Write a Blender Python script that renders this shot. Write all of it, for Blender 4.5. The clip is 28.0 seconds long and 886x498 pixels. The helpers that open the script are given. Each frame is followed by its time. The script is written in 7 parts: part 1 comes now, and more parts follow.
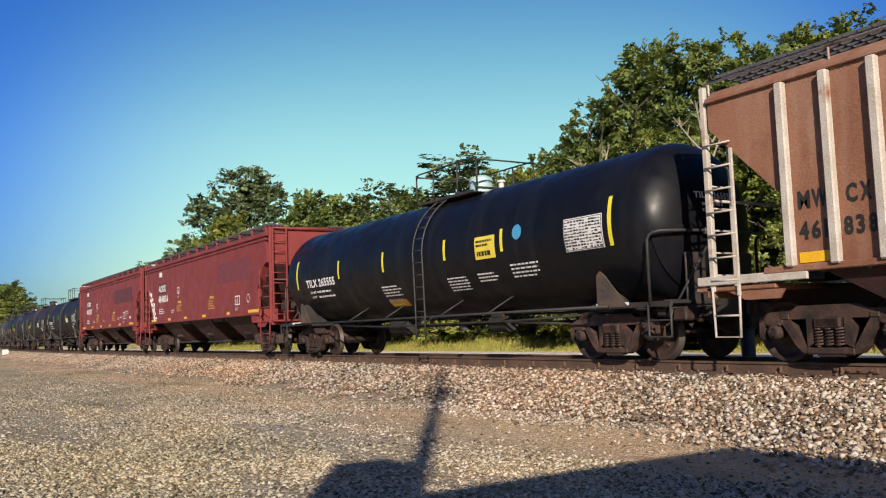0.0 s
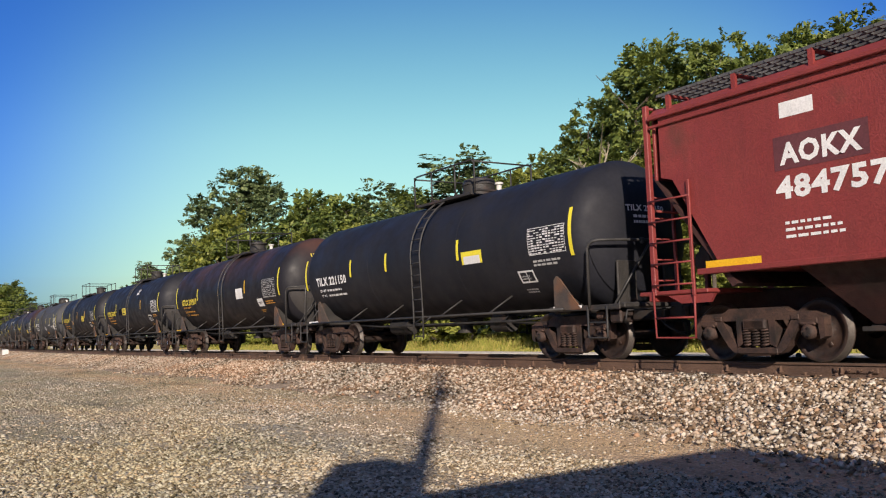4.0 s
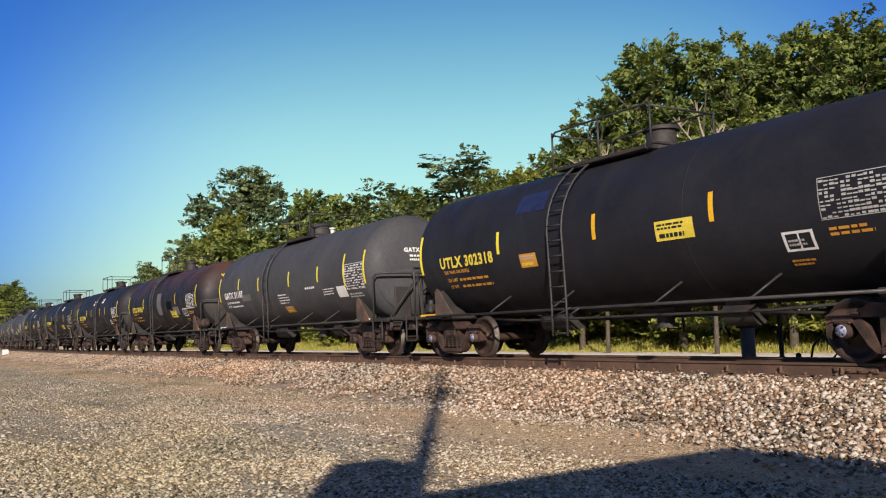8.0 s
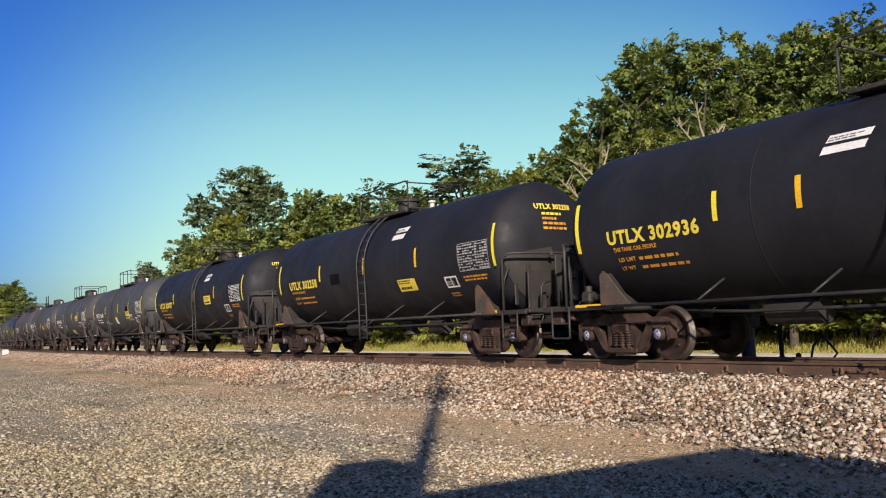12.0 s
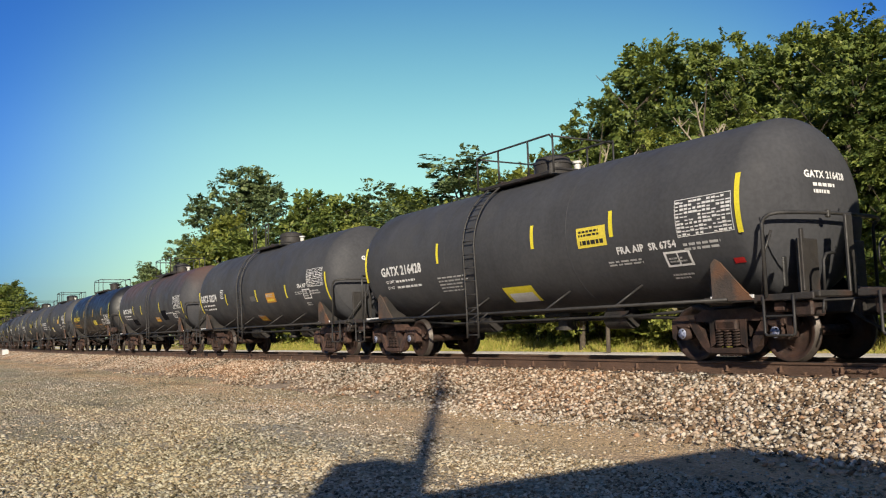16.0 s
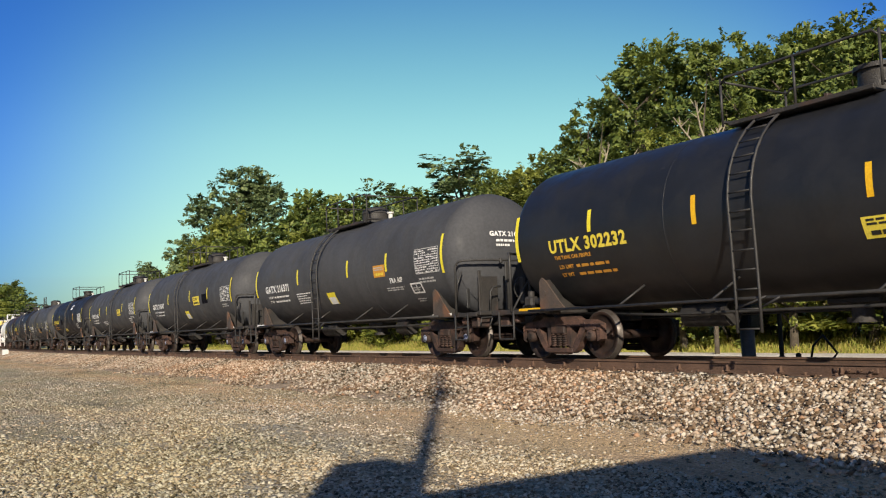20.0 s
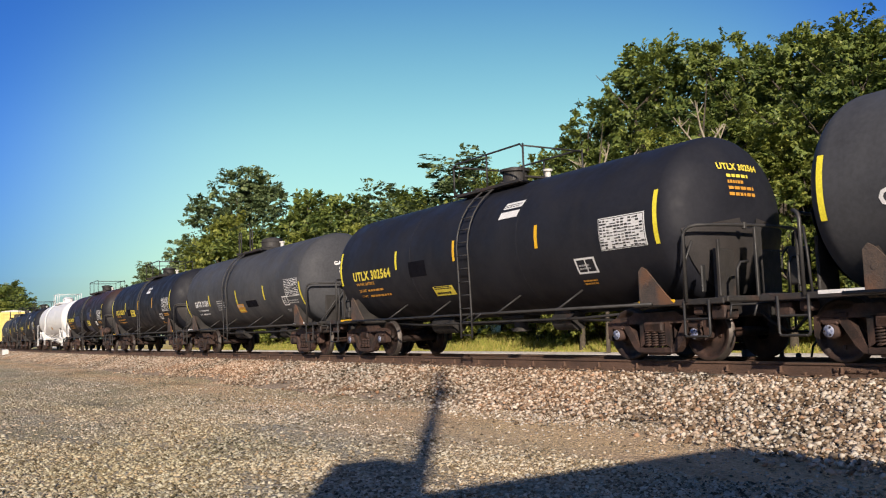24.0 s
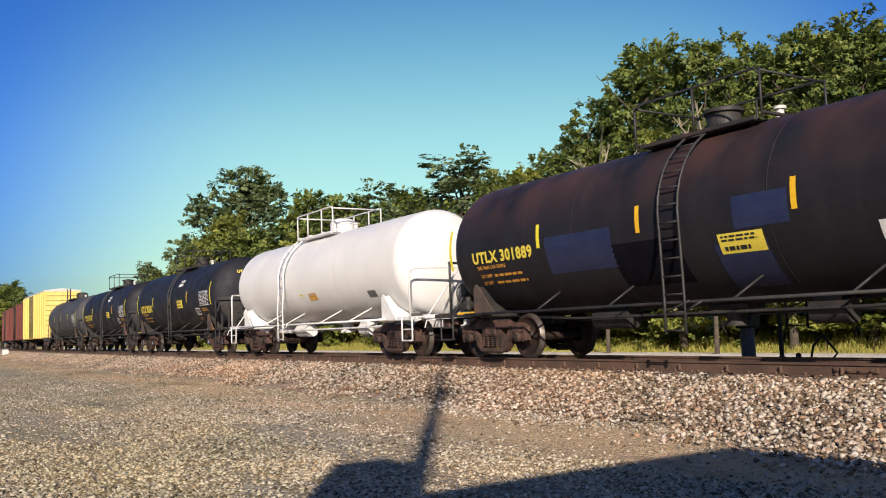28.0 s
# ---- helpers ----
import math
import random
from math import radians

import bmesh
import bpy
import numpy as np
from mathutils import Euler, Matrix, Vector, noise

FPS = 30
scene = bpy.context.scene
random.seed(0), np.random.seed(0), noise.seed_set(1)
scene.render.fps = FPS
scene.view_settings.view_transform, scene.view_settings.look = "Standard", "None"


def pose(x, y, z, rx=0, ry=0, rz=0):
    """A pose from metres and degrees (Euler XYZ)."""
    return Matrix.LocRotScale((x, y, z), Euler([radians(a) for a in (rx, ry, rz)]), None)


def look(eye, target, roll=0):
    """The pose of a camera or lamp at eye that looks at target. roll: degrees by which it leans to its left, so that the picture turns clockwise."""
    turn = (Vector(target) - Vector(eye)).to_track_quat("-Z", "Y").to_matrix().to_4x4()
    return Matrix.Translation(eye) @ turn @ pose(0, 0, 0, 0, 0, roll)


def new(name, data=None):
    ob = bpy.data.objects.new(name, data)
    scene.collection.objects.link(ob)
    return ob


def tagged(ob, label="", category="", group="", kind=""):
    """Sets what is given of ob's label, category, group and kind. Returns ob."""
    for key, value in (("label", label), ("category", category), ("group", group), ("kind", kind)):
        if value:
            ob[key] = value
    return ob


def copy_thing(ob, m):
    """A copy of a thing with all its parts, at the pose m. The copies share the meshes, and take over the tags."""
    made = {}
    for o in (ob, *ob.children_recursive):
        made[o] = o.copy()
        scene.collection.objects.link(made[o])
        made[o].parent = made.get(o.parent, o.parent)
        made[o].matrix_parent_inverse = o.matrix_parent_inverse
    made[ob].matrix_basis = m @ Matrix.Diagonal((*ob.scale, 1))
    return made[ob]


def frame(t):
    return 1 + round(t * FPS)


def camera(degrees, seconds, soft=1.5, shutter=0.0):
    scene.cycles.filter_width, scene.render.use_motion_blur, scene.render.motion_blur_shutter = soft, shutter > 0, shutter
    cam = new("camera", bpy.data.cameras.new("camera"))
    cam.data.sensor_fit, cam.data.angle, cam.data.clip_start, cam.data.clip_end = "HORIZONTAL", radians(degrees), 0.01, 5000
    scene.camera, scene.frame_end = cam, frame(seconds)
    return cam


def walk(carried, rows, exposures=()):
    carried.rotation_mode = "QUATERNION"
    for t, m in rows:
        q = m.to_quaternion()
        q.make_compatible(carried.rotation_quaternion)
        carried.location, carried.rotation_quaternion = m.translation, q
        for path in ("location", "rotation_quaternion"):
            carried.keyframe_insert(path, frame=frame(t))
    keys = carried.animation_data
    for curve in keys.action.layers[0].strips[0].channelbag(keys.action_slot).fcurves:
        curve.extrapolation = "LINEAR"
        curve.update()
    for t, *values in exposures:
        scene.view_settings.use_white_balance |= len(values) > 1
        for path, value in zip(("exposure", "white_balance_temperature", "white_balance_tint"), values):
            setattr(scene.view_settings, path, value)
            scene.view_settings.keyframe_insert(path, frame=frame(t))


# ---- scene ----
cam = camera(53.77, 28.0, 1.15)
EYE = (0.0, 0.0, 1.455)
AIM = (-8.4127, 5.3296, 2.362)
walk(cam, [(0.0, look(EYE, AIM, -2.0)), (28.0, look(EYE, AIM, -2.0))], [(0.0, 0.0, 6300, 18), (6.0, 0.0, 6330, 20), (12.4, 0.0, 6330, 20), (14.6, 0.0, 6420, 13), (21.4, 0.0, 6420, 13), (23.6, 0.0, 6320, 18), (28.0, 0.0, 6300, 19)])

# ---- light ----
SUN_EL, SUN_AZ = radians(22), math.atan2(0.841, -0.541)
world = bpy.data.worlds.new("sky")
scene.world = world
world.use_nodes = True
wn = world.node_tree.nodes
sky = wn.new("ShaderNodeTexSky")
sky.sky_type = "NISHITA"
sky.sun_disc = False
sky.sun_elevation, sky.sun_rotation = SUN_EL, SUN_AZ
sky.air_density, sky.dust_density, sky.ozone_density = 1.0, 0.7, 3.0
wn["Background"].inputs["Strength"].default_value = 0.142
tint = wn.new("ShaderNodeHueSaturation")
tint.inputs["Saturation"].default_value = 1.26
tint.inputs["Hue"].default_value = 0.490
world.node_tree.links.new(sky.outputs[0], tint.inputs["Color"])
# sky tint with lens falloff painted in: greenish pale low mid-view, violet blue outward
way = wn.new("ShaderNodeTexCoord")
part_way = wn.new("ShaderNodeVectorMath")
part_way.operation = "DOT_PRODUCT"
part_way.inputs[1].default_value = Vector((-0.835, 0.55, 0.10)).normalized()
world.node_tree.links.new(way.outputs["Generated"], part_way.inputs[0])
deep = wn.new("ShaderNodeMapRange")
deep.interpolation_type = "SMOOTHSTEP"
deep.inputs[1].default_value, deep.inputs[2].default_value = 0.855, 0.985
world.node_tree.links.new(part_way.outputs["Value"], deep.inputs[0])
rise = wn.new("ShaderNodeSeparateXYZ")
world.node_tree.links.new(way.outputs["Generated"], rise.inputs[0])
low_sky = wn.new("ShaderNodeMapRange")
low_sky.interpolation_type = "SMOOTHSTEP"
low_sky.inputs[1].default_value, low_sky.inputs[2].default_value = 0.56, 0.20
world.node_tree.links.new(rise.outputs["Z"], low_sky.inputs[0])
pale = wn.new("ShaderNodeMath")
pale.operation = "MULTIPLY"
world.node_tree.links.new(deep.outputs[0], pale.inputs[0])
world.node_tree.links.new(low_sky.outputs[0], pale.inputs[1])
shade = wn.new("ShaderNodeMix")
shade.data_type = "RGBA"
shade.inputs[7].default_value = (1.66, 1.28, 0.78, 1)
world.node_tree.links.new(pale.outputs[0], shade.inputs[0])
# outside the view the tint turns greyer, to keep the shade less blue
plain = wn.new("ShaderNodeMapRange")
plain.interpolation_type = "SMOOTHSTEP"
plain.inputs[1].default_value, plain.inputs[2].default_value = 0.50, 0.84
world.node_tree.links.new(part_way.outputs["Value"], plain.inputs[0])
wide = wn.new("ShaderNodeMix")
wide.data_type = "RGBA"
wide.inputs[6].default_value, wide.inputs[7].default_value = (0.48, 0.45, 0.56, 1), (0.37, 0.50, 0.85, 1)
world.node_tree.links.new(plain.outputs[0], wide.inputs[0])
world.node_tree.links.new(wide.outputs[2], shade.inputs[6])
# darkens the sky's colour towards the horizon, red most
horizon_fac = wn.new("ShaderNodeMapRange")
horizon_fac.interpolation_type = "SMOOTHSTEP"
horizon_fac.inputs[1].default_value, horizon_fac.inputs[2].default_value = 0.0, 0.24
world.node_tree.links.new(rise.outputs["Z"], horizon_fac.inputs[0])
dim = wn.new("ShaderNodeMix")
dim.data_type = "RGBA"
dim.inputs[6].default_value, dim.inputs[7].default_value = (0.50, 0.74, 0.74, 1), (1, 1, 1, 1)
world.node_tree.links.new(horizon_fac.outputs[0], dim.inputs[0])
dimmed = wn.new("ShaderNodeMix")
dimmed.data_type, dimmed.blend_type = "RGBA", "MULTIPLY"
dimmed.inputs[0].default_value = 1.0
world.node_tree.links.new(shade.outputs[2], dimmed.inputs[6])
world.node_tree.links.new(dim.outputs[2], dimmed.inputs[7])
toned = wn.new("ShaderNodeMix")
toned.data_type, toned.blend_type = "RGBA", "MULTIPLY"
toned.inputs[0].default_value = 1.0
world.node_tree.links.new(tint.outputs[0], toned.inputs[6])
world.node_tree.links.new(dimmed.outputs[2], toned.inputs[7])
world.node_tree.links.new(toned.outputs[2], wn["Background"].inputs[0])
sun_data = bpy.data.lights.new("sun", "SUN")
sun_data.energy, sun_data.angle, sun_data.color = 5.7, radians(0.8), (1.0, 0.89, 0.68)
sun = new("sun", sun_data)
SUN_WAY = Vector((-0.841 * math.cos(SUN_EL), 0.541 * math.cos(SUN_EL), -math.sin(SUN_EL)))
sun.matrix_world = look((20, -20, 30), Vector((20, -20, 30)) + SUN_WAY)

# ---- plan ----
YC = 12.575          # track centre line from the camera
RAIL = 0.75          # height of the rail's top over the gravel yard
BEND, RADIUS = -74.0, 1000.0


def along(s):
    """Place and heading on the track's centre line."""
    if s > BEND:
        return s, YC, 0.0
    a = (BEND - s) / RADIUS
    return BEND - RADIUS * math.sin(a), YC + RADIUS * (1 - math.cos(a)), -a


# ---- materials ----
def tree_of(name):
    m = bpy.data.materials.new(name)
    m.use_nodes = True
    nt = m.node_tree
    return m, nt, nt.nodes, nt.links, nt.nodes["Principled BSDF"]


def mixer(nodes, links, fac, a, b, kind="MIX"):
    x = nodes.new("ShaderNodeMix")
    x.data_type, x.blend_type = "RGBA", kind
    for sock, v in ((x.inputs[0], fac), (x.inputs[6], a), (x.inputs[7], b)):
        if isinstance(v, (int, float)):
            sock.default_value = v
        elif isinstance(v, tuple):
            sock.default_value = (*v, 1)
        else:
            links.new(v, sock)
    return x.outputs[2]


def grain(nodes, links, coord, scale, detail=4, stretch=None, lo=0.35, hi=0.65):
    src = coord
    if stretch:
        mp = nodes.new("ShaderNodeMapping")
        mp.inputs["Scale"].default_value = stretch
        links.new(coord, mp.inputs[0])
        src = mp.outputs[0]
    n = nodes.new("ShaderNodeTexNoise")
    n.inputs["Scale"].default_value, n.inputs["Detail"].default_value = scale, detail
    links.new(src, n.inputs["Vector"])
    r = nodes.new("ShaderNodeMapRange")
    r.inputs[1].default_value, r.inputs[2].default_value = lo, hi
    links.new(n.outputs["Fac"], r.inputs[0])
    return r.outputs[0]


def surface(name, c1, c2, rough=0.6, metal=0.0, scale=3.0, fine=40.0, bump=0.006, streak=None, rust=None, vary=0.0, spec=0.5):
    """A worn surface: two scales of variation, optional vertical streaks and rust patches."""
    m, nt, nodes, links, bsdf = tree_of(name)
    tc = nodes.new("ShaderNodeTexCoord")
    co = tc.outputs["Object"]
    col = mixer(nodes, links, grain(nodes, links, co, scale), c1, c2)
    small = grain(nodes, links, co, fine, 3)
    col = mixer(nodes, links, 0.25, col, mixer(nodes, links, small, tuple(v * 0.6 for v in c1), tuple(min(1, v * 1.35) for v in c2)))
    if streak:
        f = grain(nodes, links, co, 1.0, 5, (2.6, 2.6, 0.35), 0.5, 0.75)
        mul = nodes.new("ShaderNodeMath")
        mul.operation = "MULTIPLY"
        mul.inputs[1].default_value = streak[1]
        links.new(f, mul.inputs[0])
        col = mixer(nodes, links, mul.outputs[0], col, streak[0])
    if rust:
        f = grain(nodes, links, co, rust[1], 6, None, rust[2], rust[2] + 0.14)
        col = mixer(nodes, links, f, col, rust[0])
    if vary:
        oi = nodes.new("ShaderNodeObjectInfo")
        hs = nodes.new("ShaderNodeHueSaturation")
        mr = nodes.new("ShaderNodeMapRange")
        mr.inputs[3].default_value, mr.inputs[4].default_value = 1 - vary, 1 + vary
        links.new(oi.outputs["Random"], mr.inputs[0])
        links.new(mr.outputs[0], hs.inputs["Value"])
        links.new(col, hs.inputs["Color"])
        col = hs.outputs[0]
    links.new(col, bsdf.inputs["Base Color"])
    bsdf.inputs["Metallic"].default_value = metal
    bsdf.inputs["Specular IOR Level"].default_value = spec
    rr = nodes.new("ShaderNodeMapRange")
    rr.inputs[3].default_value, rr.inputs[4].default_value = max(0.05, rough - 0.12), min(1, rough + 0.12)
    links.new(grain(nodes, links, co, scale * 2.3), rr.inputs[0])
    links.new(rr.outputs[0], bsdf.inputs["Roughness"])
    if bump:
        b = nodes.new("ShaderNodeBump")
        b.inputs["Strength"].default_value, b.inputs["Distance"].default_value = 0.5, bump
        links.new(small, b.inputs["Height"])
        links.new(b.outputs[0], bsdf.inputs["Normal"])
    return m


def tank_paint(name, c1, c2, rough, top=None, amount=0.0, grime=(0.035, 0.033, 0.036), gloss=0.22, mottle=0.14):
    """Tank car paint: faint panel stains, run-down streaks, and a rusty or sooty crown."""
    m, nt, nodes, links, bsdf = tree_of(name)
    tc = nodes.new("ShaderNodeTexCoord")
    co = tc.outputs["Object"]
    oi = nodes.new("ShaderNodeObjectInfo")
    add = nodes.new("ShaderNodeVectorMath")
    links.new(co, add.inputs[0])
    links.new(oi.outputs["Random"], add.inputs[1])
    sc = nodes.new("ShaderNodeVectorMath")
    sc.operation = "SCALE"
    sc.inputs["Scale"].default_value = 40.0
    links.new(oi.outputs["Random"], sc.inputs[0])
    links.new(sc.outputs[0], add.inputs[1])
    co = add.outputs[0]
    col = mixer(nodes, links, grain(nodes, links, co, 0.7, 3), c1, c2)
    col = mixer(nodes, links, mottle, col, mixer(nodes, links, grain(nodes, links, co, 14, 4), tuple(v * 0.55 for v in c1), tuple(v * 1.5 for v in c2)))
    f = grain(nodes, links, co, 1.0, 5, (3.0, 0.4, 0.4), 0.5, 0.8)
    mul = nodes.new("ShaderNodeMath")
    mul.operation = "MULTIPLY"
    mul.inputs[1].default_value = 0.3
    links.new(f, mul.inputs[0])
    col = mixer(nodes, links, mul.outputs[0], col, grime)
    if top:
        sx = nodes.new("ShaderNodeSeparateXYZ")
        links.new(tc.outputs["Object"], sx.inputs[0])
        mr = nodes.new("ShaderNodeMapRange")
        mr.inputs[1].default_value, mr.inputs[2].default_value = 2.6, 3.75
        links.new(sx.outputs["Z"], mr.inputs[0])
        g = grain(nodes, links, co, 0.9, 6, (1.0, 0.6, 0.6), 0.36, 0.62)
        mm = nodes.new("ShaderNodeMath")
        mm.operation = "MULTIPLY"
        links.new(mr.outputs[0], mm.inputs[0])
        links.new(g, mm.inputs[1])
        m2 = nodes.new("ShaderNodeMath")
        m2.operation = "MULTIPLY"
        m2.inputs[1].default_value = amount
        links.new(mm.outputs[0], m2.inputs[0])
        col = mixer(nodes, links, m2.outputs[0], col, top)
    links.new(col, bsdf.inputs["Base Color"])
    rr = nodes.new("ShaderNodeMapRange")
    rr.inputs[3].default_value, rr.inputs[4].default_value = rough - 0.1, rough + 0.12
    bsdf.inputs["Specular IOR Level"].default_value = gloss
    links.new(grain(nodes, links, co, 2.0), rr.inputs[0])
    links.new(rr.outputs[0], bsdf.inputs["Roughness"])
    b = nodes.new("ShaderNodeBump")
    b.inputs["Strength"].default_value, b.inputs["Distance"].default_value = 0.05, 0.02
    links.new(grain(nodes, links, co, 1.6, 2), b.inputs["Height"])
    links.new(b.outputs[0], bsdf.inputs["Normal"])
    return m


BLACK = tank_paint("black_tank_paint", (0.0135, 0.0145, 0.020), (0.021, 0.022, 0.029), 0.56, None, 0.0, (0.03, 0.03, 0.034), 0.20)
GLOSS = tank_paint("glossy_black_tank_paint", (0.0045, 0.005, 0.008), (0.007, 0.0075, 0.011), 0.40)
RUSTY = tank_paint("rust_topped_black_paint", (0.012, 0.012, 0.016), (0.020, 0.019, 0.024), 0.54, (0.085, 0.042, 0.034), 0.85)
SHEEN = tank_paint("satin_black_tank_paint", (0.012, 0.013, 0.016), (0.018, 0.019, 0.023), 0.44, None, 0.0, (0.025, 0.025, 0.027), 0.5)
GREY = tank_paint("dark_grey_tank_paint", (0.054, 0.056, 0.063), (0.074, 0.076, 0.083), 0.60, None, 0.0, (0.035, 0.033, 0.036), 0.16)
GREYRUST = tank_paint("rust_topped_grey_paint", (0.056, 0.058, 0.066), (0.074, 0.075, 0.083), 0.58, (0.15, 0.070, 0.048), 0.55, gloss=0.14)
WHITE = tank_paint("white_tank_paint", (0.71, 0.71, 0.70), (0.78, 0.78, 0.77), 0.4, None, 0.0, (0.66, 0.63, 0.58), 0.3, 0.03)
FRAME = surface("dark_frame_paint", (0.020, 0.019, 0.019), (0.040, 0.036, 0.034), 0.65, rust=((0.055, 0.034, 0.027), 1.8, 0.55))
PIPE = surface("dark_pipe", (0.022, 0.022, 0.023), (0.045, 0.043, 0.042), 0.55, bump=0)
TRUCK = surface("rusty_cast_steel", (0.018, 0.012, 0.011), (0.092, 0.050, 0.037), 0.75, scale=3.5, bump=0.004, rust=((0.018, 0.014, 0.013), 2.4, 0.5), vary=0.4)
WHEEL = surface("wheel_steel", (0.014, 0.010, 0.009), (0.050, 0.027, 0.020), 0.6, scale=4.5, bump=0.003, vary=0.4)
TREAD = surface("bright_wheel_rim", (0.06, 0.05, 0.043), (0.11, 0.095, 0.085), 0.55, metal=0.5, bump=0)
SHIELD = surface("rusty_head_shield", (0.026, 0.024, 0.025), (0.042, 0.037, 0.036), 0.6, scale=1.2, bump=0, rust=((0.055, 0.034, 0.026), 0.9, 0.55))
SADDLE = surface("rust_streaked_saddle", (0.050, 0.043, 0.040), (0.100, 0.072, 0.056), 0.7, scale=2.5, rust=((0.15, 0.075, 0.042), 2.2, 0.52))
CAPBLUE = surface("blue_and_white_cap_face", (0.05, 0.07, 0.18), (0.48, 0.52, 0.64), 0.6, scale=16, bump=0)
WHITEPIPE = surface("white_pipe", (0.70, 0.70, 0.69), (0.80, 0.80, 0.79), 0.5, bump=0)
YELLOW = surface("yellow_reflective_tape", (0.80, 0.66, 0.03), (0.90, 0.76, 0.05), 0.4, bump=0)
AMBER = surface("amber_reflective_tape", (0.80, 0.42, 0.01), (0.88, 0.52, 0.02), 0.4, bump=0)
INK_Y = surface("yellow_stencil", (0.74, 0.58, 0.05), (0.84, 0.67, 0.08), 0.6, bump=0)
INK_O = surface("orange_stencil", (0.55, 0.25, 0.03), (0.65, 0.32, 0.04), 0.6, bump=0)
INK_W = surface("white_stencil", (0.70, 0.70, 0.70), (0.82, 0.82, 0.82), 0.6, bump=0)
INK_G = surface("faded_white_stencil", (0.36, 0.36, 0.36), (0.50, 0.50, 0.50), 0.6, bump=0)
INK_K = surface("black_ink", (0.012, 0.012, 0.012), (0.022, 0.022, 0.022), 0.6, bump=0)
PATCH = surface("dull_black_patch", (0.003, 0.003, 0.006), (0.006, 0.006, 0.010), 0.9, bump=0, spec=0.1)
PATCH_G = surface("grey_patch", (0.10, 0.10, 0.105), (0.14, 0.14, 0.145), 0.8, bump=0)
RED = surface("red_hopper_paint", (0.205, 0.033, 0.031), (0.255, 0.044, 0.039), 0.55, scale=0.8, streak=((0.15, 0.03, 0.028), 0.5), rust=((0.13, 0.04, 0.03), 0.9, 0.62))
REDDARK = surface("faded_hopper_patch", (0.105, 0.030, 0.038), (0.125, 0.036, 0.043), 0.7, bump=0)
# also colours the red hoppers' end slope sheets, with their shade put in
UNDER = surface("brown_hopper_chute", (0.034, 0.013, 0.012), (0.056, 0.020, 0.018), 0.75, rust=((0.025, 0.014, 0.012), 1.4, 0.52))
BROWN = surface("faded_brown_hopper_paint", (0.215, 0.092, 0.052), (0.29, 0.135, 0.080), 0.7, scale=0.9, streak=((0.38, 0.27, 0.20), 0.5), rust=((0.17, 0.06, 0.03), 1.1, 0.6))
CHALK = surface("chalky_rib_paint", (0.42, 0.37, 0.31), (0.56, 0.52, 0.46), 0.75, rust=((0.24, 0.10, 0.05), 2.2, 0.6))
YBOX = surface("yellow_boxcar_paint", (0.74, 0.56, 0.14), (0.82, 0.66, 0.22), 0.6, scale=0.8, streak=((0.45, 0.30, 0.08), 0.4))
BBOX = surface("brown_boxcar_paint", (0.13, 0.035, 0.028), (0.18, 0.05, 0.038), 0.65, streak=((0.07, 0.025, 0.02), 0.5))
PALETEAL = surface("pale_teal_dome_paint", (0.30, 0.46, 0.46), (0.42, 0.58, 0.58), 0.5, bump=0)
GRATE = surface("grey_galvanised_grating", (0.06, 0.06, 0.063), (0.11, 0.11, 0.115), 0.6, bump=0)
GALV = surface("pale_metal_roof", (0.55, 0.54, 0.51), (0.68, 0.67, 0.64), 0.5)
STEELRAIL = surface("rusty_rail_steel", (0.075, 0.045, 0.032), (0.135, 0.080, 0.055), 0.75, scale=2.0)
RAILTOP = surface("polished_rail_head", (0.10, 0.09, 0.085), (0.17, 0.155, 0.145), 0.45, metal=0.6, bump=0)
TIE = surface("creosoted_timber", (0.055, 0.042, 0.034), (0.11, 0.085, 0.068), 0.9, scale=2, vary=0.3)
TRUNK = surface("grey_bark", (0.065, 0.052, 0.040), (0.135, 0.112, 0.086), 0.9, scale=4, bump=0.05)
BAREWOOD = surface("pale_bare_limb", (0.26, 0.22, 0.16), (0.42, 0.37, 0.28), 0.9, scale=4)
POLEWOOD = surface("weathered_pole_wood", (0.13, 0.10, 0.075), (0.20, 0.16, 0.12), 0.9)
SHEDWALL = surface("grey_shed_boards", (0.35, 0.33, 0.30), (0.45, 0.43, 0.40), 0.8)
SIGNALGREY = surface("grey_blue_signal_paint", (0.10, 0.11, 0.14), (0.16, 0.17, 0.21), 0.5)
BLACKIRON = surface("black_iron", (0.014, 0.014, 0.015), (0.03, 0.03, 0.03), 0.6)
CREAM = surface("cream_emblem", (0.62, 0.55, 0.28), (0.72, 0.64, 0.36), 0.7, bump=0)
CONCRETE = surface("whitewashed_concrete", (0.62, 0.62, 0.60), (0.76, 0.76, 0.74), 0.85)


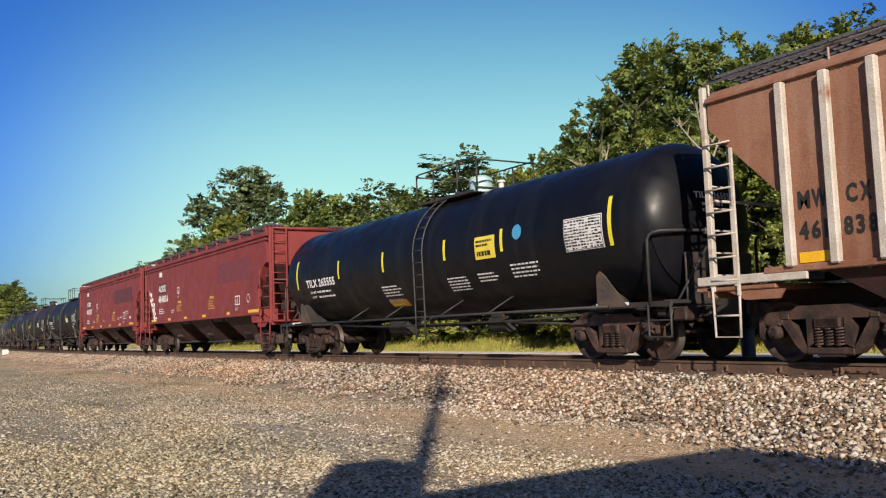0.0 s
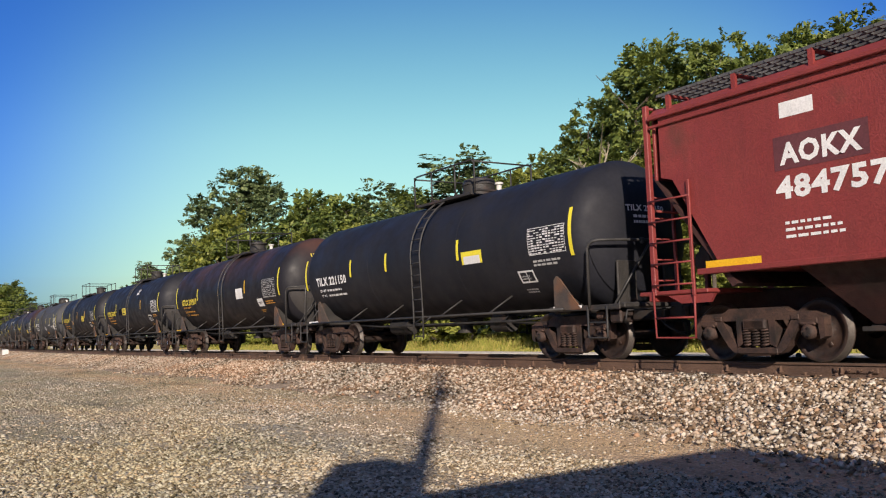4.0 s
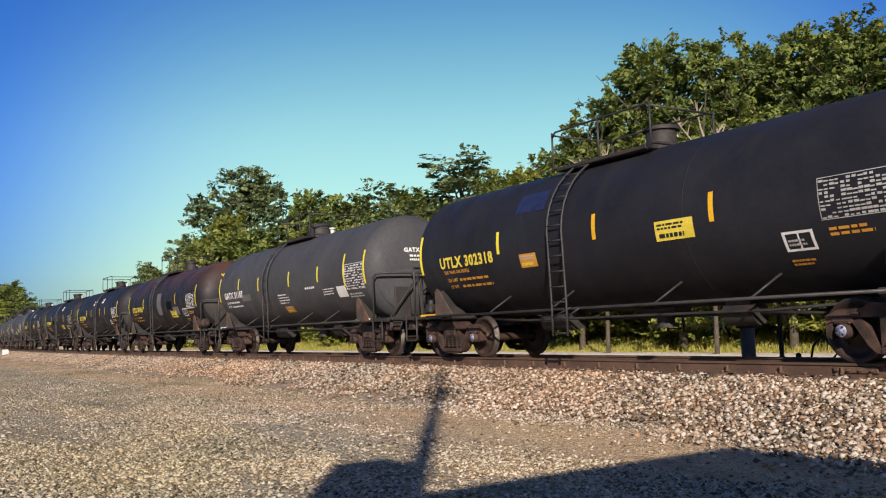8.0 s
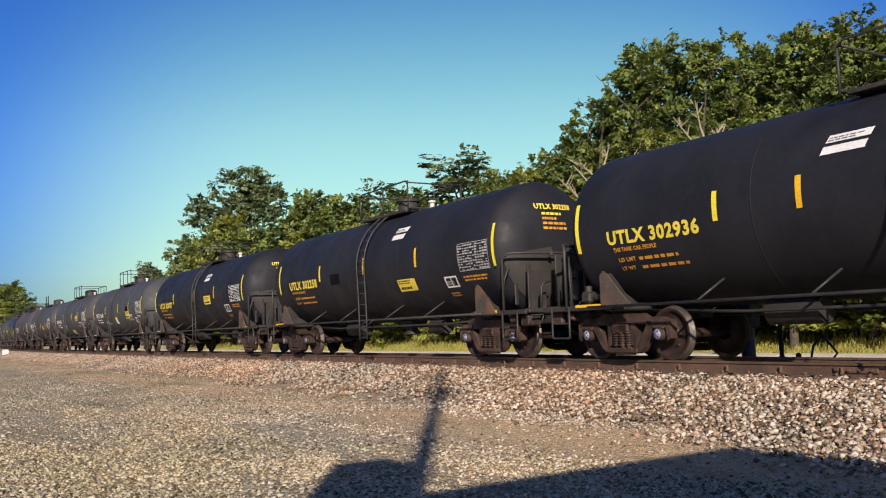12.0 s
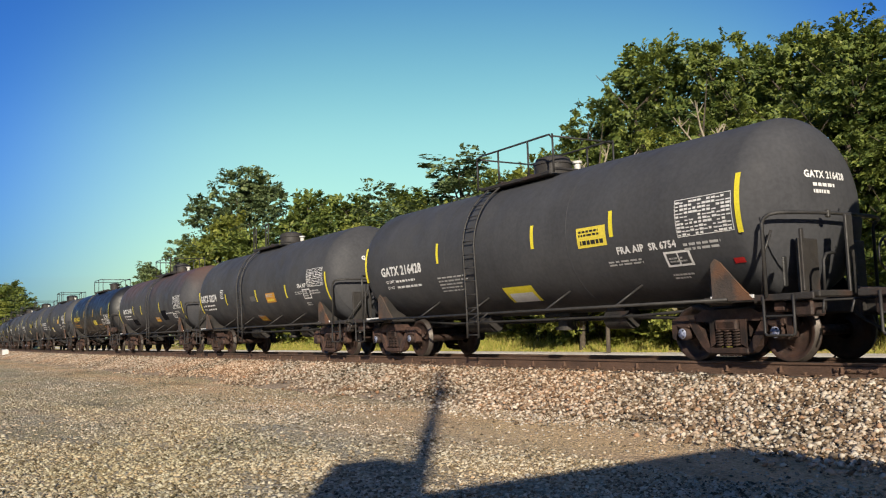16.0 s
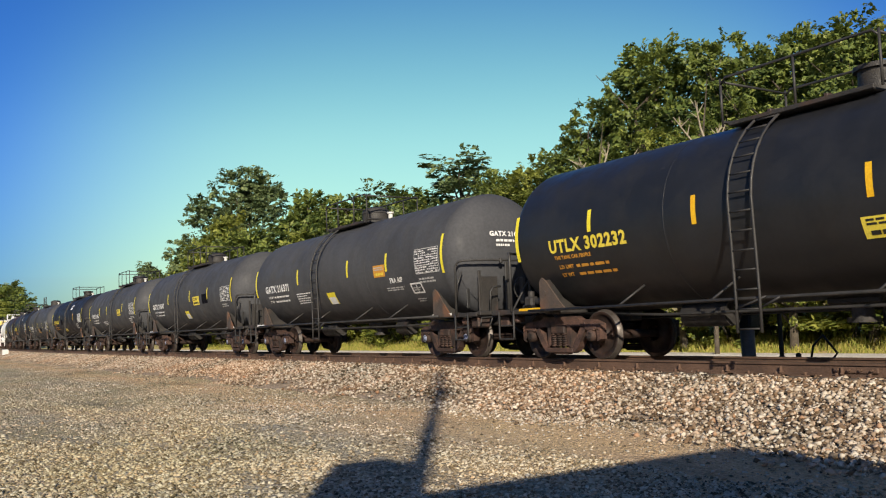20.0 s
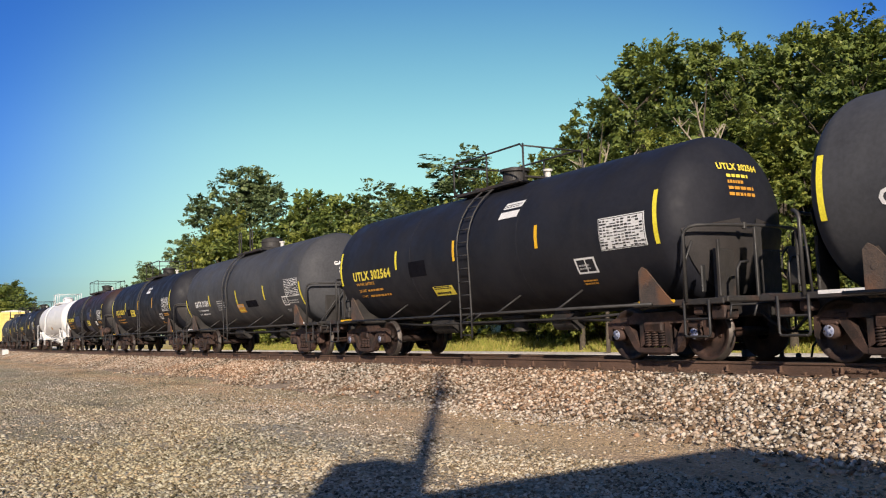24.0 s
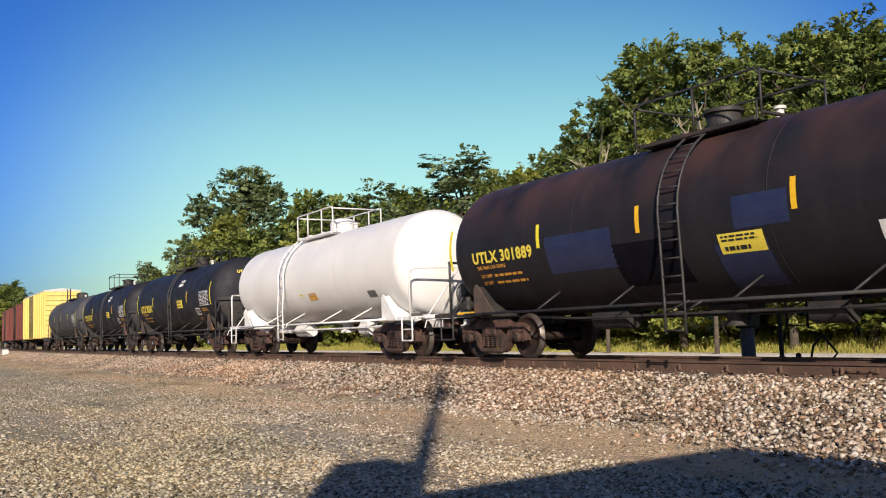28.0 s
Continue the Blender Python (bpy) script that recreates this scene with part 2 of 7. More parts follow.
def ground_material():
    """Yard gravel: crushed stone with a tan dirt lane beside the ballast, greyer and greener far off."""
    m, nt, nodes, links, bsdf = tree_of("yard_gravel")
    tc = nodes.new("ShaderNodeTexCoord")
    co = tc.outputs["Object"]

    def maths(kind, a, b, clamp=False):
        x = nodes.new("ShaderNodeMath")
        x.operation, x.use_clamp = kind, clamp
        for i, v in enumerate((a, b)):
            if isinstance(v, (int, float)):
                x.inputs[i].default_value = v
            else:
                links.new(v, x.inputs[i])
        return x.outputs[0]

    cells = []
    for size in (22, 47):
        vor = nodes.new("ShaderNodeTexVoronoi")
        vor.inputs["Scale"].default_value = size
        links.new(co, vor.inputs["Vector"])
        hs = nodes.new("ShaderNodeSeparateColor")
        links.new(vor.outputs["Color"], hs.inputs[0])
        cells.append((vor, hs))
    stone = mixer(nodes, links, cells[0][1].outputs[0], (0.15, 0.125, 0.09), (0.68, 0.62, 0.50))
    fine = mixer(nodes, links, cells[1][1].outputs[1], (0.22, 0.175, 0.11), (0.66, 0.56, 0.39))
    col = mixer(nodes, links, grain(nodes, links, co, 1.1, 4), stone, fine)
    dirt = mixer(nodes, links, grain(nodes, links, co, 26, 5), (0.57, 0.375, 0.21), (0.86, 0.615, 0.385))
    big = grain(nodes, links, co, 0.30, 5, (0.5, 1.5, 1), 0.50, 0.70)
    col = mixer(nodes, links, maths("MULTIPLY", big, 0.55), col, dirt)
    # the dirt lane
    sep = nodes.new("ShaderNodeSeparateXYZ")
    links.new(co, sep.inputs[0])
    wob = maths("MULTIPLY", grain(nodes, links, co, 0.22, 4, None, 0.2, 0.8), 1.6)
    off = maths("ABSOLUTE", maths("SUBTRACT", maths("SUBTRACT", sep.outputs["Y"], wob), 6.6), 0)
    lane = maths("SUBTRACT", 1.0, maths("DIVIDE", off, 1.9), True)
    lane = maths("MULTIPLY", lane, grain(nodes, links, co, 1.8, 6, (0.5, 1.6, 1), 0.15, 0.42), True)
    col = mixer(nodes, links, lane, col, dirt)
    weeds = maths("MULTIPLY", grain(nodes, links, co, 0.16, 6, None, 0.42, 0.62), grain(nodes, links, co, 5, 4, None, 0.40, 0.62))
    far = nodes.new("ShaderNodeMapRange")
    far.inputs[1].default_value, far.inputs[2].default_value = -9.0, -20.0
    links.new(sep.outputs["X"], far.inputs[0])
    weeds = maths("MULTIPLY", weeds, maths("MULTIPLY", far.outputs[0], 0.9), True)
    col = mixer(nodes, links, weeds, col, (0.24, 0.235, 0.12))
    # damp dark soil in long flat patches, and yellowish dry ones
    soil = maths("MULTIPLY", grain(nodes, links, co, 0.55, 5, (0.35, 1.5, 1), 0.56, 0.66), grain(nodes, links, co, 3.0, 5, (0.5, 1.6, 1), 0.36, 0.60), True)
    col = mixer(nodes, links, maths("MULTIPLY", soil, 0.5), col, (0.085, 0.062, 0.046))
    dry = grain(nodes, links, co, 0.28, 4, (0.45, 1.2, 1), 0.52, 0.68)
    col = mixer(nodes, links, maths("MULTIPLY", dry, 0.38), col, (0.62, 0.49, 0.27))
    links.new(col, bsdf.inputs["Base Color"])
    bsdf.inputs["Roughness"].default_value = 0.95
    bsdf.inputs["Specular IOR Level"].default_value = 0.2
    b = nodes.new("ShaderNodeBump")
    b.inputs["Strength"].default_value, b.inputs["Distance"].default_value = 1.0, 0.06
    links.new(cells[0][0].outputs["Distance"], b.inputs["Height"])
    b.invert = True
    links.new(b.outputs[0], bsdf.inputs["Normal"])
    return m


def island_material(name, cols, rough=0.9, spec=0.2, trans=0.0, patch=None):
    """Colour varied piece by piece over a ramp of tones."""
    m, nt, nodes, links, bsdf = tree_of(name)
    g = nodes.new("ShaderNodeNewGeometry")
    ramp = nodes.new("ShaderNodeValToRGB")
    while len(ramp.color_ramp.elements) < len(cols):
        ramp.color_ramp.elements.new(0.5)
    for i, c in enumerate(cols):
        ramp.color_ramp.elements[i].position = i / max(1, len(cols) - 1)
        ramp.color_ramp.elements[i].color = (*c, 1)
    links.new(g.outputs["Random Per Island"], ramp.inputs[0])
    tc = nodes.new("ShaderNodeTexCoord")
    col = mixer(nodes, links, 0.35, ramp.outputs[0], mixer(nodes, links, grain(nodes, links, tc.outputs["Object"], 0.35, 3), cols[0], cols[-1]))
    if patch:
        col = mixer(nodes, links, grain(nodes, links, tc.outputs["Object"], 0.13, 5, (0.6, 1.5, 1), 0.44, 0.66), col, patch, "MULTIPLY")
    links.new(col, bsdf.inputs["Base Color"])
    bsdf.inputs["Roughness"].default_value = rough
    bsdf.inputs["Specular IOR Level"].default_value = spec
    if trans:
        bsdf.inputs["Subsurface Weight"].default_value = 0.0
        t = nodes.new("ShaderNodeBsdfTranslucent")
        links.new(col, t.inputs[0])
        mx = nodes.new("ShaderNodeMixShader")
        mx.inputs[0].default_value = trans
        links.new(bsdf.outputs[0], mx.inputs[1])
        links.new(t.outputs[0], mx.inputs[2])
        links.new(mx.outputs[0], nodes["Material Output"].inputs[0])
    return m


GRAVEL = ground_material()
BALLAST = island_material("ballast_stone", [(0.030, 0.024, 0.017), (0.13, 0.10, 0.066), (0.34, 0.285, 0.22), (0.56, 0.505, 0.41), (0.85, 0.81, 0.71), (0.46, 0.27, 0.16)], patch=(1.0, 0.90, 0.82))
BED = surface("ballast_bed", (0.24, 0.18, 0.125), (0.42, 0.33, 0.24), 0.95, scale=6, fine=22, bump=0.06)
YARDSTONE = island_material("yard_stone", [(0.026, 0.025, 0.018), (0.12, 0.108, 0.075), (0.365, 0.325, 0.255), (0.585, 0.53, 0.435), (0.84, 0.79, 0.70), (0.51, 0.36, 0.235)], patch=(0.88, 0.90, 0.74))
LEAF = island_material("tree_leaves", [(0.034, 0.066, 0.025), (0.095, 0.155, 0.040), (0.19, 0.25, 0.058), (0.34, 0.38, 0.085)], 0.5, 0.4, 0.28)
LEAF_B = island_material("bluish_tree_leaves", [(0.050, 0.090, 0.046), (0.150, 0.215, 0.090), (0.30, 0.36, 0.15)], 0.5, 0.45, 0.28)
LEAF_Y = island_material("light_tree_leaves", [(0.066, 0.100, 0.022), (0.215, 0.265, 0.050), (0.44, 0.45, 0.10)], 0.5, 0.4, 0.30)
GRASS = island_material("meadow_grass", [(0.20, 0.25, 0.05), (0.46, 0.46, 0.10), (0.80, 0.60, 0.24), (0.64, 0.56, 0.16), (0.34, 0.40, 0.08)], 0.8, 0.2, 0.42)
MEADOW = surface("meadow_soil", (0.36, 0.33, 0.09), (0.66, 0.50, 0.21), 0.95, scale=0.6, fine=18, bump=0.05)
ROADDUST = surface("pale_service_road", (0.62, 0.56, 0.48), (0.76, 0.71, 0.63), 0.95, scale=0.8, fine=25, bump=0.02)


# ---- mesh building ----
class Shape:
    """Collects faces of one mesh."""

    def __init__(self):
        self.v, self.f, self.s = [], [], []

    def add(self, vs, fs, smooth=False):
        n = len(self.v)
        self.v.extend(vs)
        for f in fs:
            self.f.append(tuple(i + n for i in f))
            self.s.append(smooth)
        return self

    def box(self, c, d, b=0.0, m=None):
        """A cuboid of size d round c with chamfered edges."""
        hx, hy, hz = d[0] / 2, d[1] / 2, d[2] / 2
        b = min(b, hx * 0.9, hy * 0.9, hz * 0.9)
        vs, fs = [], []
        if b <= 0:
            for x in (-hx, hx):
                for y in (-hy, hy):
                    for z in (-hz, hz):
                        vs.append((x, y, z))
            fs = [(0, 1, 3, 2), (4, 6, 7, 5), (0, 4, 5, 1), (2, 3, 7, 6), (0, 2, 6, 4), (1, 5, 7, 3)]
        else:
            idx = {}
            for x in (-1, 1):
                for y in (-1, 1):
                    for z in (-1, 1):
                        for a in range(3):
                            p = [x * (hx - b), y * (hy - b), z * (hz - b)]
                            p[a] = (x * hx, y * hy, z * hz)[a]
                            idx[x, y, z, a] = len(vs)
                            vs.append(tuple(p))
            for a in range(3):
                u, w = (a + 1) % 3, (a + 2) % 3
                for sgn in (-1, 1):
                    q = []
                    for su, sw in ((-1, -1), (1, -1), (1, 1), (-1, 1)):
                        k = [0, 0, 0]
                        k[a], k[u], k[w] = sgn, su, sw
                        q.append(idx[(*k, a)])
                    fs.append(tuple(q if sgn > 0 else q[::-1]))
                for su in (-1, 1):
                    for sw in (-1, 1):
                        k1, k2 = [0, 0, 0], [0, 0, 0]
                        k1[u] = k2[u] = su
                        k1[w] = k2[w] = sw
                        k1[a], k2[a] = -1, 1
                        q = [idx[(*k1, u)], idx[(*k2, u)], idx[(*k2, w)], idx[(*k1, w)]]
                        fs.append(tuple(q if su * sw > 0 else q[::-1]))
            for x in (-1, 1):
                for y in (-1, 1):
                    for z in (-1, 1):
                        q = [idx[x, y, z, a] for a in range(3)]
                        fs.append(tuple(q if x * y * z > 0 else q[::-1]))
        if m is not None:
            vs = [tuple(m @ Vector(p)) for p in vs]
        return self.add([(p[0] + c[0], p[1] + c[1], p[2] + c[2]) for p in vs], fs)

    def cyl(self, p, q, r, n=10, r2=None, caps=True):
        p, q = Vector(p), Vector(q)
        d = (q - p).normalized()
        u = d.orthogonal().normalized()
        w = d.cross(u)
        r2 = r if r2 is None else r2
        a = [tuple(p + (u * math.cos(2 * math.pi * i / n) + w * math.sin(2 * math.pi * i / n)) * r) for i in range(n)]
        b = [tuple(q + (u * math.cos(2 * math.pi * i / n) + w * math.sin(2 * math.pi * i / n)) * r2) for i in range(n)]
        self.add(a + b, [(i, (i + 1) % n, n + (i + 1) % n, n + i) for i in range(n)], True)
        if caps:
            self.add(a, [tuple(range(n - 1, -1, -1))])
            self.add(b, [tuple(range(n))])
        return self

    def pipe(self, pts, r, n=6):
        pts = [Vector(p) for p in pts]
        rings = []
        u = None
        for i, p in enumerate(pts):
            d = ((pts[min(i + 1, len(pts) - 1)] - pts[max(i - 1, 0)])).normalized()
            u = d.orthogonal().normalized() if u is None else (u - d * u.dot(d)).normalized()
            w = d.cross(u)
            rings.append([tuple(p + (u * math.cos(2 * math.pi * k / n) + w * math.sin(2 * math.pi * k / n)) * r) for k in range(n)])
        vs = [v for ring in rings for v in ring]
        fs = [(i * n + k, i * n + (k + 1) % n, (i + 1) * n + (k + 1) % n, (i + 1) * n + k) for i in range(len(pts) - 1) for k in range(n)]
        fs += [tuple(range(n - 1, -1, -1)), tuple((len(pts) - 1) * n + k for k in range(n))]
        return self.add(vs, fs, True)

    def prism(self, poly, axis, a, b):
        """A polygon in the plane across the axis, pulled from a to b."""
        def put(p, h):
            return {0: (h, p[0], p[1]), 1: (p[0], h, p[1]), 2: (p[0], p[1], h)}[axis]
        n = len(poly)
        area = sum(poly[i][0] * poly[(i + 1) % n][1] - poly[(i + 1) % n][0] * poly[i][1] for i in range(n))
        if (area > 0) == (axis == 1):
            poly = poly[::-1]
        if a > b:
            a, b = b, a
        lo, hi = [put(p, a) for p in poly], [put(p, b) for p in poly]
        return self.add(lo + hi, [tuple(range(n - 1, -1, -1)), tuple(range(n, 2 * n))] + [(i, (i + 1) % n, n + (i + 1) % n, n + i) for i in range(n)])

    def lathe(self, prof, c, n=48, smooth=True):
        """Turned about the x axis through c: prof is a list of (x, radius)."""
        vs = []
        for x, r in prof:
            for k in range(n):
                a = 2 * math.pi * k / n
                vs.append((c[0] + x, c[1] + r * math.cos(a), c[2] + r * math.sin(a)))
        fs = [(i * n + k, i * n + (k + 1) % n, (i + 1) * n + (k + 1) % n, (i + 1) * n + k) for i in range(len(prof) - 1) for k in range(n)]
        fs = [f[::-1] for f in fs]
        return self.add(vs, fs, smooth)

    def turn_y(self, prof, c, n=28):
        """Turned about the y axis through c: prof is a list of (y, radius)."""
        vs = []
        for y, r in prof:
            for k in range(n):
                a = 2 * math.pi * k / n
                vs.append((c[0] + r * math.sin(a), c[1] + y, c[2] + r * math.cos(a)))
        return self.add(vs, [(i * n + k, i * n + (k + 1) % n, (i + 1) * n + (k + 1) % n, (i + 1) * n + k) for i in range(len(prof) - 1) for k in range(n)], True)

    def mesh(self, name, mat):
        me = bpy.data.meshes.new(name)
        me.from_pydata(self.v, [], self.f)
        me.polygons.foreach_set("use_smooth", self.s)
        for x in (mat if isinstance(mat, (list, tuple)) else [mat]):
            me.materials.append(x)
        return me


def part(name, shape, mat, parent=None, label="", at=None):
    """One mesh object, as a thing of its own or under a thing or part."""
    me = shape if isinstance(shape, bpy.types.Mesh) else shape.mesh(name, mat)
    ob = new(name, me)
    if parent is not None:
        ob.parent = parent
    if at is not None:
        ob.matrix_basis = at
    if label:
        ob["label"] = label
    return ob


def thing(name, label, category, group="", kind="", at=None):
    ob = new(name)
    ob.empty_display_size = 0.5
    if at is not None:
        ob.matrix_basis = at
    return tagged(ob, label, category, group, kind)


# ---- running gear ----
WHEEL_R = 0.475
AXLE = 0.93


def wheelset_mesh():
    s = Shape()
    s.cyl((0, -1.0, 0), (0, 1.0, 0), 0.085, 12)
    for sy in (-1, 1):
        prof = [(0.62, 0.16), (0.665, 0.17), (0.70, 0.30), (0.695, 0.395), (0.68, 0.41), (0.68, WHEEL_R + 0.028), (0.705, WHEEL_R + 0.026), (0.715, WHEEL_R)]
        out = [(0.80, WHEEL_R - 0.006), (0.805, WHEEL_R - 0.02)]
        face = [(0.805, 0.40), (0.775, 0.385), (0.745, 0.30), (0.775, 0.17), (0.83, 0.155), (0.83, 0.0)]
        pr = prof + out + face
        if sy < 0:
            pr = [(-y, r) for y, r in pr][::-1]
        s.turn_y([(y, max(r, 0.001)) for y, r in pr], (0, 0, 0), 32)
    # lightening marks on the plate, so that the turn shows
    for sy in (-1, 1):
        for a in (0.4, 2.5, 4.6):
            s.box((0.25 * math.sin(a), sy * 0.772, 0.25 * math.cos(a)), (0.07, 0.03, 0.05), 0.008)
    me = s.mesh("wheelset", [WHEEL, TREAD])
    for p in me.polygons:
        q = p.center
        if math.hypot(q.x, q.z) > WHEEL_R - 0.026 and abs(q.y) > 0.70:
            p.material_index = 1
    return me


def sideframe_mesh():
    s = Shape()
    h = WHEEL_R
    y0, y1 = -0.085, 0.085
    out = [(-1.20, 0.56), (-1.20, 0.70), (-0.98, 0.78), (-0.62, 0.79), (-0.50, 0.86), (0.50, 0.86), (0.62, 0.79), (0.98, 0.78), (1.20, 0.70), (1.20, 0.56)]
    s.prism(out + [(1.06, 0.60), (0.80, 0.60), (0.66, 0.66), (-0.66, 0.66), (-0.80, 0.60), (-1.06, 0.60)], 1, y0, y1)
    for sx in (-1, 1):
        s.prism([(sx * 1.20, 0.57), (sx * 1.20, 0.40), (sx * 1.12, 0.36), (sx * 1.09, 0.61)], 1, y0, y1)
        s.prism([(sx * 0.80, 0.62), (sx * 0.66, 0.68), (sx * 0.36, 0.22), (sx * 0.30, 0.14), (sx * 0.45, 0.16), (sx * 0.56, 0.26)], 1, y0, y1)
        s.prism([(sx * 0.36, 0.68), (sx * 0.25, 0.68), (sx * 0.25, 0.30), (sx * 0.36, 0.24)], 1, y0 - 0.015, y1)
        s.box((sx * 0.93, 0, 0.635), (0.34, 0.20, 0.10), 0.02)
        s.box((sx * 0.72, -0.09, 0.70), (0.14, 0.03, 0.08), 0.01)
    s.box((0, 0, 0.185), (0.78, 0.20, 0.11), 0.025)
    s.box((0, 0, 0.125), (0.44, 0.14, 0.05), 0.015)
    return s.mesh("side_frame", TRUCK)


def spring_mesh():
    """One coil spring, upright round its own axis."""
    pts = [(0.072 * math.cos(a), 0.072 * math.sin(a), 0.25 + 0.27 * a / 37.7) for a in np.linspace(0, 37.7, 43)]
    return Shape().pipe(pts, 0.017, 5).mesh("spring", TRUCK)


def cap_mesh():
    s = Shape()
    s.turn_y([(0.12, 0.001), (0.12, 0.115), (-0.075, 0.115), (-0.085, 0.095), (-0.10, 0.09), (-0.105, 0.05), (-0.105, 0.001)][::-1], (0, 0, 0), 16)
    for a in (0.5, 2.6, 4.7):
        s.cyl((0.062 * math.sin(a), -0.09, 0.062 * math.cos(a)), (0.062 * math.sin(a), -0.125, 0.062 * math.cos(a)), 0.016, 6)
    s.box((0, 0.02, 0.12), (0.26, 0.2, 0.06), 0.02)
    return s.mesh("bearing_cap", TRUCK)


def bolster_mesh():
    s = Shape()
    s.box((0, 0, 0.60), (0.44, 2.3, 0.18), 0.03)
    s.box((0, 0, 0.72), (0.40, 1.2, 0.10), 0.03)
    s.box((0, -1.05, 0.60), (0.40, 0.20, 0.16), 0.03)
    s.cyl((0, 0, 0.75), (0, 0, 0.84), 0.2, 16)
    return s.mesh("truck_bolster", TRUCK)


def brake_mesh():
    s = Shape()
    for sx in (-1, 1):
        s.box((sx * 0.40, 0, 0.42), (0.07, 1.5, 0.12), 0.015)
        for sy in (-1, 1):
            s.box((sx * 0.435, sy * 0.76, 0.45), (0.06, 0.10, 0.30), 0.015)
    s.pipe([(-0.40, 0.1, 0.45), (0, 0.15, 0.66), (0.40, 0.1, 0.45)], 0.03)
    return s.mesh("brake_rigging", FRAME)


GEAR = {"wheelset": wheelset_mesh(), "side": sideframe_mesh(), "spring": spring_mesh(), "cap": cap_mesh(), "bolster": bolster_mesh(), "brake": brake_mesh()}
GEAR["cap_face"] = Shape().turn_y([(-0.104, 0.001), (-0.104, 0.088), (-0.112, 0.086), (-0.112, 0.001)][::-1], (0, 0, 0), 16).mesh("cap_face", CAPBLUE)


def truck(parent, x, blue=False):
    """A two-axle truck: side frames, springs, caps, bolster, brake rigging, wheelsets."""
    t = new("truck")
    t.parent = parent
    t.matrix_basis = pose(x, 0, 0)
    part("truck_bolster", GEAR["bolster"], None, t)
    part("brake_rigging", GEAR["brake"], None, t)
    for sy in (-1, 1):
        turn = pose(0, sy * 1.0, 0, 0, 0, 0 if sy < 0 else 180)
        part("side_frame", GEAR["side"], None, t, at=turn)
        for x in (-0.17, 0.0, 0.17):
            part("spring", GEAR["spring"], None, t, at=pose(x, sy * 1.06, 0))
        for sx in (-1, 1):
            part("bearing_cap", GEAR["cap"], None, t, at=pose(sx * AXLE, sy * 1.03, WHEEL_R, 0, 0, 0 if sy < 0 else 180))
            if blue and sy < 0:
                part("cap_face", GEAR["cap_face"], None, t, at=pose(sx * AXLE, sy * 1.03, WHEEL_R))
    for sx in (-1, 1):
        w = part("wheelset", GEAR["wheelset"], None, t, at=pose(sx * AXLE, 0, WHEEL_R))
        w["roll"] = 1.0
    return t


def coupler(parent, end, reach):
    s = Shape()
    s.box((end * (reach - 0.42), 0, 0.88), (0.55, 0.16, 0.17), 0.03)
    s.box((end * (reach - 0.10), 0.03, 0.88), (0.24, 0.27, 0.30), 0.05)
    s.box((end * (reach - 0.02), -0.10, 0.88), (0.14, 0.10, 0.26), 0.04)
    part("coupler", s, TRUCK, parent)
    h = Shape()
    h.pipe([(end * (reach - 0.5), -0.35, 0.80), (end * (reach - 0.3), -0.33, 0.62), (end * (reach - 0.08), -0.25, 0.48), (end * reach, -0.15, 0.47)], 0.025, 6)
    part("brake_hose", h, BLACKIRON, parent)


# ---- decals ----
LETTERS = {}


def letter_shape(body):
    """Flat outline of a word in the built-in font, one unit high, from x = 0."""
    if body not in LETTERS:
        cu = bpy.data.curves.new("lettering", "FONT")
        cu.body = body
        cu.resolution_u = 2
        cu.offset = 0.040
        cu.space_character = 1.10
        ob = bpy.data.objects.new("lettering", cu)
        me = bpy.data.meshes.new_from_object(ob)
        vs = np.array([v.co[:] for v in me.vertices])
        fs = [tuple(p.vertices) for p in me.polygons]
        bpy.data.objects.remove(ob)
        bpy.data.meshes.remove(me)
        bpy.data.curves.remove(cu)
        vs[:, 0] -= vs[:, 0].min()
        k = 1 / max(vs[:, 1].max(), 0.01)
        LETTERS[body] = (vs[:, :2] * k, fs)
    return LETTERS[body]


def flat_word(body, height, width=None):
    """Triangles of a word in a plane, cut into bands so that it can bend."""
    vs, fs = letter_shape(body)
    vs = vs * height
    if width:
        vs = vs * np.array([width / vs[:, 0].max(), 1])
    bm = bmesh.new()
    bv = [bm.verts.new((x, y, 0)) for x, y in vs]
    for f in fs:
        try:
            bm.faces.new([bv[i] for i in f])
        except ValueError:
            pass
    if height > 0.15:
        for k in (0.25, 0.5, 0.75):
            bmesh.ops.bisect_plane(bm, geom=bm.verts[:] + bm.edges[:] + bm.faces[:], plane_co=(0, height * k, 0), plane_no=(0, 1, 0))
    bm.verts.index_update()
    out = [(v.co.x, v.co.y) for v in bm.verts], [tuple(v.index for v in f.verts) for f in bm.faces]
    bm.free()
    return out


def rects(rows, step=0.12):
    """Rectangles (x, y, w, h) as bands in a plane."""
    vs, fs = [], []
    for x, y, w, h in rows:
        n = max(1, int(math.ceil(h / step)))
        b = len(vs)
        for i in range(n + 1):
            vs += [(x, y + h * i / n), (x + w, y + h * i / n)]
        fs += [(b + 2 * i, b + 2 * i + 1, b + 2 * i + 3, b + 2 * i + 2) for i in range(n)]
    return vs, fs


FINE_PRINT = ("weight_word", "stencil_line", "weight_line", "notice_print", "placard_print", "placard_number", "sheet_print", "warning_text")


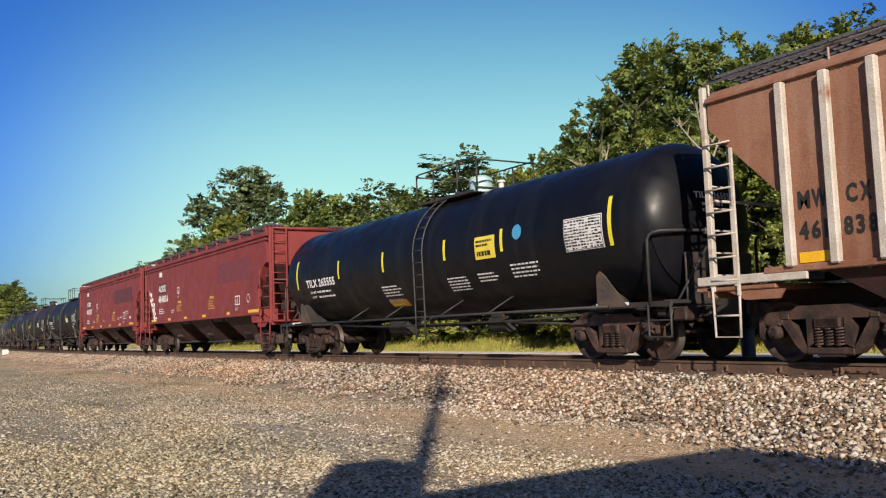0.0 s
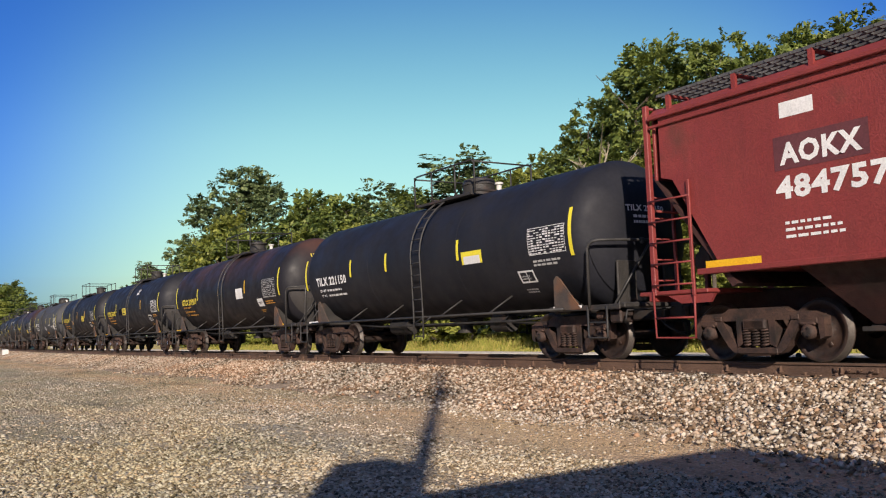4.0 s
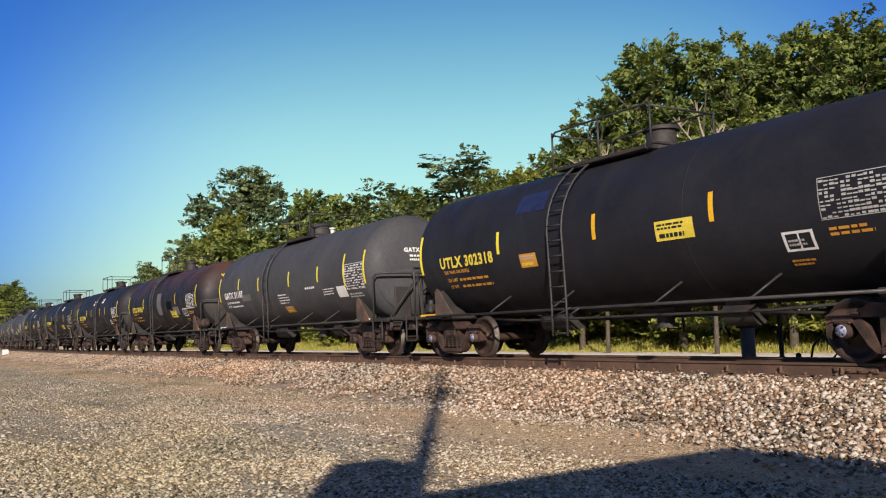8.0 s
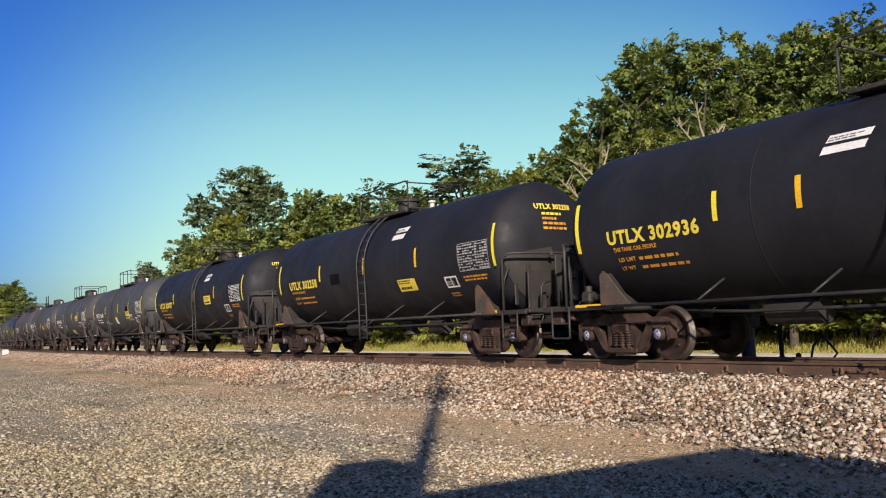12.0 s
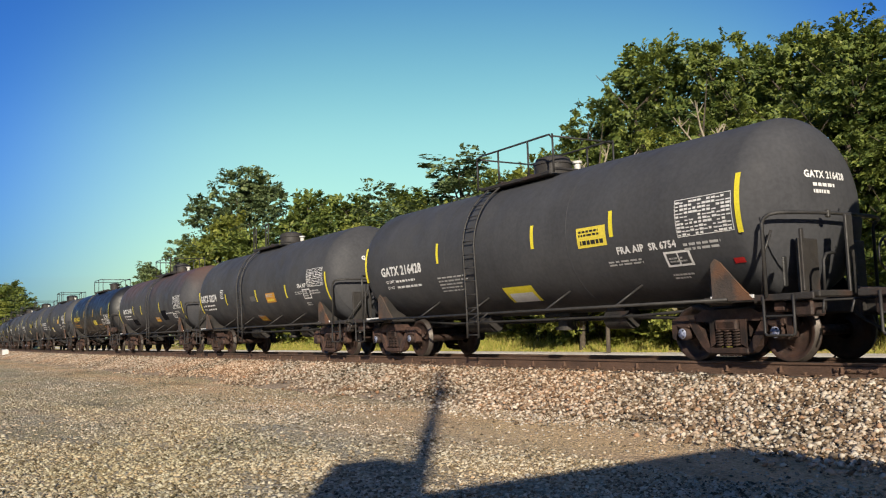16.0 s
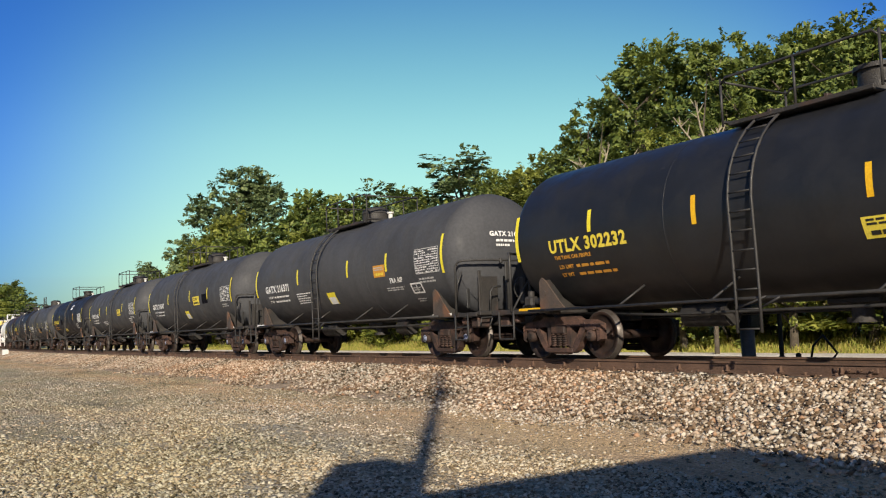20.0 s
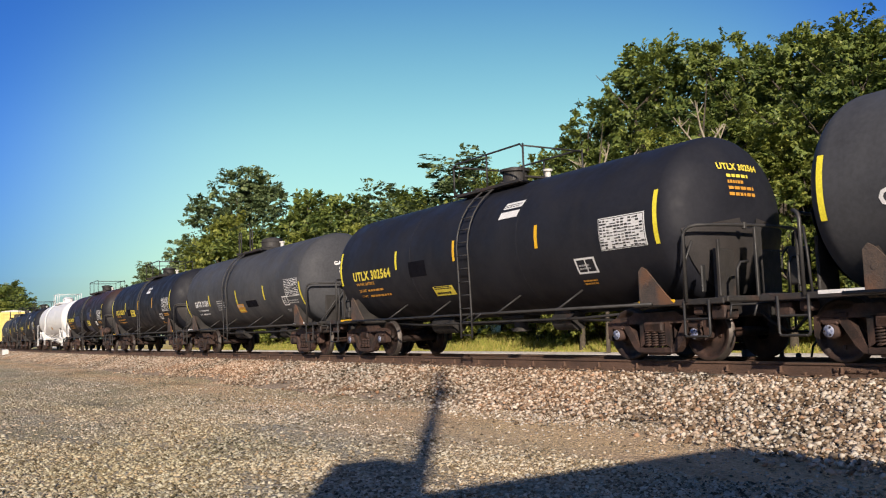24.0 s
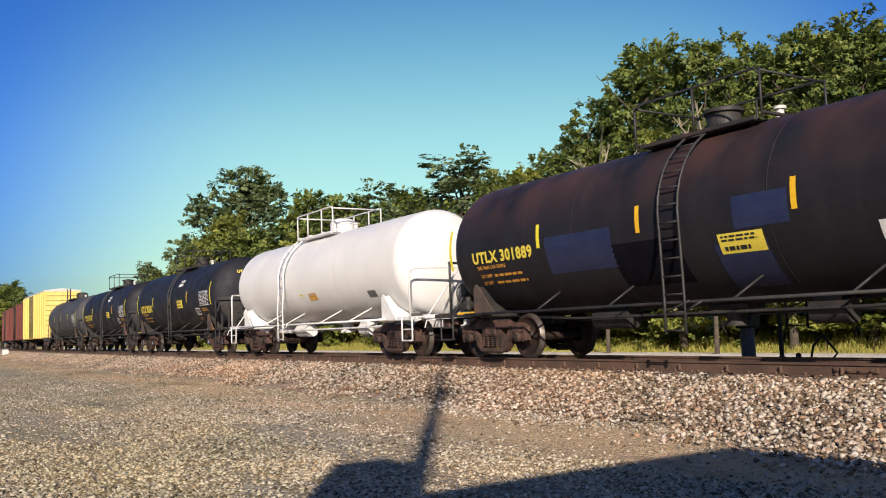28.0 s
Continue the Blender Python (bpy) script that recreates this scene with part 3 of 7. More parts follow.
class Wall:
    """Where decals go: a tank's near side (bent) or a flat side."""

    def __init__(self, radius=0, zc=0, y=0):
        self.r, self.zc, self.y = radius, zc, y

    def put(self, parent, name, plane, x, z, mat, lift=0.006, label="", head=None):
        vs, fs = plane
        s = Shape()
        if self.r:
            a0 = math.asin(max(-0.99, min(0.99, (z - self.zc) / self.r)))
            pts = [(x + u, -(self.r + lift) * math.cos(a0 + v / self.r), self.zc + (self.r + lift) * math.sin(a0 + v / self.r)) for u, v in vs]
        else:
            pts = [(x + u, self.y - lift, z + v) for u, v in vs]
        s.add(pts, fs)
        ob = part(name, s, mat, parent, label)
        if name in FINE_PRINT:
            tagged(ob, kind="stuff")
        return ob


def bars(w, h, lines, seed, fill=0.55):
    """Lines of unreadable stencil as broken bars."""
    rnd = random.Random(seed)
    rows = []
    step = h / lines
    for i in range(lines):
        x = 0.0
        end = w * rnd.uniform(0.7, 1.0)
        while x < end:
            k = min(rnd.uniform(0.06, 0.2) * w, end - x)
            rows.append((x, h - (i + 1) * step, k, step * fill))
            x += k + 0.035 * w
    return rects(rows)


def table_bars(w, h, seed):
    """A data table: fine cells in rows and columns."""
    rnd = random.Random(seed)
    rows = []
    nx, ny = 12, 10
    rows += [(-0.02, -0.02, w + 0.03, 0.012), (-0.02, h, w + 0.03, 0.012), (-0.02, 0, 0.012, h), (w, 0, 0.012, h)]
    for j in range(ny):
        for i in range(nx):
            if rnd.random() < 0.86:
                rows.append((i * w / nx, j * h / ny, w / nx * rnd.uniform(0.6, 0.96), h / ny * rnd.choice((0.35, 0.6))))
    return rects(rows)


# ---- tank car ----
class TankSize:
    def __init__(self, r=1.53, zc=2.47, half=6.20, head=0.66, tc=5.62, pitch=15.62, dish=0.85):
        self.r, self.zc, self.half, self.head, self.tc, self.pitch, self.dish = r, zc, half, head, tc, pitch, dish


def tank_profile(z):
    prof = [(-z.half - z.head * math.cos(a), max(0.002, z.r * math.sin(a) ** z.dish)) for a in np.linspace(0, math.pi / 2, 16)]
    body = [(x, z.r) for x in np.linspace(-z.half, z.half, 9)[1:-1]]
    return prof + body + [(-x, r) for x, r in prof[::-1]]


def tank_car(z, paint, frame_mat=FRAME, pipe_mat=PIPE, style="union", blue=False, lx=0.35):
    """A tank car without lettering, near side at -y, railhead at z = 0; lx: the ladder's place."""
    car = thing("tank_car", "", "tank car", "cars of the freight train")
    R, ZC = z.r, z.zc
    bot = ZC - R
    part("tank", Shape().lathe(tank_profile(z), (0, 0, ZC), 72), paint, car)
    # faint weld rings
    for x in (-z.half * 0.36, z.half * 0.36):
        part("weld_band", Shape().lathe([(-0.012, R - 0.01), (-0.009, R + 0.003), (0.009, R + 0.003), (0.012, R - 0.01)], (x, 0, ZC), 72), paint, car)
    for e in (-1, 1):
        sill = Shape()
        sill.box((e * (z.tc + 0.55), 0, 0.90), (3.3, 0.36, 0.34), 0.03)
        sill.box((e * (z.pitch / 2 - 0.42), 0, 0.90), (0.12, 0.62, 0.44), 0.02)
        part("stub_sill", sill, frame_mat, car)
        bol = Shape()
        bol.box((e * z.tc, 0, 0.99), (0.5, 2.5, 0.14), 0.03)
        part("body_bolster", bol, frame_mat, car)
        for sy in (-1, 1):
            web = Shape().prism([(sy * 0.55, 0.94), (sy * 1.40, 0.94), (sy * 1.41, 1.40), (sy * 1.38, 1.60), (sy * 1.30, 1.62), (sy * 1.22, bot + 0.60), (sy * 0.95, bot + 0.30), (sy * 0.6, bot + 0.10)], 0, e * z.tc - 0.03, e * z.tc + 0.03)
            part("saddle_web", web, frame_mat, car)
            c = -z.tc - 0.04 if e < 0 else z.tc + 0.12
            gus = Shape().prism([(c - 0.08, 0.98), (c - 0.08, 1.58), (c, 1.66), (c + 0.10, 1.60), (c + 0.52, 1.16), (c + 0.72, 0.98)], 1, sy * 1.42, sy * 1.46)
            gus.cyl((c + 0.08, sy * 1.455, 1.34), (c + 0.08, sy * 1.47, 1.34), 0.05, 12)
            part("saddle_gusset", gus, frame_mat if style == "white" else SADDLE, car)
        for sy in (-1, 1):
            # running rail end and platform deck
            dk = Shape()
            dk.box((e * (z.tc + 0.85), sy * 1.12, 1.02), (1.9, 0.62, 0.05), 0.012)
            dk.box((e * (z.tc + 0.85), sy * 1.42, 1.0), (2.0, 0.05, 0.10), 0.012)
            part("end_deck", dk, frame_mat, car)
            st = Shape()
            sx = z.half + 0.72
            st.pipe([(e * (sx - 0.26), sy * 1.45, 1.02), (e * (sx - 0.26), sy * 1.45, 0.47), (e * (sx - 0.22), sy * 1.45, 0.43), (e * (sx + 0.22), sy * 1.45, 0.43), (e * (sx + 0.26), sy * 1.45, 0.47), (e * (sx + 0.26), sy * 1.45, 1.02)], 0.022, 6)
            st.box((e * sx, sy * 1.44, 0.435), (0.46, 0.12, 0.025), 0.008)
            st.box((e * sx, sy * 1.43, 0.72), (0.50, 0.06, 0.03), 0.008)
            part("sill_step", st, pipe_mat, car)
        wall = Shape()
        wall.box((e * (z.pitch / 2 - 0.40), 0, 1.02), (0.16, 2.7, 0.10), 0.02)
        part("end_beam", wall, frame_mat, car)
        # the guard rail that bows round the head, with its inner legs
        er = Shape()
        xp = z.half + (0.52 if style != "white" else 0.9)
        bow = [(e * (xp + 0.46 * math.sqrt(max(0.0, 1 - (y / 1.45) ** 2))), y) for y in np.linspace(-1.32, 1.32, 13)]
        er.pipe([(e * xp, -1.45, 1.0), (e * xp, -1.45, 2.12), (e * (xp + 0.03), -1.43, 2.20), (e * (xp + 0.10), -1.40, 2.25)] + [(x, y, 2.27) for x, y in bow] + [(e * (xp + 0.10), 1.40, 2.25), (e * (xp + 0.03), 1.43, 2.20), (e * xp, 1.45, 2.12), (e * xp, 1.45, 1.0)], 0.030, 7)
        part("end_guard_rail", er, pipe_mat, car)
        hitch = Shape().box((bow[4][0], bow[4][1], 2.26), (0.07, 0.07, 0.12), 0.012)
        part("rail_clamp", hitch, pipe_mat, car)
        if blue:
            part("inner_rail_leg", Shape().pipe([(e * (xp + 0.05), -1.30, 2.02), (e * (xp - 0.04), -1.38, 1.70), (e * (xp - 0.10), -1.40, 1.05)], 0.022, 6), pipe_mat, car)
            part("foot_loop", Shape().pipe([(e * (xp + 0.62), -0.92, 1.05), (e * (xp + 0.62), -0.90, 1.52), (e * (xp + 0.62), -0.82, 1.62), (e * (xp + 0.62), -0.62, 1.64)], 0.024, 6), pipe_mat, car)
            part("shield_stiffener", Shape().box((e * (xp + 0.36), -1.02, 1.55), (0.05, 0.07, 0.95), 0.012), frame_mat, car)
            part("shield_slot", Shape().box((e * (xp + 0.20), -1.24, 1.38), (0.04, 0.10, 0.46), 0.03), BLACKIRON, car)
        else:
            part("rail_brace", Shape().pipe([(bow[5][0], bow[5][1], 2.26), (e * (xp + 0.36), -1.15, 1.04)], 0.024, 6), pipe_mat, car)
        if e > 0 and blue:
            mast = Shape().box((z.pitch / 2 - 0.34, -0.52, 1.62), (0.05, 0.17, 1.16), 0.012)
            part("brake_mast", mast, pipe_mat, car)
        lever = Shape().pipe([(e * (z.pitch / 2 - 0.24), -1.42, 0.74), (e * (z.pitch / 2 - 0.26), -1.36, 0.92), (e * (z.pitch / 2 - 0.28), -0.30, 0.94), (e * (z.pitch / 2 - 0.16), 0.0, 1.04)], 0.018, 6)
        part("uncoupling_lever", lever, pipe_mat, car)
        if style != "white":
            tape = Shape().box((e * (z.tc + 0.42), -1.4495, 1.035), (0.84, 0.008, 0.055), 0.002)
            part("sill_reflector", tape, AMBER if style == "union" else INK_W, car)
            box = Shape().box((e * (z.half + 1.02), -1.12, 0.82), (0.30, 0.34, 0.24), 0.03).box((e * (z.half + 0.62), -1.20, 0.86), (0.22, 0.22, 0.16), 0.03)
            part("brake_valve", box, TRUCK, car)
        if style == "union" and e < 0:
            vc = Shape().box((-z.half - 0.10, -1.22, 1.20), (0.26, 0.24, 0.22), 0.04).cyl((-z.half + 0.10, -1.22, 1.20), (-z.half + 0.34, -1.22, 1.20), 0.08, 12).cyl((-z.half - 0.12, -1.22, 1.30), (-z.half - 0.12, -1.22, 1.42), 0.07, 12)
            vc.pipe([(-z.half - 0.2, -1.22, 1.16), (-z.half - 0.36, -1.24, 1.12), (-z.half - 0.40, -1.26, 1.03)], 0.02, 6)
            vc.pipe([(-z.half + 0.34, -1.22, 1.20), (-z.half + 0.50, -1.24, 1.30), (-z.half + 0.56, -1.25, 1.05)], 0.02, 6)
            part("valve_body", vc, FRAME, car)
        if style != "white":
            # half-height shield bolted over the lower part of the head
            hs = Shape()
            vs, n, m = [], 11, 19
            for j in range(n):
                t = 0.10 + 0.90 * j / (n - 1)
                for i in range(m):
                    a = -math.pi + 0.16 + (math.pi - 0.32) * i / (m - 1)
                    r = (R + 0.03) * math.sin(t) ** z.dish
                    vs.append((e * (z.half + (z.head + 0.05) * math.cos(t)), r * math.cos(a), ZC + r * math.sin(a)))
            hs.add(vs, [(j * m + i, j * m + i + 1, (j + 1) * m + i + 1, (j + 1) * m + i) for j in range(n - 1) for i in range(m - 1)], True)
            part("head_shield", hs, SHIELD, car)
            for sy in (-1, 1):
                part("shield_brace", Shape().box((e * (z.half + z.head - 0.02), sy * 0.62, 1.45), (0.06, 0.5, 0.9), 0.02), frame_mat, car)
        coupler(car, e, z.pitch / 2)
        truck(car, e * z.tc, blue)
    # brake wheel at the trailing end
    bw = Shape()
    ring = [(-(z.pitch / 2 - 0.30), -0.5 + 0.26 * math.cos(a), 1.55 + 0.26 * math.sin(a)) for a in np.linspace(0, 6.283, 17)]
    bw.pipe(ring, 0.018, 5)
    for a in (0, 2.09, 4.19):
        bw.pipe([(-(z.pitch / 2 - 0.30), -0.5, 1.55), (-(z.pitch / 2 - 0.30), -0.5 + 0.26 * math.cos(a), 1.55 + 0.26 * math.sin(a))], 0.014, 5)
    part("hand_brake_wheel", bw, pipe_mat, car)
    gb = Shape().box((-(z.pitch / 2 - 0.44), -0.5, 1.5), (0.2, 0.34, 0.6), 0.03)
    part("brake_gear_box", gb, frame_mat, car)
    # long running rails and their struts
    for sy in (-1, 1):
        part("running_rail", Shape().pipe([(-z.tc - 0.4, sy * 1.54, 1.0), (z.tc + 0.4, sy * 1.54, 1.0)], 0.028, 7), pipe_mat, car)
        for x in (-3.4, -1.3, 1.5, 3.5):
            lean = 0.22 if x > 0 else 0.20
            part("rail_strut", Shape().pipe([(x, sy * 1.54, 1.0), (x + lean, sy * math.sqrt(max(0.01, R * R - (1.34 - ZC) ** 2)) * 1.0, 1.38)], 0.022, 6), pipe_mat, car)
    # ladder up the near and the far side
    for sy in (-1, 1):
        lad = new("ladder")
        lad.parent = car
        path = [(0.48, 1.59), (1.05, 1.59), (1.45, 1.60)]
        path += [(ZC + (R + 0.11) * math.sin(a), (R + 0.11) * math.cos(a)) for a in np.linspace(-0.12, 1.32, 10)]
        for dx in (-0.22, 0.22):
            part("stringer", Shape().pipe([(lx + dx, sy * q[1], q[0]) for q in path], 0.024, 6), pipe_mat, lad)
        cum = [0]
        for i in range(1, len(path)):
            cum.append(cum[-1] + math.hypot(path[i][0] - path[i - 1][0], path[i][1] - path[i - 1][1]))
        d = 0.06
        rung = None
        while d < cum[-1]:
            zz, yy = np.interp(d, cum, [q[0] for q in path]), np.interp(d, cum, [q[1] for q in path])
            if rung is None:
                rung = Shape().pipe([(-0.22, 0, 0), (0.22, 0, 0)], 0.016, 5).mesh("rung", pipe_mat)
            part("rung", rung, None, lad, at=pose(lx, sy * yy, zz))
            d += 0.30
        kn = Shape()
        kn.pipe([(lx + 0.22, sy * 1.58, 0.85), (lx + 0.55, sy * 1.56, 1.0)], 0.02, 5)
        kn.pipe([(lx - 0.22, sy * 1.58, 0.85), (lx + 0.32, sy * 1.58, 1.02)], 0.018, 5)
        part("ladder_brace", kn, pipe_mat, car)
    # top platform, dome and valves
    dx = (lx if lx > 0 else lx + 0.55) if style == "union" else -0.25 if lx < 0 else lx + 0.2
    dmx = (dx - 0.05 if lx > 0 else lx + 1.4) if style == "union" else dx
    top = ZC + R
    for sy in (-1, 1):
        part("platform_board", Shape().box((dx, sy * 0.66, top - 0.10), (2.5, 0.42, 0.04), 0.012), frame_mat, car)
        part("platform_edge", Shape().box((dx, sy * 0.87, top - 0.08), (2.55, 0.03, 0.07), 0.008), frame_mat, car)
    for x in (-1.4, -0.5, 0.5, 1.4):
        part("platform_beam", Shape().box((dx + x, 0, top - 0.02), (0.07, 1.7, 0.05), 0.01), frame_mat, car)
    dm = Shape()
    if style == "union":
        dm.cyl((dmx, 0, top - 0.15), (dmx, 0, top + 0.36), 0.30, 24)
        dm.cyl((dmx, 0, top + 0.36), (dmx, 0, top + 0.43), 0.36, 24)
        dm.cyl((dmx, 0, top + 0.43), (dmx, 0, top + 0.48), 0.30, 24, 0.15)
    else:
        k = 0.72 if z is LONG else 1.0
        dm.cyl((dmx + 0.35, 0, top - 0.15), (dmx + 0.35, 0, top + 0.28), 0.42 * k, 24)
        dm.cyl((dmx + 0.35, 0, top + 0.28), (dmx + 0.35, 0, top + 0.42), 0.44 * k, 24, 0.38 * k)
        dm.cyl((dmx + 0.35, 0, top + 0.42), (dmx + 0.35, 0, top + 0.48), 0.38 * k, 24, 0.20 * k)
    part("manway_dome", dm, paint if style == "white" else PALETEAL if z is LONG else frame_mat, car)
    vl = Shape()
    vl.cyl((dx + 1.0, 0.15, top - 0.1), (dx + 1.0, 0.15, top + 0.22), 0.07, 10)
    vl.cyl((dx + 1.0, 0.15, top + 0.22), (dx + 1.0, 0.15, top + 0.27), 0.11, 10)
    part("relief_valve", vl, GALV, car)
    v2 = Shape()
    v2.cyl((dx - 0.9, -0.1, top - 0.1), (dx - 0.9, -0.1, top + 0.16), 0.10, 10)
    v2.pipe([(dx - 0.9, -0.1, top + 0.12), (dx - 0.65, -0.1, top + 0.14)], 0.03)
    part("unloading_valve", v2, frame_mat, car)
    hgt = 0.72
    hoops = style == "general" and lx in (-1.15, -0.9)
    for hx in (lx - 0.42, lx + 0.85) if hoops else ():
        hoop = Shape().pipe([(hx - 0.13, -0.80, top - 0.12), (hx - 0.13, -0.80, top + 0.74), (hx - 0.08, -0.80, top + 0.80), (hx + 0.08, -0.80, top + 0.80), (hx + 0.13, -0.80, top + 0.74), (hx + 0.13, -0.80, top - 0.12)], 0.028, 6)
        hoop.box((hx - 0.13, -0.80, top + 0.30), (0.09, 0.03, 0.80), 0.008)
        part("ladder_hoop", hoop, pipe_mat, car)
    for sy in () if hoops else (-1, 1):
        for x in (-1.4, -0.55, 0.55, 1.4) if style != "union" else (-1.4, 0.0, 1.4):
            part("rail_post", Shape().pipe([(dx + x, sy * 0.86, top - 0.1), (dx + x, sy * 0.86, top + hgt)], 0.022, 6), pipe_mat, car)
        part("top_guard_rail", Shape().pipe([(dx - 1.4, sy * 0.86, top + hgt - 0.1), (dx - 1.3, sy * 0.86, top + hgt), (dx + 1.3, sy * 0.86, top + hgt), (dx + 1.4, sy * 0.86, top + hgt - 0.1)], 0.022, 6), pipe_mat, car)
    for ex in () if hoops else (-1.4, 1.4):
        part("cross_guard_rail", Shape().pipe([(dx + ex, -0.86, top + hgt - 0.05), (dx + ex, 0.86, top + hgt - 0.05)], 0.022, 6), pipe_mat, car)
    # underside: outlet, heater pipes, brake gear
    out = Shape()
    out.cyl((0.3, 0, bot + 0.1), (0.3, 0, bot - 0.28), 0.17, 14)
    out.cyl((0.3, 0, bot - 0.28), (0.3, 0, bot - 0.36), 0.24, 14)
    out.box((0.3, 0, bot - 0.02), (0.9, 0.5, 0.12), 0.03)
    part("bottom_outlet", out, frame_mat, car)
    cy = Shape()
    cy.cyl((2.1, -0.35, 0.78), (2.75, -0.35, 0.78), 0.20, 16)
    cy.pipe([(2.75, -0.35, 0.78), (3.6, -0.3, 0.76), (4.6, -0.1, 0.72)], 0.03)
    cy.box((2.4, -0.35, 0.98), (0.5, 0.3, 0.12), 0.02)
    part("brake_cylinder", cy, frame_mat, car)
    rs = Shape()
    rs.cyl((-2.9, -0.3, 0.80), (-1.9, -0.3, 0.80), 0.22, 16)
    rs.box((-2.4, -0.3, 1.0), (0.7, 0.1, 0.2), 0.02)
    part("air_reservoir", rs, frame_mat, car)
    tp = Shape()
    tp.pipe([(-z.tc, -0.55, 0.92), (-3.2, -0.62, 0.82), (3.2, -0.62, 0.82), (z.tc, -0.55, 0.92)], 0.028, 6)
    tp.pipe([(-z.tc, 0.25, 0.78), (z.tc, 0.25, 0.78)], 0.022, 6)
    part("train_line_pipe", tp, pipe_mat, car)
    return car


UNION = TankSize()
GENERAL = TankSize(1.53, 2.47, 6.14, 0.70, 5.60, 15.62)
LONG = TankSize(1.52, 2.52, 7.75, 0.85, 6.9, 17.9, 0.8)
SHORT = TankSize(1.45, 2.50, 5.95, 0.72, 5.3, 15.5, 0.8)


# ---- covered hoppers and boxcars ----
def pad(parent, name, x, z, w, h, mat, y, label=""):
    return Wall(y=y).put(parent, name, rects([(0, 0, w, h)], 9), x, z, mat, 0.006, label)


def hopper_car(half, paint, ribs=False):
    """A three-bay covered hopper: side walls with cut-in ends, roof, running boards, chutes, ladders."""
    car = thing("hopper_car", "", "hopper car", "cars of the freight train")
    hw, top, low = 1.56, 4.22, 1.36 if ribs else 1.44
    tc = half - 1.55
    if ribs:
        side = [(-half, top), (half, top), (half, 3.72), (half - 1.26, 2.49), (half - 1.26, low), (-half + 1.26, low), (-half + 1.26, 2.49), (-half, 3.72)]
    else:
        side = [(-half + 0.2, top), (half - 0.2, top), (half - 0.2, 3.22), (half - 0.5, 3.12), (half - 1.16, 2.34), (half - 1.16, 1.15), (half - 1.72, 1.15), (half - 1.84, low), (-half + 1.40, low), (-half + 0.45, 3.05), (-half + 0.2, 3.12)]
    part("side_wall", Shape().prism(side, 1, -hw, hw), paint, car)
    roof = Shape()
    roof.prism([(-hw - 0.05, top - 0.02), (hw + 0.05, top - 0.02), (hw - 0.12, top + 0.12), (0.5, top + 0.25), (-0.5, top + 0.25), (-hw + 0.12, top + 0.12)], 0, -half, half)
    part("roof", roof, paint, car)
    part("eave_rail", Shape().box((0, -hw - 0.03, top - 0.05), (2 * half, 0.07, 0.07), 0.012), paint, car)
    if not ribs:
        part("eave_rail", Shape().box((0, -hw - 0.02, top - 0.20), (2 * half, 0.05, 0.05), 0.012), paint, car)
    part("side_sill", Shape().box((0, -hw - 0.02, low + 0.03), (2 * half - 1.8, 0.07, 0.10), 0.015), paint, car)
    # running boards over the eaves on brackets
    if ribs:
        for sy in (-1, 1):
            part("roof_edge_rail", Shape().pipe([(-half - 0.1, sy * 1.5, top + 0.26), (half + 0.1, sy * 1.5, top + 0.26)], 0.022, 6), CHALK, car)
            for i in range(9):
                x = -half + i * half / 4
                part("rail_post", Shape().pipe([(x, sy * 1.5, top), (x, sy * 1.5, top + 0.26)], 0.018, 5), CHALK, car)
    for sy in (-1, 1):
        n = 0 if ribs else 13
        for i in range(n):
            x = -half + 0.4 + i * (2 * half - 0.8) / (n - 1)
            part("board_bracket", Shape().prism([(sy * 1.46, top + 0.04), (sy * 1.52, top + 0.04), (sy * 1.52, top + 0.30), (sy * 0.85, top + 0.30), (sy * 0.85, top + 0.26), (sy * 1.46, top + 0.26)], 0, x - 0.04, x + 0.04), paint, car)
        rb = Shape()
        for k in range(5):
            rb.box((0, sy * (0.90 + k * 0.15), top + 0.325), (2 * half - 0.3, 0.035, 0.05))
        m = int(half * 2 / 0.22)
        for i in range(m):
            rb.box((-half + 0.2 + i * (2 * half - 0.4) / (m - 1), sy * 1.2, top + 0.325), (0.025, 0.66, 0.04))
        part("running_board", rb, GRATE, car)
    for x in () if ribs else np.linspace(-half + 2.0, half - 2.0, 6):
        part("loading_hatch", Shape().box((x, 0, top + 0.30), (1.6, 0.7, 0.12), 0.03), paint, car)
    # chutes
    nb = 3
    step = (2 * half - 3.4) / nb
    for i in range(nb):
        x = -half + 1.7 + step * (i + 0.5) if ribs else 0.2 + 4.62 * (i - 1)
        a, b = (step / 2 - 0.05 if ribs else 1.53), 0.86
        s = Shape()
        zt, zb, yb = low + 0.02, 0.56, 1.15 if ribs else 0.74
        up = [(x - a, -1.48, zt), (x + a, -1.48, zt), (x + a, 1.48, zt), (x - a, 1.48, zt)]
        dn = [(x - b, -yb, zb), (x + b, -yb, zb), (x + b, yb, zb), (x - b, yb, zb)]
        s.add(up + dn, [(0, 1, 2, 3), (7, 6, 5, 4), (0, 4, 5, 1), (1, 5, 6, 2), (2, 6, 7, 3), (3, 7, 4, 0)])
        part("discharge_chute", s, UNDER, car)
        g = Shape().box((x, 0, 0.51), (1.9, 2 * yb - 0.05, 0.10), 0.02)
        g.box((x, -yb, 0.49), (2.1, 0.06, 0.07), 0.01)
        part("outlet_gate", g, FRAME, car)
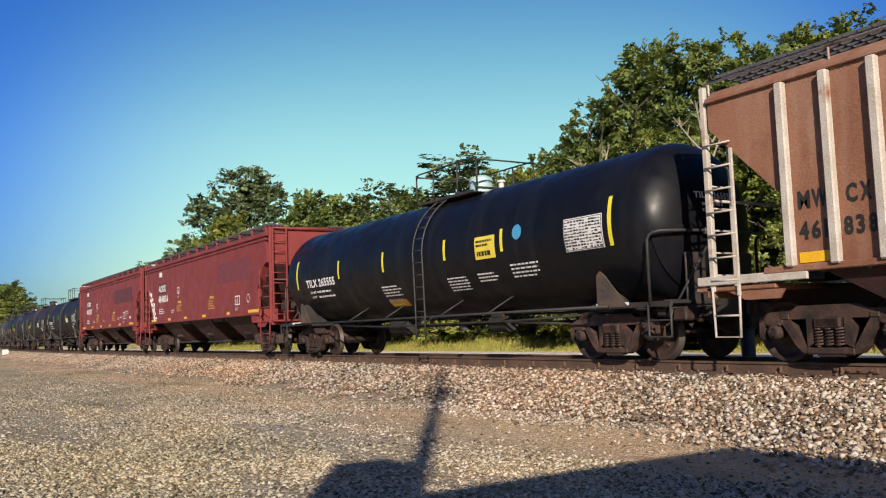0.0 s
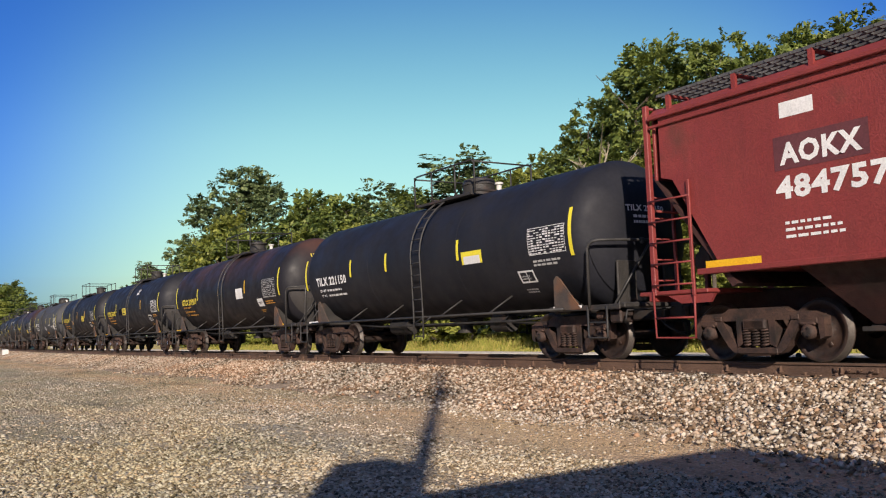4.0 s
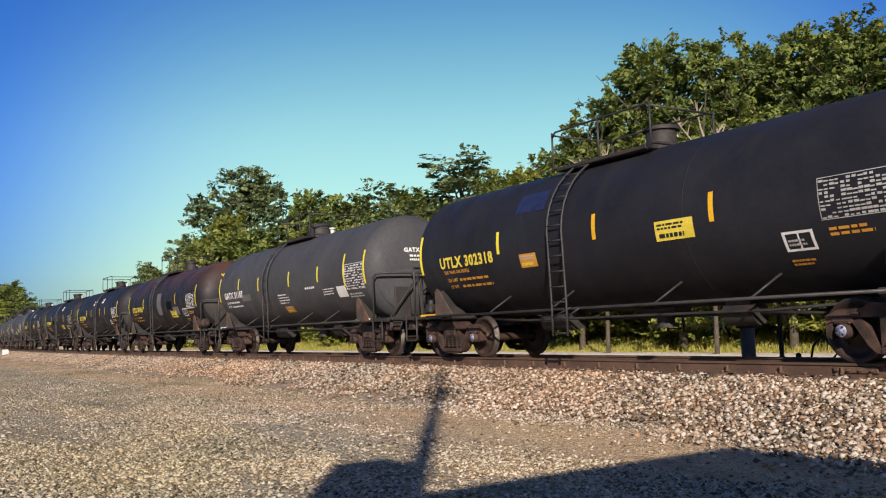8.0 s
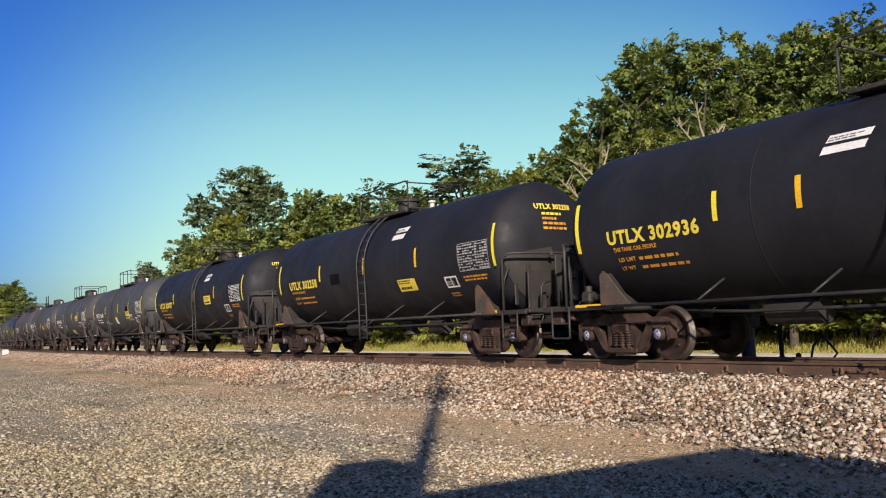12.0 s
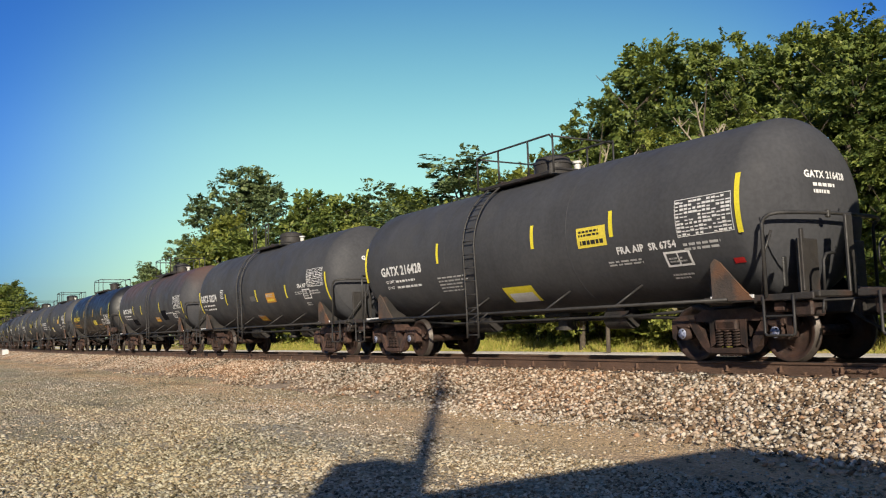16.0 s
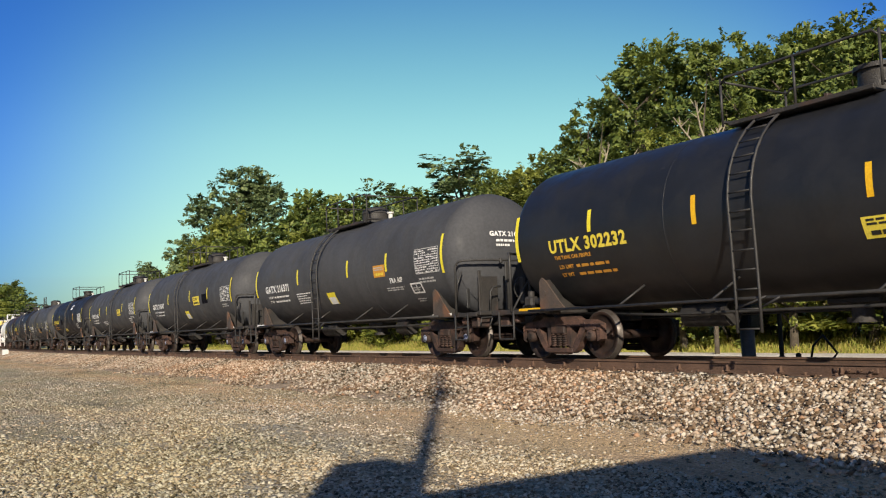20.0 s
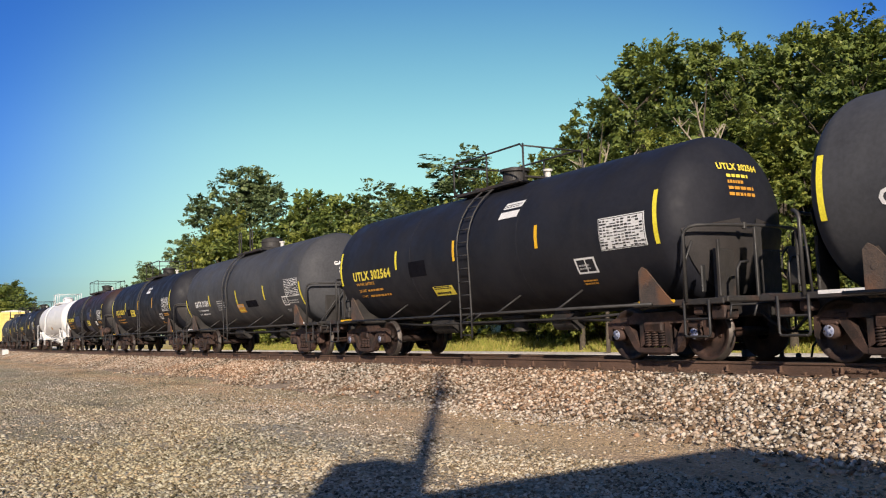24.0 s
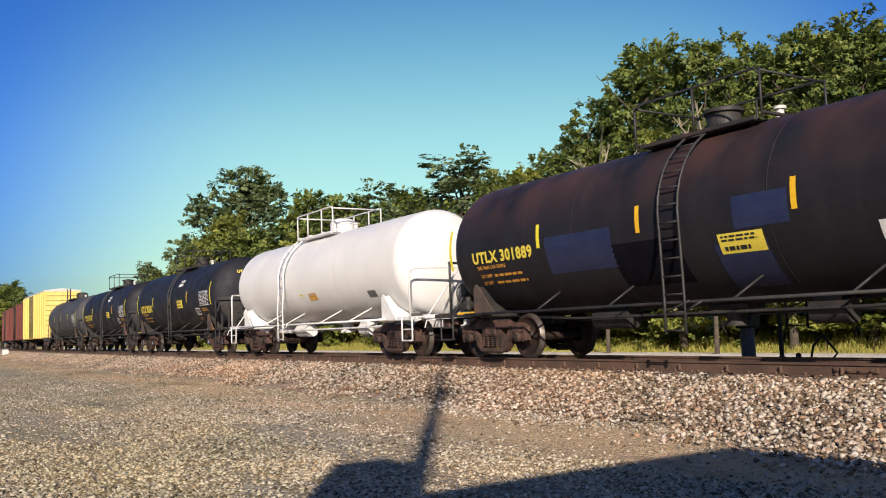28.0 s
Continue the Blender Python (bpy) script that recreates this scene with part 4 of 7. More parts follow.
        part("gate_crank", Shape().box((x + 0.1, -yb - 0.18, 0.80), (0.34, 0.2, 0.14), 0.02).cyl((x - 0.12, -yb - 0.2, 0.80), (x - 0.12, -yb - 0.34, 0.80), 0.07, 10).cyl((x + 0.25, -yb - 0.2, 0.80), (x + 0.25, -yb - 0.34, 0.80), 0.05, 10), TRUCK, car)
    # black blocks added between the chutes stand in for the shade there
    if not ribs:
        for i in (-1, 1):
            part("cross_ridge", Shape().prism([(0.2 + i * 2.31 - 0.78, low - 0.01), (0.2 + i * 2.31 + 0.78, low - 0.01), (0.2 + i * 2.31 + 0.5, low - 0.14), (0.2 + i * 2.31 - 0.5, low - 0.14)], 1, -1.42, 1.42), BLACKIRON, car)
    part("centre_sill", Shape().box((0, 0, 1.0), (2 * half + 0.2, 0.4, 0.36), 0.03), UNDER, car)
    for e in (-1, 1):
        pl = Shape()
        pl.box((e * (half - 0.30), 0, 1.17), (1.5, 2 * hw, 0.07), 0.015)
        pl.box((e * (half + 0.18), 0, 1.12), (0.12, 2 * hw, 0.18), 0.02)
        pl.prism([(e * (half - 1.2), 1.12), (e * (half - 0.2), 1.12), (e * (half - 0.5), 0.98), (e * (half - 1.1), 0.98)], 1, -hw, -hw + 0.05)
        part("end_platform", pl, paint, car)
        if ribs:
            part("platform_edge", Shape().box((e * (half - 0.62), -hw - 0.02, 1.30), (2.0, 0.05, 0.14), 0.012), CHALK, car)
        sl = Shape()
        sl.prism([(e * half, 3.72), (e * (half - 0.05), 3.74), (e * (half - 2.6), 1.38), (e * (half - 2.5), 1.30)] if ribs else [(e * half, 3.1), (e * (half - 0.06), 3.1), (e * (half - 1.6), 1.25), (e * (half - 1.5), 1.2)], 1, -hw + 0.06, hw - 0.06)
        # red cars' sheet gets the chutes' dark brown: its shade is in the colour
        part("end_slope_sheet", sl, paint if ribs else UNDER, car)
        if not ribs:
            # end wall between the corner posts, with a stencilled notice and the brake gear below
            part("end_wall", Shape().box((e * (half - 0.02), 0, 3.66), (0.06, 2 * hw - 0.12, 1.12), 0.01), paint, car)
            ink = Shape()
            for k, w in enumerate((0.22, 0.62, 0.74, 0.70, 0.78)):
                ink.box((e * (half + 0.014), -0.05, 3.84 - 0.10 * k), (0.004, w, 0.055))
            part("end_stencil", ink, INK_W, car)["kind"] = "stuff"
            part("brake_gear", Shape().box((e * (half - 0.05), -0.30, 1.75), (0.22, 0.36, 0.50), 0.04).cyl((e * (half + 0.06), -0.30, 2.30), (e * (half + 0.12), -0.30, 2.30), 0.28, 16).cyl((e * (half - 0.4), -0.9, 1.70), (e * (half - 0.4), -0.2, 1.70), 0.17, 14), FRAME, car)
            part("brake_mast", Shape().box((e * (half + 0.02), -0.30, 1.95), (0.08, 0.10, 1.5), 0.012), paint, car)
        rail_mat = CHALK if ribs else paint
        for sy in (-1, 1):
            cp = Shape().box((e * (half + 0.10), sy * (hw - 0.03), 2.78), (0.10, 0.09, 3.3), 0.012)
            part("corner_post", cp, rail_mat, car)
            lad = new("side_ladder")
            lad.parent = car
            x1 = e * (half - (0.42 if ribs else 0.80))
            part("stringer", Shape().box((x1, sy * (hw + 0.03), 2.05 if not ribs else 2.2), (0.06, 0.04, 1.9 if not ribs else 2.3), 0.008), rail_mat, lad)
            for k in range(5 if not ribs else 7):
                part("rung", Shape().pipe([(x1, sy * (hw + 0.04), 1.30 + 0.36 * k), (e * (half + 0.1), sy * (hw + 0.04), 1.30 + 0.36 * k)], 0.017, 5), rail_mat, lad)
            st = Shape().pipe([(x1, sy * (hw + 0.02), 1.2), (x1 + e * 0.02, sy * (hw + 0.02), 0.42), (e * (half + 0.08), sy * (hw + 0.02), 0.42), (e * (half + 0.1), sy * (hw + 0.02), 1.2)], 0.022, 5)
            st.pipe([(x1, sy * (hw + 0.02), 0.75), (e * (half + 0.09), sy * (hw + 0.02), 0.75)], 0.018, 5)
            part("sill_step", st, rail_mat, car)
        el = new("end_ladder")
        el.parent = car
        for y in (-1.45, -0.95):
            part("stringer", Shape().box((e * (half + 0.14), y, 2.8), (0.05, 0.06, 3.25), 0.008), rail_mat, el)
        for k in range(9):
            part("rung", Shape().pipe([(e * (half + 0.15), -1.45, 1.4 + 0.36 * k), (e * (half + 0.15), -0.95, 1.4 + 0.36 * k)], 0.017, 5), rail_mat, el)
        tr = Shape().pipe([(e * (half + 0.12), -hw, 4.40), (e * (half + 0.12), hw, 4.40)], 0.03, 6)
        tr.pipe([(e * (half + 0.12), -hw, 2.6), (e * (half + 0.12), hw, 2.6)], 0.025, 6)
        part("end_rail", tr, rail_mat, car)
        coupler(car, e, half + 0.6)
        truck(car, e * tc)
    if ribs:
        for i in range(21):
            x = -7.16 + i * 0.716
            part("side_rib", Shape().box((x, -hw - 0.055, (top + low) / 2 - 0.02), (0.14, 0.12, top - low - 0.15), 0.02), CHALK, car)
    cyl = Shape().cyl((-half + 1.0, -0.7, 1.55), (-half + 1.0, -0.1, 1.55), 0.2, 14)
    cyl.box((-half + 1.0, -0.4, 1.32), (0.5, 0.5, 0.16), 0.02)
    part("brake_cylinder", cyl, FRAME, car)
    return car


def box_car(half, paint, roof_mat, door_mat, top):
    """An outside-braced boxcar with sliding doors."""
    car = thing("box_car", "", "box car", "cars of the freight train")
    hw, low = 1.5, 1.05
    part("body", Shape().box((0, 0, (low + top) / 2), (2 * half, 2 * hw, top - low), 0.03), paint, car)
    part("roof", Shape().prism([(-hw - 0.04, top - 0.02), (hw + 0.04, top - 0.02), (hw, top + 0.08), (0, top + 0.26), (-hw, top + 0.08)], 0, -half, half), roof_mat, car)
    for i in range(12):
        x = -half + 0.3 + i * (2 * half - 0.6) / 11
        if abs(x) > 1.7:
            part("side_post", Shape().box((x, -hw - 0.05, (low + top) / 2), (0.12, 0.10, top - low - 0.1), 0.02), paint, car)
    part("sliding_door", Shape().box((0, -hw - 0.09, (low + top) / 2), (3.2, 0.08, top - low - 0.1), 0.02), door_mat, car)
    for x in (-1.2, -0.4, 0.4, 1.2):
        part("door_rod", Shape().pipe([(x, -hw - 0.16, low + 0.1), (x, -hw - 0.16, top - 0.1)], 0.03), FRAME, car)
    for e in (-1, 1):
        for k in range(9):
            part("end_corrugation", Shape().box((e * (half + 0.03), 0, low + 0.35 + 0.42 * k), (0.10, 2 * hw - 0.3, 0.14), 0.04), paint, car)
        for k in range(7):
            part("grab_iron", Shape().pipe([(e * (half - 0.5), -hw - 0.06, 1.2 + 0.4 * k), (e * (half - 0.05), -hw - 0.06, 1.2 + 0.4 * k)], 0.02), paint, car)
        part("end_sill", Shape().box((e * (half + 0.1), 0, 0.98), (0.2, 2 * hw, 0.3), 0.02), FRAME, car)
        coupler(car, e, half + 0.6)
        truck(car, e * (half - 2.0))
    part("centre_sill", Shape().box((0, 0, 0.9), (2 * half + 0.3, 0.45, 0.3), 0.03), FRAME, car)
    return car


# ---- the train ----
SPEED, SCALE = 13.353, 1.05
LATE = {0: -.022, 1: -.045, 2: .027, 3: .016, 6: -.032, 7: .02, 8: .007, 9: -.003, 10: -.005, 11: -.024, 12: -.039, 15: .003, 16: -.004, 17: -.024, 18: .01, 19: .01, 20: -.004, 21: -.018, 24: .013, 25: .007, 26: -.019, 27: -.03, 28: -.017}
TIMES = sorted(LATE)


def run(t):
    """How far the train has come at t seconds; the pace sways a little."""
    return SPEED * (t - 14 + float(np.interp(t, TIMES, [LATE[k] for k in TIMES])))


CARS = []     # (thing, place along the train)


def enrol(car, u, label):
    car["label"] = label
    CARS.append((car, u * SCALE))
    x, y, a = along(u * SCALE + run(0))
    car.matrix_basis = pose(x, y, RAIL, 0, 0, math.degrees(a))
    return car


MASTERS = {}
SIZES = {"union": (UNION, "union"), "general": (GENERAL, "general"), "long": (LONG, "general"), "white": (SHORT, "white")}


def tank(kind, paint, blue=False, ladder=0.35):
    """A tank car of that build: the first is made, the others are copies on the same meshes."""
    key = (kind, blue, ladder)
    size, style = SIZES[kind]
    if key not in MASTERS:
        white = kind == "white"
        MASTERS[key] = car = tank_car(size, WHITE if white else BLACK, WHITEPIPE if white else FRAME, WHITEPIPE if white else PIPE, style, blue, ladder)
        MASTERS[key] = [o for o in (car, *car.children_recursive)]
    else:
        plain = MASTERS[key]
        car = copy_plain(plain)
    if kind != "white":
        for o in car.children:
            if o.name.split(".")[0] in (("tank", "weld_band") if kind == "union" else ("tank", "weld_band", "head_shield")):
                o.material_slots[0].link = "OBJECT"
                o.material_slots[0].material = paint
    return car, Wall(size.r, size.zc)


def copy_plain(kept):
    """A copy of the unlettered car: the lettering that its first owner got since is left out."""
    extra = [o for o in kept[0].children_recursive if o not in kept]
    for o in extra:
        o.parent = None
    car = copy_thing(kept[0], pose(0, 0, 0))
    for o in extra:
        o.parent = kept[0]
    return car


def decal(car, wall, ink, kind, x, z, w, h, seed):
    """One marking on a car's near side, by its kind."""
    main = INK_Y if ink == "Y" else INK_W
    if kind == "S":
        return wall.put(car, "reflector_strip", rects([(0, 0, 0.10, h)]), x, z, AMBER if ink == "Y" and h < 0.6 and x > -2.0 else YELLOW, 0.007)
    if kind == "TB":
        tagged(wall.put(car, "data_table", table_bars(w, h, seed), x, z, INK_W if ink != "Y" or seed % 3 else INK_G, 0.010, "white stencilled data table"), kind="stuff")
        return wall.put(car, "stencil_line", bars(w * 0.8, 0.16, 2, seed), x + 0.05, z - 0.24, INK_O if ink == "Y" else INK_G, 0.008)
    if kind == "TW":
        wall.put(car, "data_sheet", rects([(0, 0, w, h)]), x, z, INK_W, 0.007, "white data sheet")
        return wall.put(car, "sheet_print", table_bars(w * 0.94, h * 0.9, seed), x + w * 0.03, z + h * 0.05, INK_K, 0.011)
    if kind in ("SQ", "SW"):
        wall.put(car, "square_notice", rects([(0, 0, w, h)]) if kind == "SW" else rects([(0, 0, w, 0.04), (0, h - 0.04, w, 0.04), (0, 0.04, 0.05, h - 0.08), (w - 0.05, 0.04, 0.05, h - 0.08), (w * 0.48, 0.04, 0.03, h - 0.08)]), x, z, INK_W, 0.007, "white framed notice")
        wall.put(car, "notice_print", bars(w * 0.66, h * 0.4, 2, seed), x + w * 0.15, z + h * 0.25, INK_K if kind == "SW" else INK_G, 0.011)
        return wall.put(car, "stencil_line", bars(w * 0.8, 0.14, 2, seed + 1), x, z - 0.2, INK_O if ink == "Y" else INK_G, 0.008)
    if kind in ("PL", "OP", "YW"):
        wall.put(car, "placard", rects([(0, 0, w, h)]), x, z, INK_Y if kind == "PL" else INK_O if kind == "OP" else YELLOW, 0.007, {"PL": "yellow placard", "OP": "orange placard", "YW": "white sheet with yellow border"}[kind])
        if kind == "YW":
            return wall.put(car, "placard_sheet", rects([(0, 0, w * 0.8, h * 0.62)]), x + w * 0.1, z, INK_W, 0.011)
        wall.put(car, "placard_print", bars(w * 0.86, h * 0.36, 2, seed), x + w * 0.07, z + h * 0.56, INK_K if kind == "PL" else INK_G, 0.011)
        return wall.put(car, "placard_number", bars(w * 0.8, h * 0.26, 1, seed + 5, 0.8), x + w * 0.10, z + h * 0.14, INK_K if kind == "PL" else INK_Y, 0.011)
    if kind == "WS":
        for k, name in ((0.0, "slanted_sticker"), (0.46, "slanted_sticker")):
            vs, fs = rects([(0, h * k, w * 0.72, h * 0.32)])
            wall.put(car, name, ([(u + v * 0.35, v) for u, v in vs], fs), x, z, INK_W, 0.008, "white slanted sticker")
        vs, fs = bars(w * 0.62, h * 0.20, 2, seed, 0.5)
        wall.put(car, "notice_print", ([(u + (v + h * 0.5) * 0.35 + 0.03, v + h * 0.52) for u, v in vs], fs), x, z, PATCH_G, 0.012)
        return None
    if kind in ("DP", "GP", "BP", "WP"):
        return wall.put(car, "paint_patch", rects([(0, 0, w, h)]), x, z, {"DP": PATCH, "GP": PATCH_G, "BP": NAVY, "WP": INK_W}[kind], 0.0045, {"DP": "dull black repaint patch", "GP": "grey repaint patch", "BP": "dark blue repaint patch", "WP": "white sheet"}[kind])
    if kind in ("LN", "LO", "LY"):
        return wall.put(car, "stencil_line", bars(w, h, max(1, int(h / 0.08)), seed, 0.42), x, z, {"LN": INK_G if h > 0.4 else INK_W, "LO": INK_O, "LY": INK_Y}[kind], 0.008)
    if kind == "FR":
        wall.put(car, "stencil_word", flat_word("FRA AIP", 0.13), x, z, INK_W, 0.008)
        if w > 1.0:
            wall.put(car, "stencil_word", flat_word("SR 6754", 0.13), x + 0.78, z, INK_W, 0.008)
        return wall.put(car, "stencil_line", bars(1.2, 0.12, 2, seed), x - 0.3, z - 0.2, INK_G, 0.008)
    if kind == "FC":
        wall.put(car, "stencil_frame", rects([(0, 0, w, 0.03), (0, h - 0.03, w, 0.03), (0, 0.03, 0.03, h - 0.06), (w - 0.03, 0.03, 0.03, h - 0.06)]), x, z, INK_W, 0.008)
        wall.put(car, "stencil_line", bars(w * 0.66, 0.05, 1, seed, 0.9), x + w * 0.17, z + h * 0.66, INK_W, 0.008)
        return wall.put(car, "stencil_word", flat_word("C", h * 0.38, h * 0.34), x + w * 0.36, z + h * 0.18, INK_W, 0.008)
    if kind == "RT":
        return wall.put(car, "red_tag", rects([(0, 0, w, h)]), x, z, TAGRED, 0.008, "small red tag")
    if kind == "DI":
        ring = [(w / 2 + w / 2 * math.cos(a), w / 2 + w / 2 * math.sin(a)) for a in np.linspace(0, 6.283, 17)[:-1]]
        return wall.put(car, "round_sticker", (ring, [tuple(range(16))]), x, z, SKYBLUE if ink == "W" else INK_W, 0.009, "round sticker")
    if kind == "MK":
        wall.put(car, "reporting_mark", flat_word(CALL[car], h, w), x, z, main, 0.009)
        if ink == "Y":
            wall.put(car, "slogan", flat_word("THE TANK CAR PEOPLE", 0.075, 1.05), x + 0.10, z - 0.14, INK_O, 0.009)
        for i, word in enumerate(("LD LMT", "LT WT")):
            wall.put(car, "weight_word", flat_word(word, 0.075, 0.42 if i == 0 else 0.34), x + 0.16, z - (0.32 if ink == "Y" else 0.19) - 0.15 * i, INK_O if ink == "Y" else INK_W, 0.009)
            wall.put(car, "weight_line", bars(1.25, 0.07, 1, seed + i, 0.85), x + 0.66, z - (0.32 if ink == "Y" else 0.19) - 0.15 * i, INK_O if ink == "Y" else INK_W, 0.009)
        return None


def head_mark(car, size, ink):
    """Reporting mark and small lines on the leading head, level across its dish."""
    def bend(plane, y0, z0):
        pts = []
        for u, v in plane[0]:
            y, z = y0 + u, z0 + v
            r = min(1.0, math.hypot(y, z - size.zc) / size.r) ** (1 / size.dish)
            pts.append((size.half + size.head * math.sqrt(max(0.0, 1 - r * r)) + 0.012, y, z))
        return Shape().add(pts, plane[1])
    main, z0 = (INK_Y, 3.30) if ink == "Y" else (INK_W, 2.88)
    part("head_mark", bend(flat_word(CALL[car], 0.12, 1.02), -0.52, z0), main, car)
    for i in range(4 if ink == "Y" else 2):
        ob = part("head_stencil", bend(bars(0.72 if i != 1 else 0.5, 0.075, 1, 3 + i, 0.75), -0.36, z0 - 0.14 - 0.11 * i), INK_O if ink == "Y" and i else main, car)
        ob["kind"] = "stuff"


CALL = {}
NAVY = surface("dark_blue_repaint", (0.012, 0.019, 0.062), (0.018, 0.027, 0.080), 0.5, bump=0)
TAGRED = surface("red_tag_paint", (0.45, 0.02, 0.02), (0.55, 0.03, 0.03), 0.5, bump=0)
SKYBLUE = surface("light_blue_sticker", (0.06, 0.30, 0.55), (0.08, 0.36, 0.62), 0.5, bump=0)


def side_reservoir(car):
    """The reservoir on a bracket over the leading truck that some cars carry."""
    s = Shape().cyl((5.82, -1.25, 1.30), (6.75, -1.25, 1.30), 0.20, 18)
    s.cyl((5.74, -1.25, 1.30), (5.82, -1.25, 1.30), 0.12, 14, 0.20)
    s.cyl((6.75, -1.25, 1.30), (6.83, -1.25, 1.30), 0.20, 14, 0.12)
    s.box((6.05, -1.25, 1.12), (0.10, 0.3, 0.16), 0.01)
    s.box((6.5, -1.25, 1.12), (0.10, 0.3, 0.16), 0.01)
    part("side_reservoir", s, TRUCK, car)


def tank_with_marks(kind, ladder, u, paint, ink, mark, blue, label, marks):
    car, wall = tank(kind, paint, bool(blue), ladder)
    CALL[car] = mark
    for i, (k, x, z, w, h) in enumerate(marks):
        decal(car, wall, ink, k, x, z, w, h, i + int(abs(u)) + 1)
    if ink != "N":
        head_mark(car, SIZES[kind][0], ink)
    if mark[-4:] in ("1924", "2232", "1889"):
        side_reservoir(car)
    return enrol(car, u, label)


tank_with_marks("union", 0.35, 94.63, RUSTY, "Y", "UTLX 301917", 0, "black tank car with rust-browned crown and yellow lettering", [
    ("S", -6.24, 2.03, 0.1, 0.95), ("S", -3.04, 2.26, 0.1, 0.48), ("S", -0.26, 2.26, 0.1, 0.48), ("S", 2.84, 2.26, 0.1, 0.48), ("S", 6.16, 2.03, 0.1, 0.95), ("MK", -5.32, 2.12, 2.15, 0.25), ("WP", 1.89, 2.09, 0.74, 0.39), ("TB", 4.71, 2.03, 1.18, 0.61), ("SW", 3.99, 1.73, 0.55, 0.3)])
tank_with_marks("union", 0.2, 79.5, BLACK, "Y", "UTLX 302272", 1, "matt black tank car with yellow lettering and yellow placard", [
    ("S", -6.33, 2.03, 0.1, 0.95), ("S", -3.11, 2.26, 0.1, 0.48), ("S", -0.17, 2.26, 0.1, 0.48), ("S", 2.71, 2.26, 0.1, 0.48), ("MK", -5.38, 2.12, 2.15, 0.25), ("DP", -2.34, 2.11, 0.68, 0.33), ("PL", -1.49, 2.09, 0.85, 0.37), ("WS", 1.49, 3.07, 0.64, 0.39), ("S", 6.26, 2.03, 0.1, 0.95), ("TB", 4.93, 2.06, 1.11, 0.55), ("SQ", 4.01, 1.64, 0.63, 0.32)])
tank_with_marks("union", -0.95, 64.55, BLACK, "Y", "UTLX 302318", 1, "matt black tank car with blue repaint patch and yellow lettering", [
    ("S", -6.27, 2.03, 0.1, 0.95), ("S", -3.03, 2.26, 0.1, 0.48), ("S", 0.02, 2.26, 0.1, 0.48), ("S", 2.79, 2.26, 0.1, 0.48), ("MK", -5.36, 2.12, 2.15, 0.25), ("OP", -2.28, 1.91, 0.55, 0.29), ("PL", 1.6, 2.06, 0.85, 0.34), ("TB", 4.77, 2.06, 1.03, 0.57), ("SQ", 4.04, 1.66, 0.52, 0.32), ("BP", -2.47, 3.05, 0.97, 0.49), ("S", 6.15, 2.03, 0.1, 0.95)])
tank_with_marks("general", -1.1, 49.68, GREY, "W", "GATX 31187", 0, "dark grey tank car with white lettering and many stencils", [
    ("S", -6.33, 2.03, 0.1, 0.95), ("S", -4.12, 2.42, 0.1, 0.42), ("S", -2.04, 2.26, 0.1, 0.48), ("S", 0.79, 2.26, 0.1, 0.48), ("S", 3.1, 2.26, 0.1, 0.48), ("S", 4.94, 2.03, 0.1, 0.95), ("S", 6.22, 2.03, 0.1, 0.95), ("MK", -5.69, 2.13, 2.06, 0.24), ("GP", -3.76, 1.97, 0.88, 0.24), ("LN", -0.27, 1.73, 0.96, 0.39), ("OP", -0.08, 1.43, 0.68, 0.26), ("LN", 2.1, 2.09, 0.9, 0.15), ("LN", 3.39, 1.85, 0.81, 0.24), ("WP", 4.36, 1.73, 0.61, 0.35), ("TB", 5.05, 1.94, 1.14, 0.7)])
tank_with_marks("union", -0.95, 34.63, RUSTY, "Y", "UTLX 301924", 0, "rust-stained black tank car with grey patches and yellow lettering", [
    ("S", -6.21, 2.03, 0.1, 0.95), ("S", -3.02, 2.26, 0.1, 0.48), ("S", 2.92, 2.26, 0.1, 0.48), ("S", 6.12, 2.03, 0.1, 0.95), ("MK", -5.32, 2.12, 2.15, 0.25), ("GP", -0.25, 1.85, 0.76, 1.05), ("DP", 1.46, 2.05, 0.84, 0.39), ("PL", 1.95, 1.67, 0.9, 0.33), ("GP", 2.48, 1.77, 0.92, 0.39), ("TB", 4.74, 2.0, 1.19, 0.62), ("SQ", 3.95, 1.68, 0.63, 0.37)])
tank_with_marks("union", 0.35, 19.82, BLACK, "Y", "UTLX 302936", 1, "matt black tank car with slanted white stickers and yellow lettering", [
    ("S", -6.27, 2.03, 0.1, 0.95), ("S", -2.97, 2.26, 0.1, 0.48), ("S", -1.44, 2.26, 0.1, 0.48), ("S", 1.3, 2.26, 0.1, 0.48), ("S", 2.84, 2.26, 0.1, 0.48), ("S", 6.16, 2.03, 0.1, 0.95), ("WS", -1.06, 2.96, 0.95, 0.39), ("WS", 1.46, 3.02, 0.91, 0.36), ("MK", -5.42, 2.12, 2.15, 0.25), ("TB", 4.78, 2.06, 1.16, 0.54), ("SQ", 3.91, 1.68, 0.58, 0.27)])
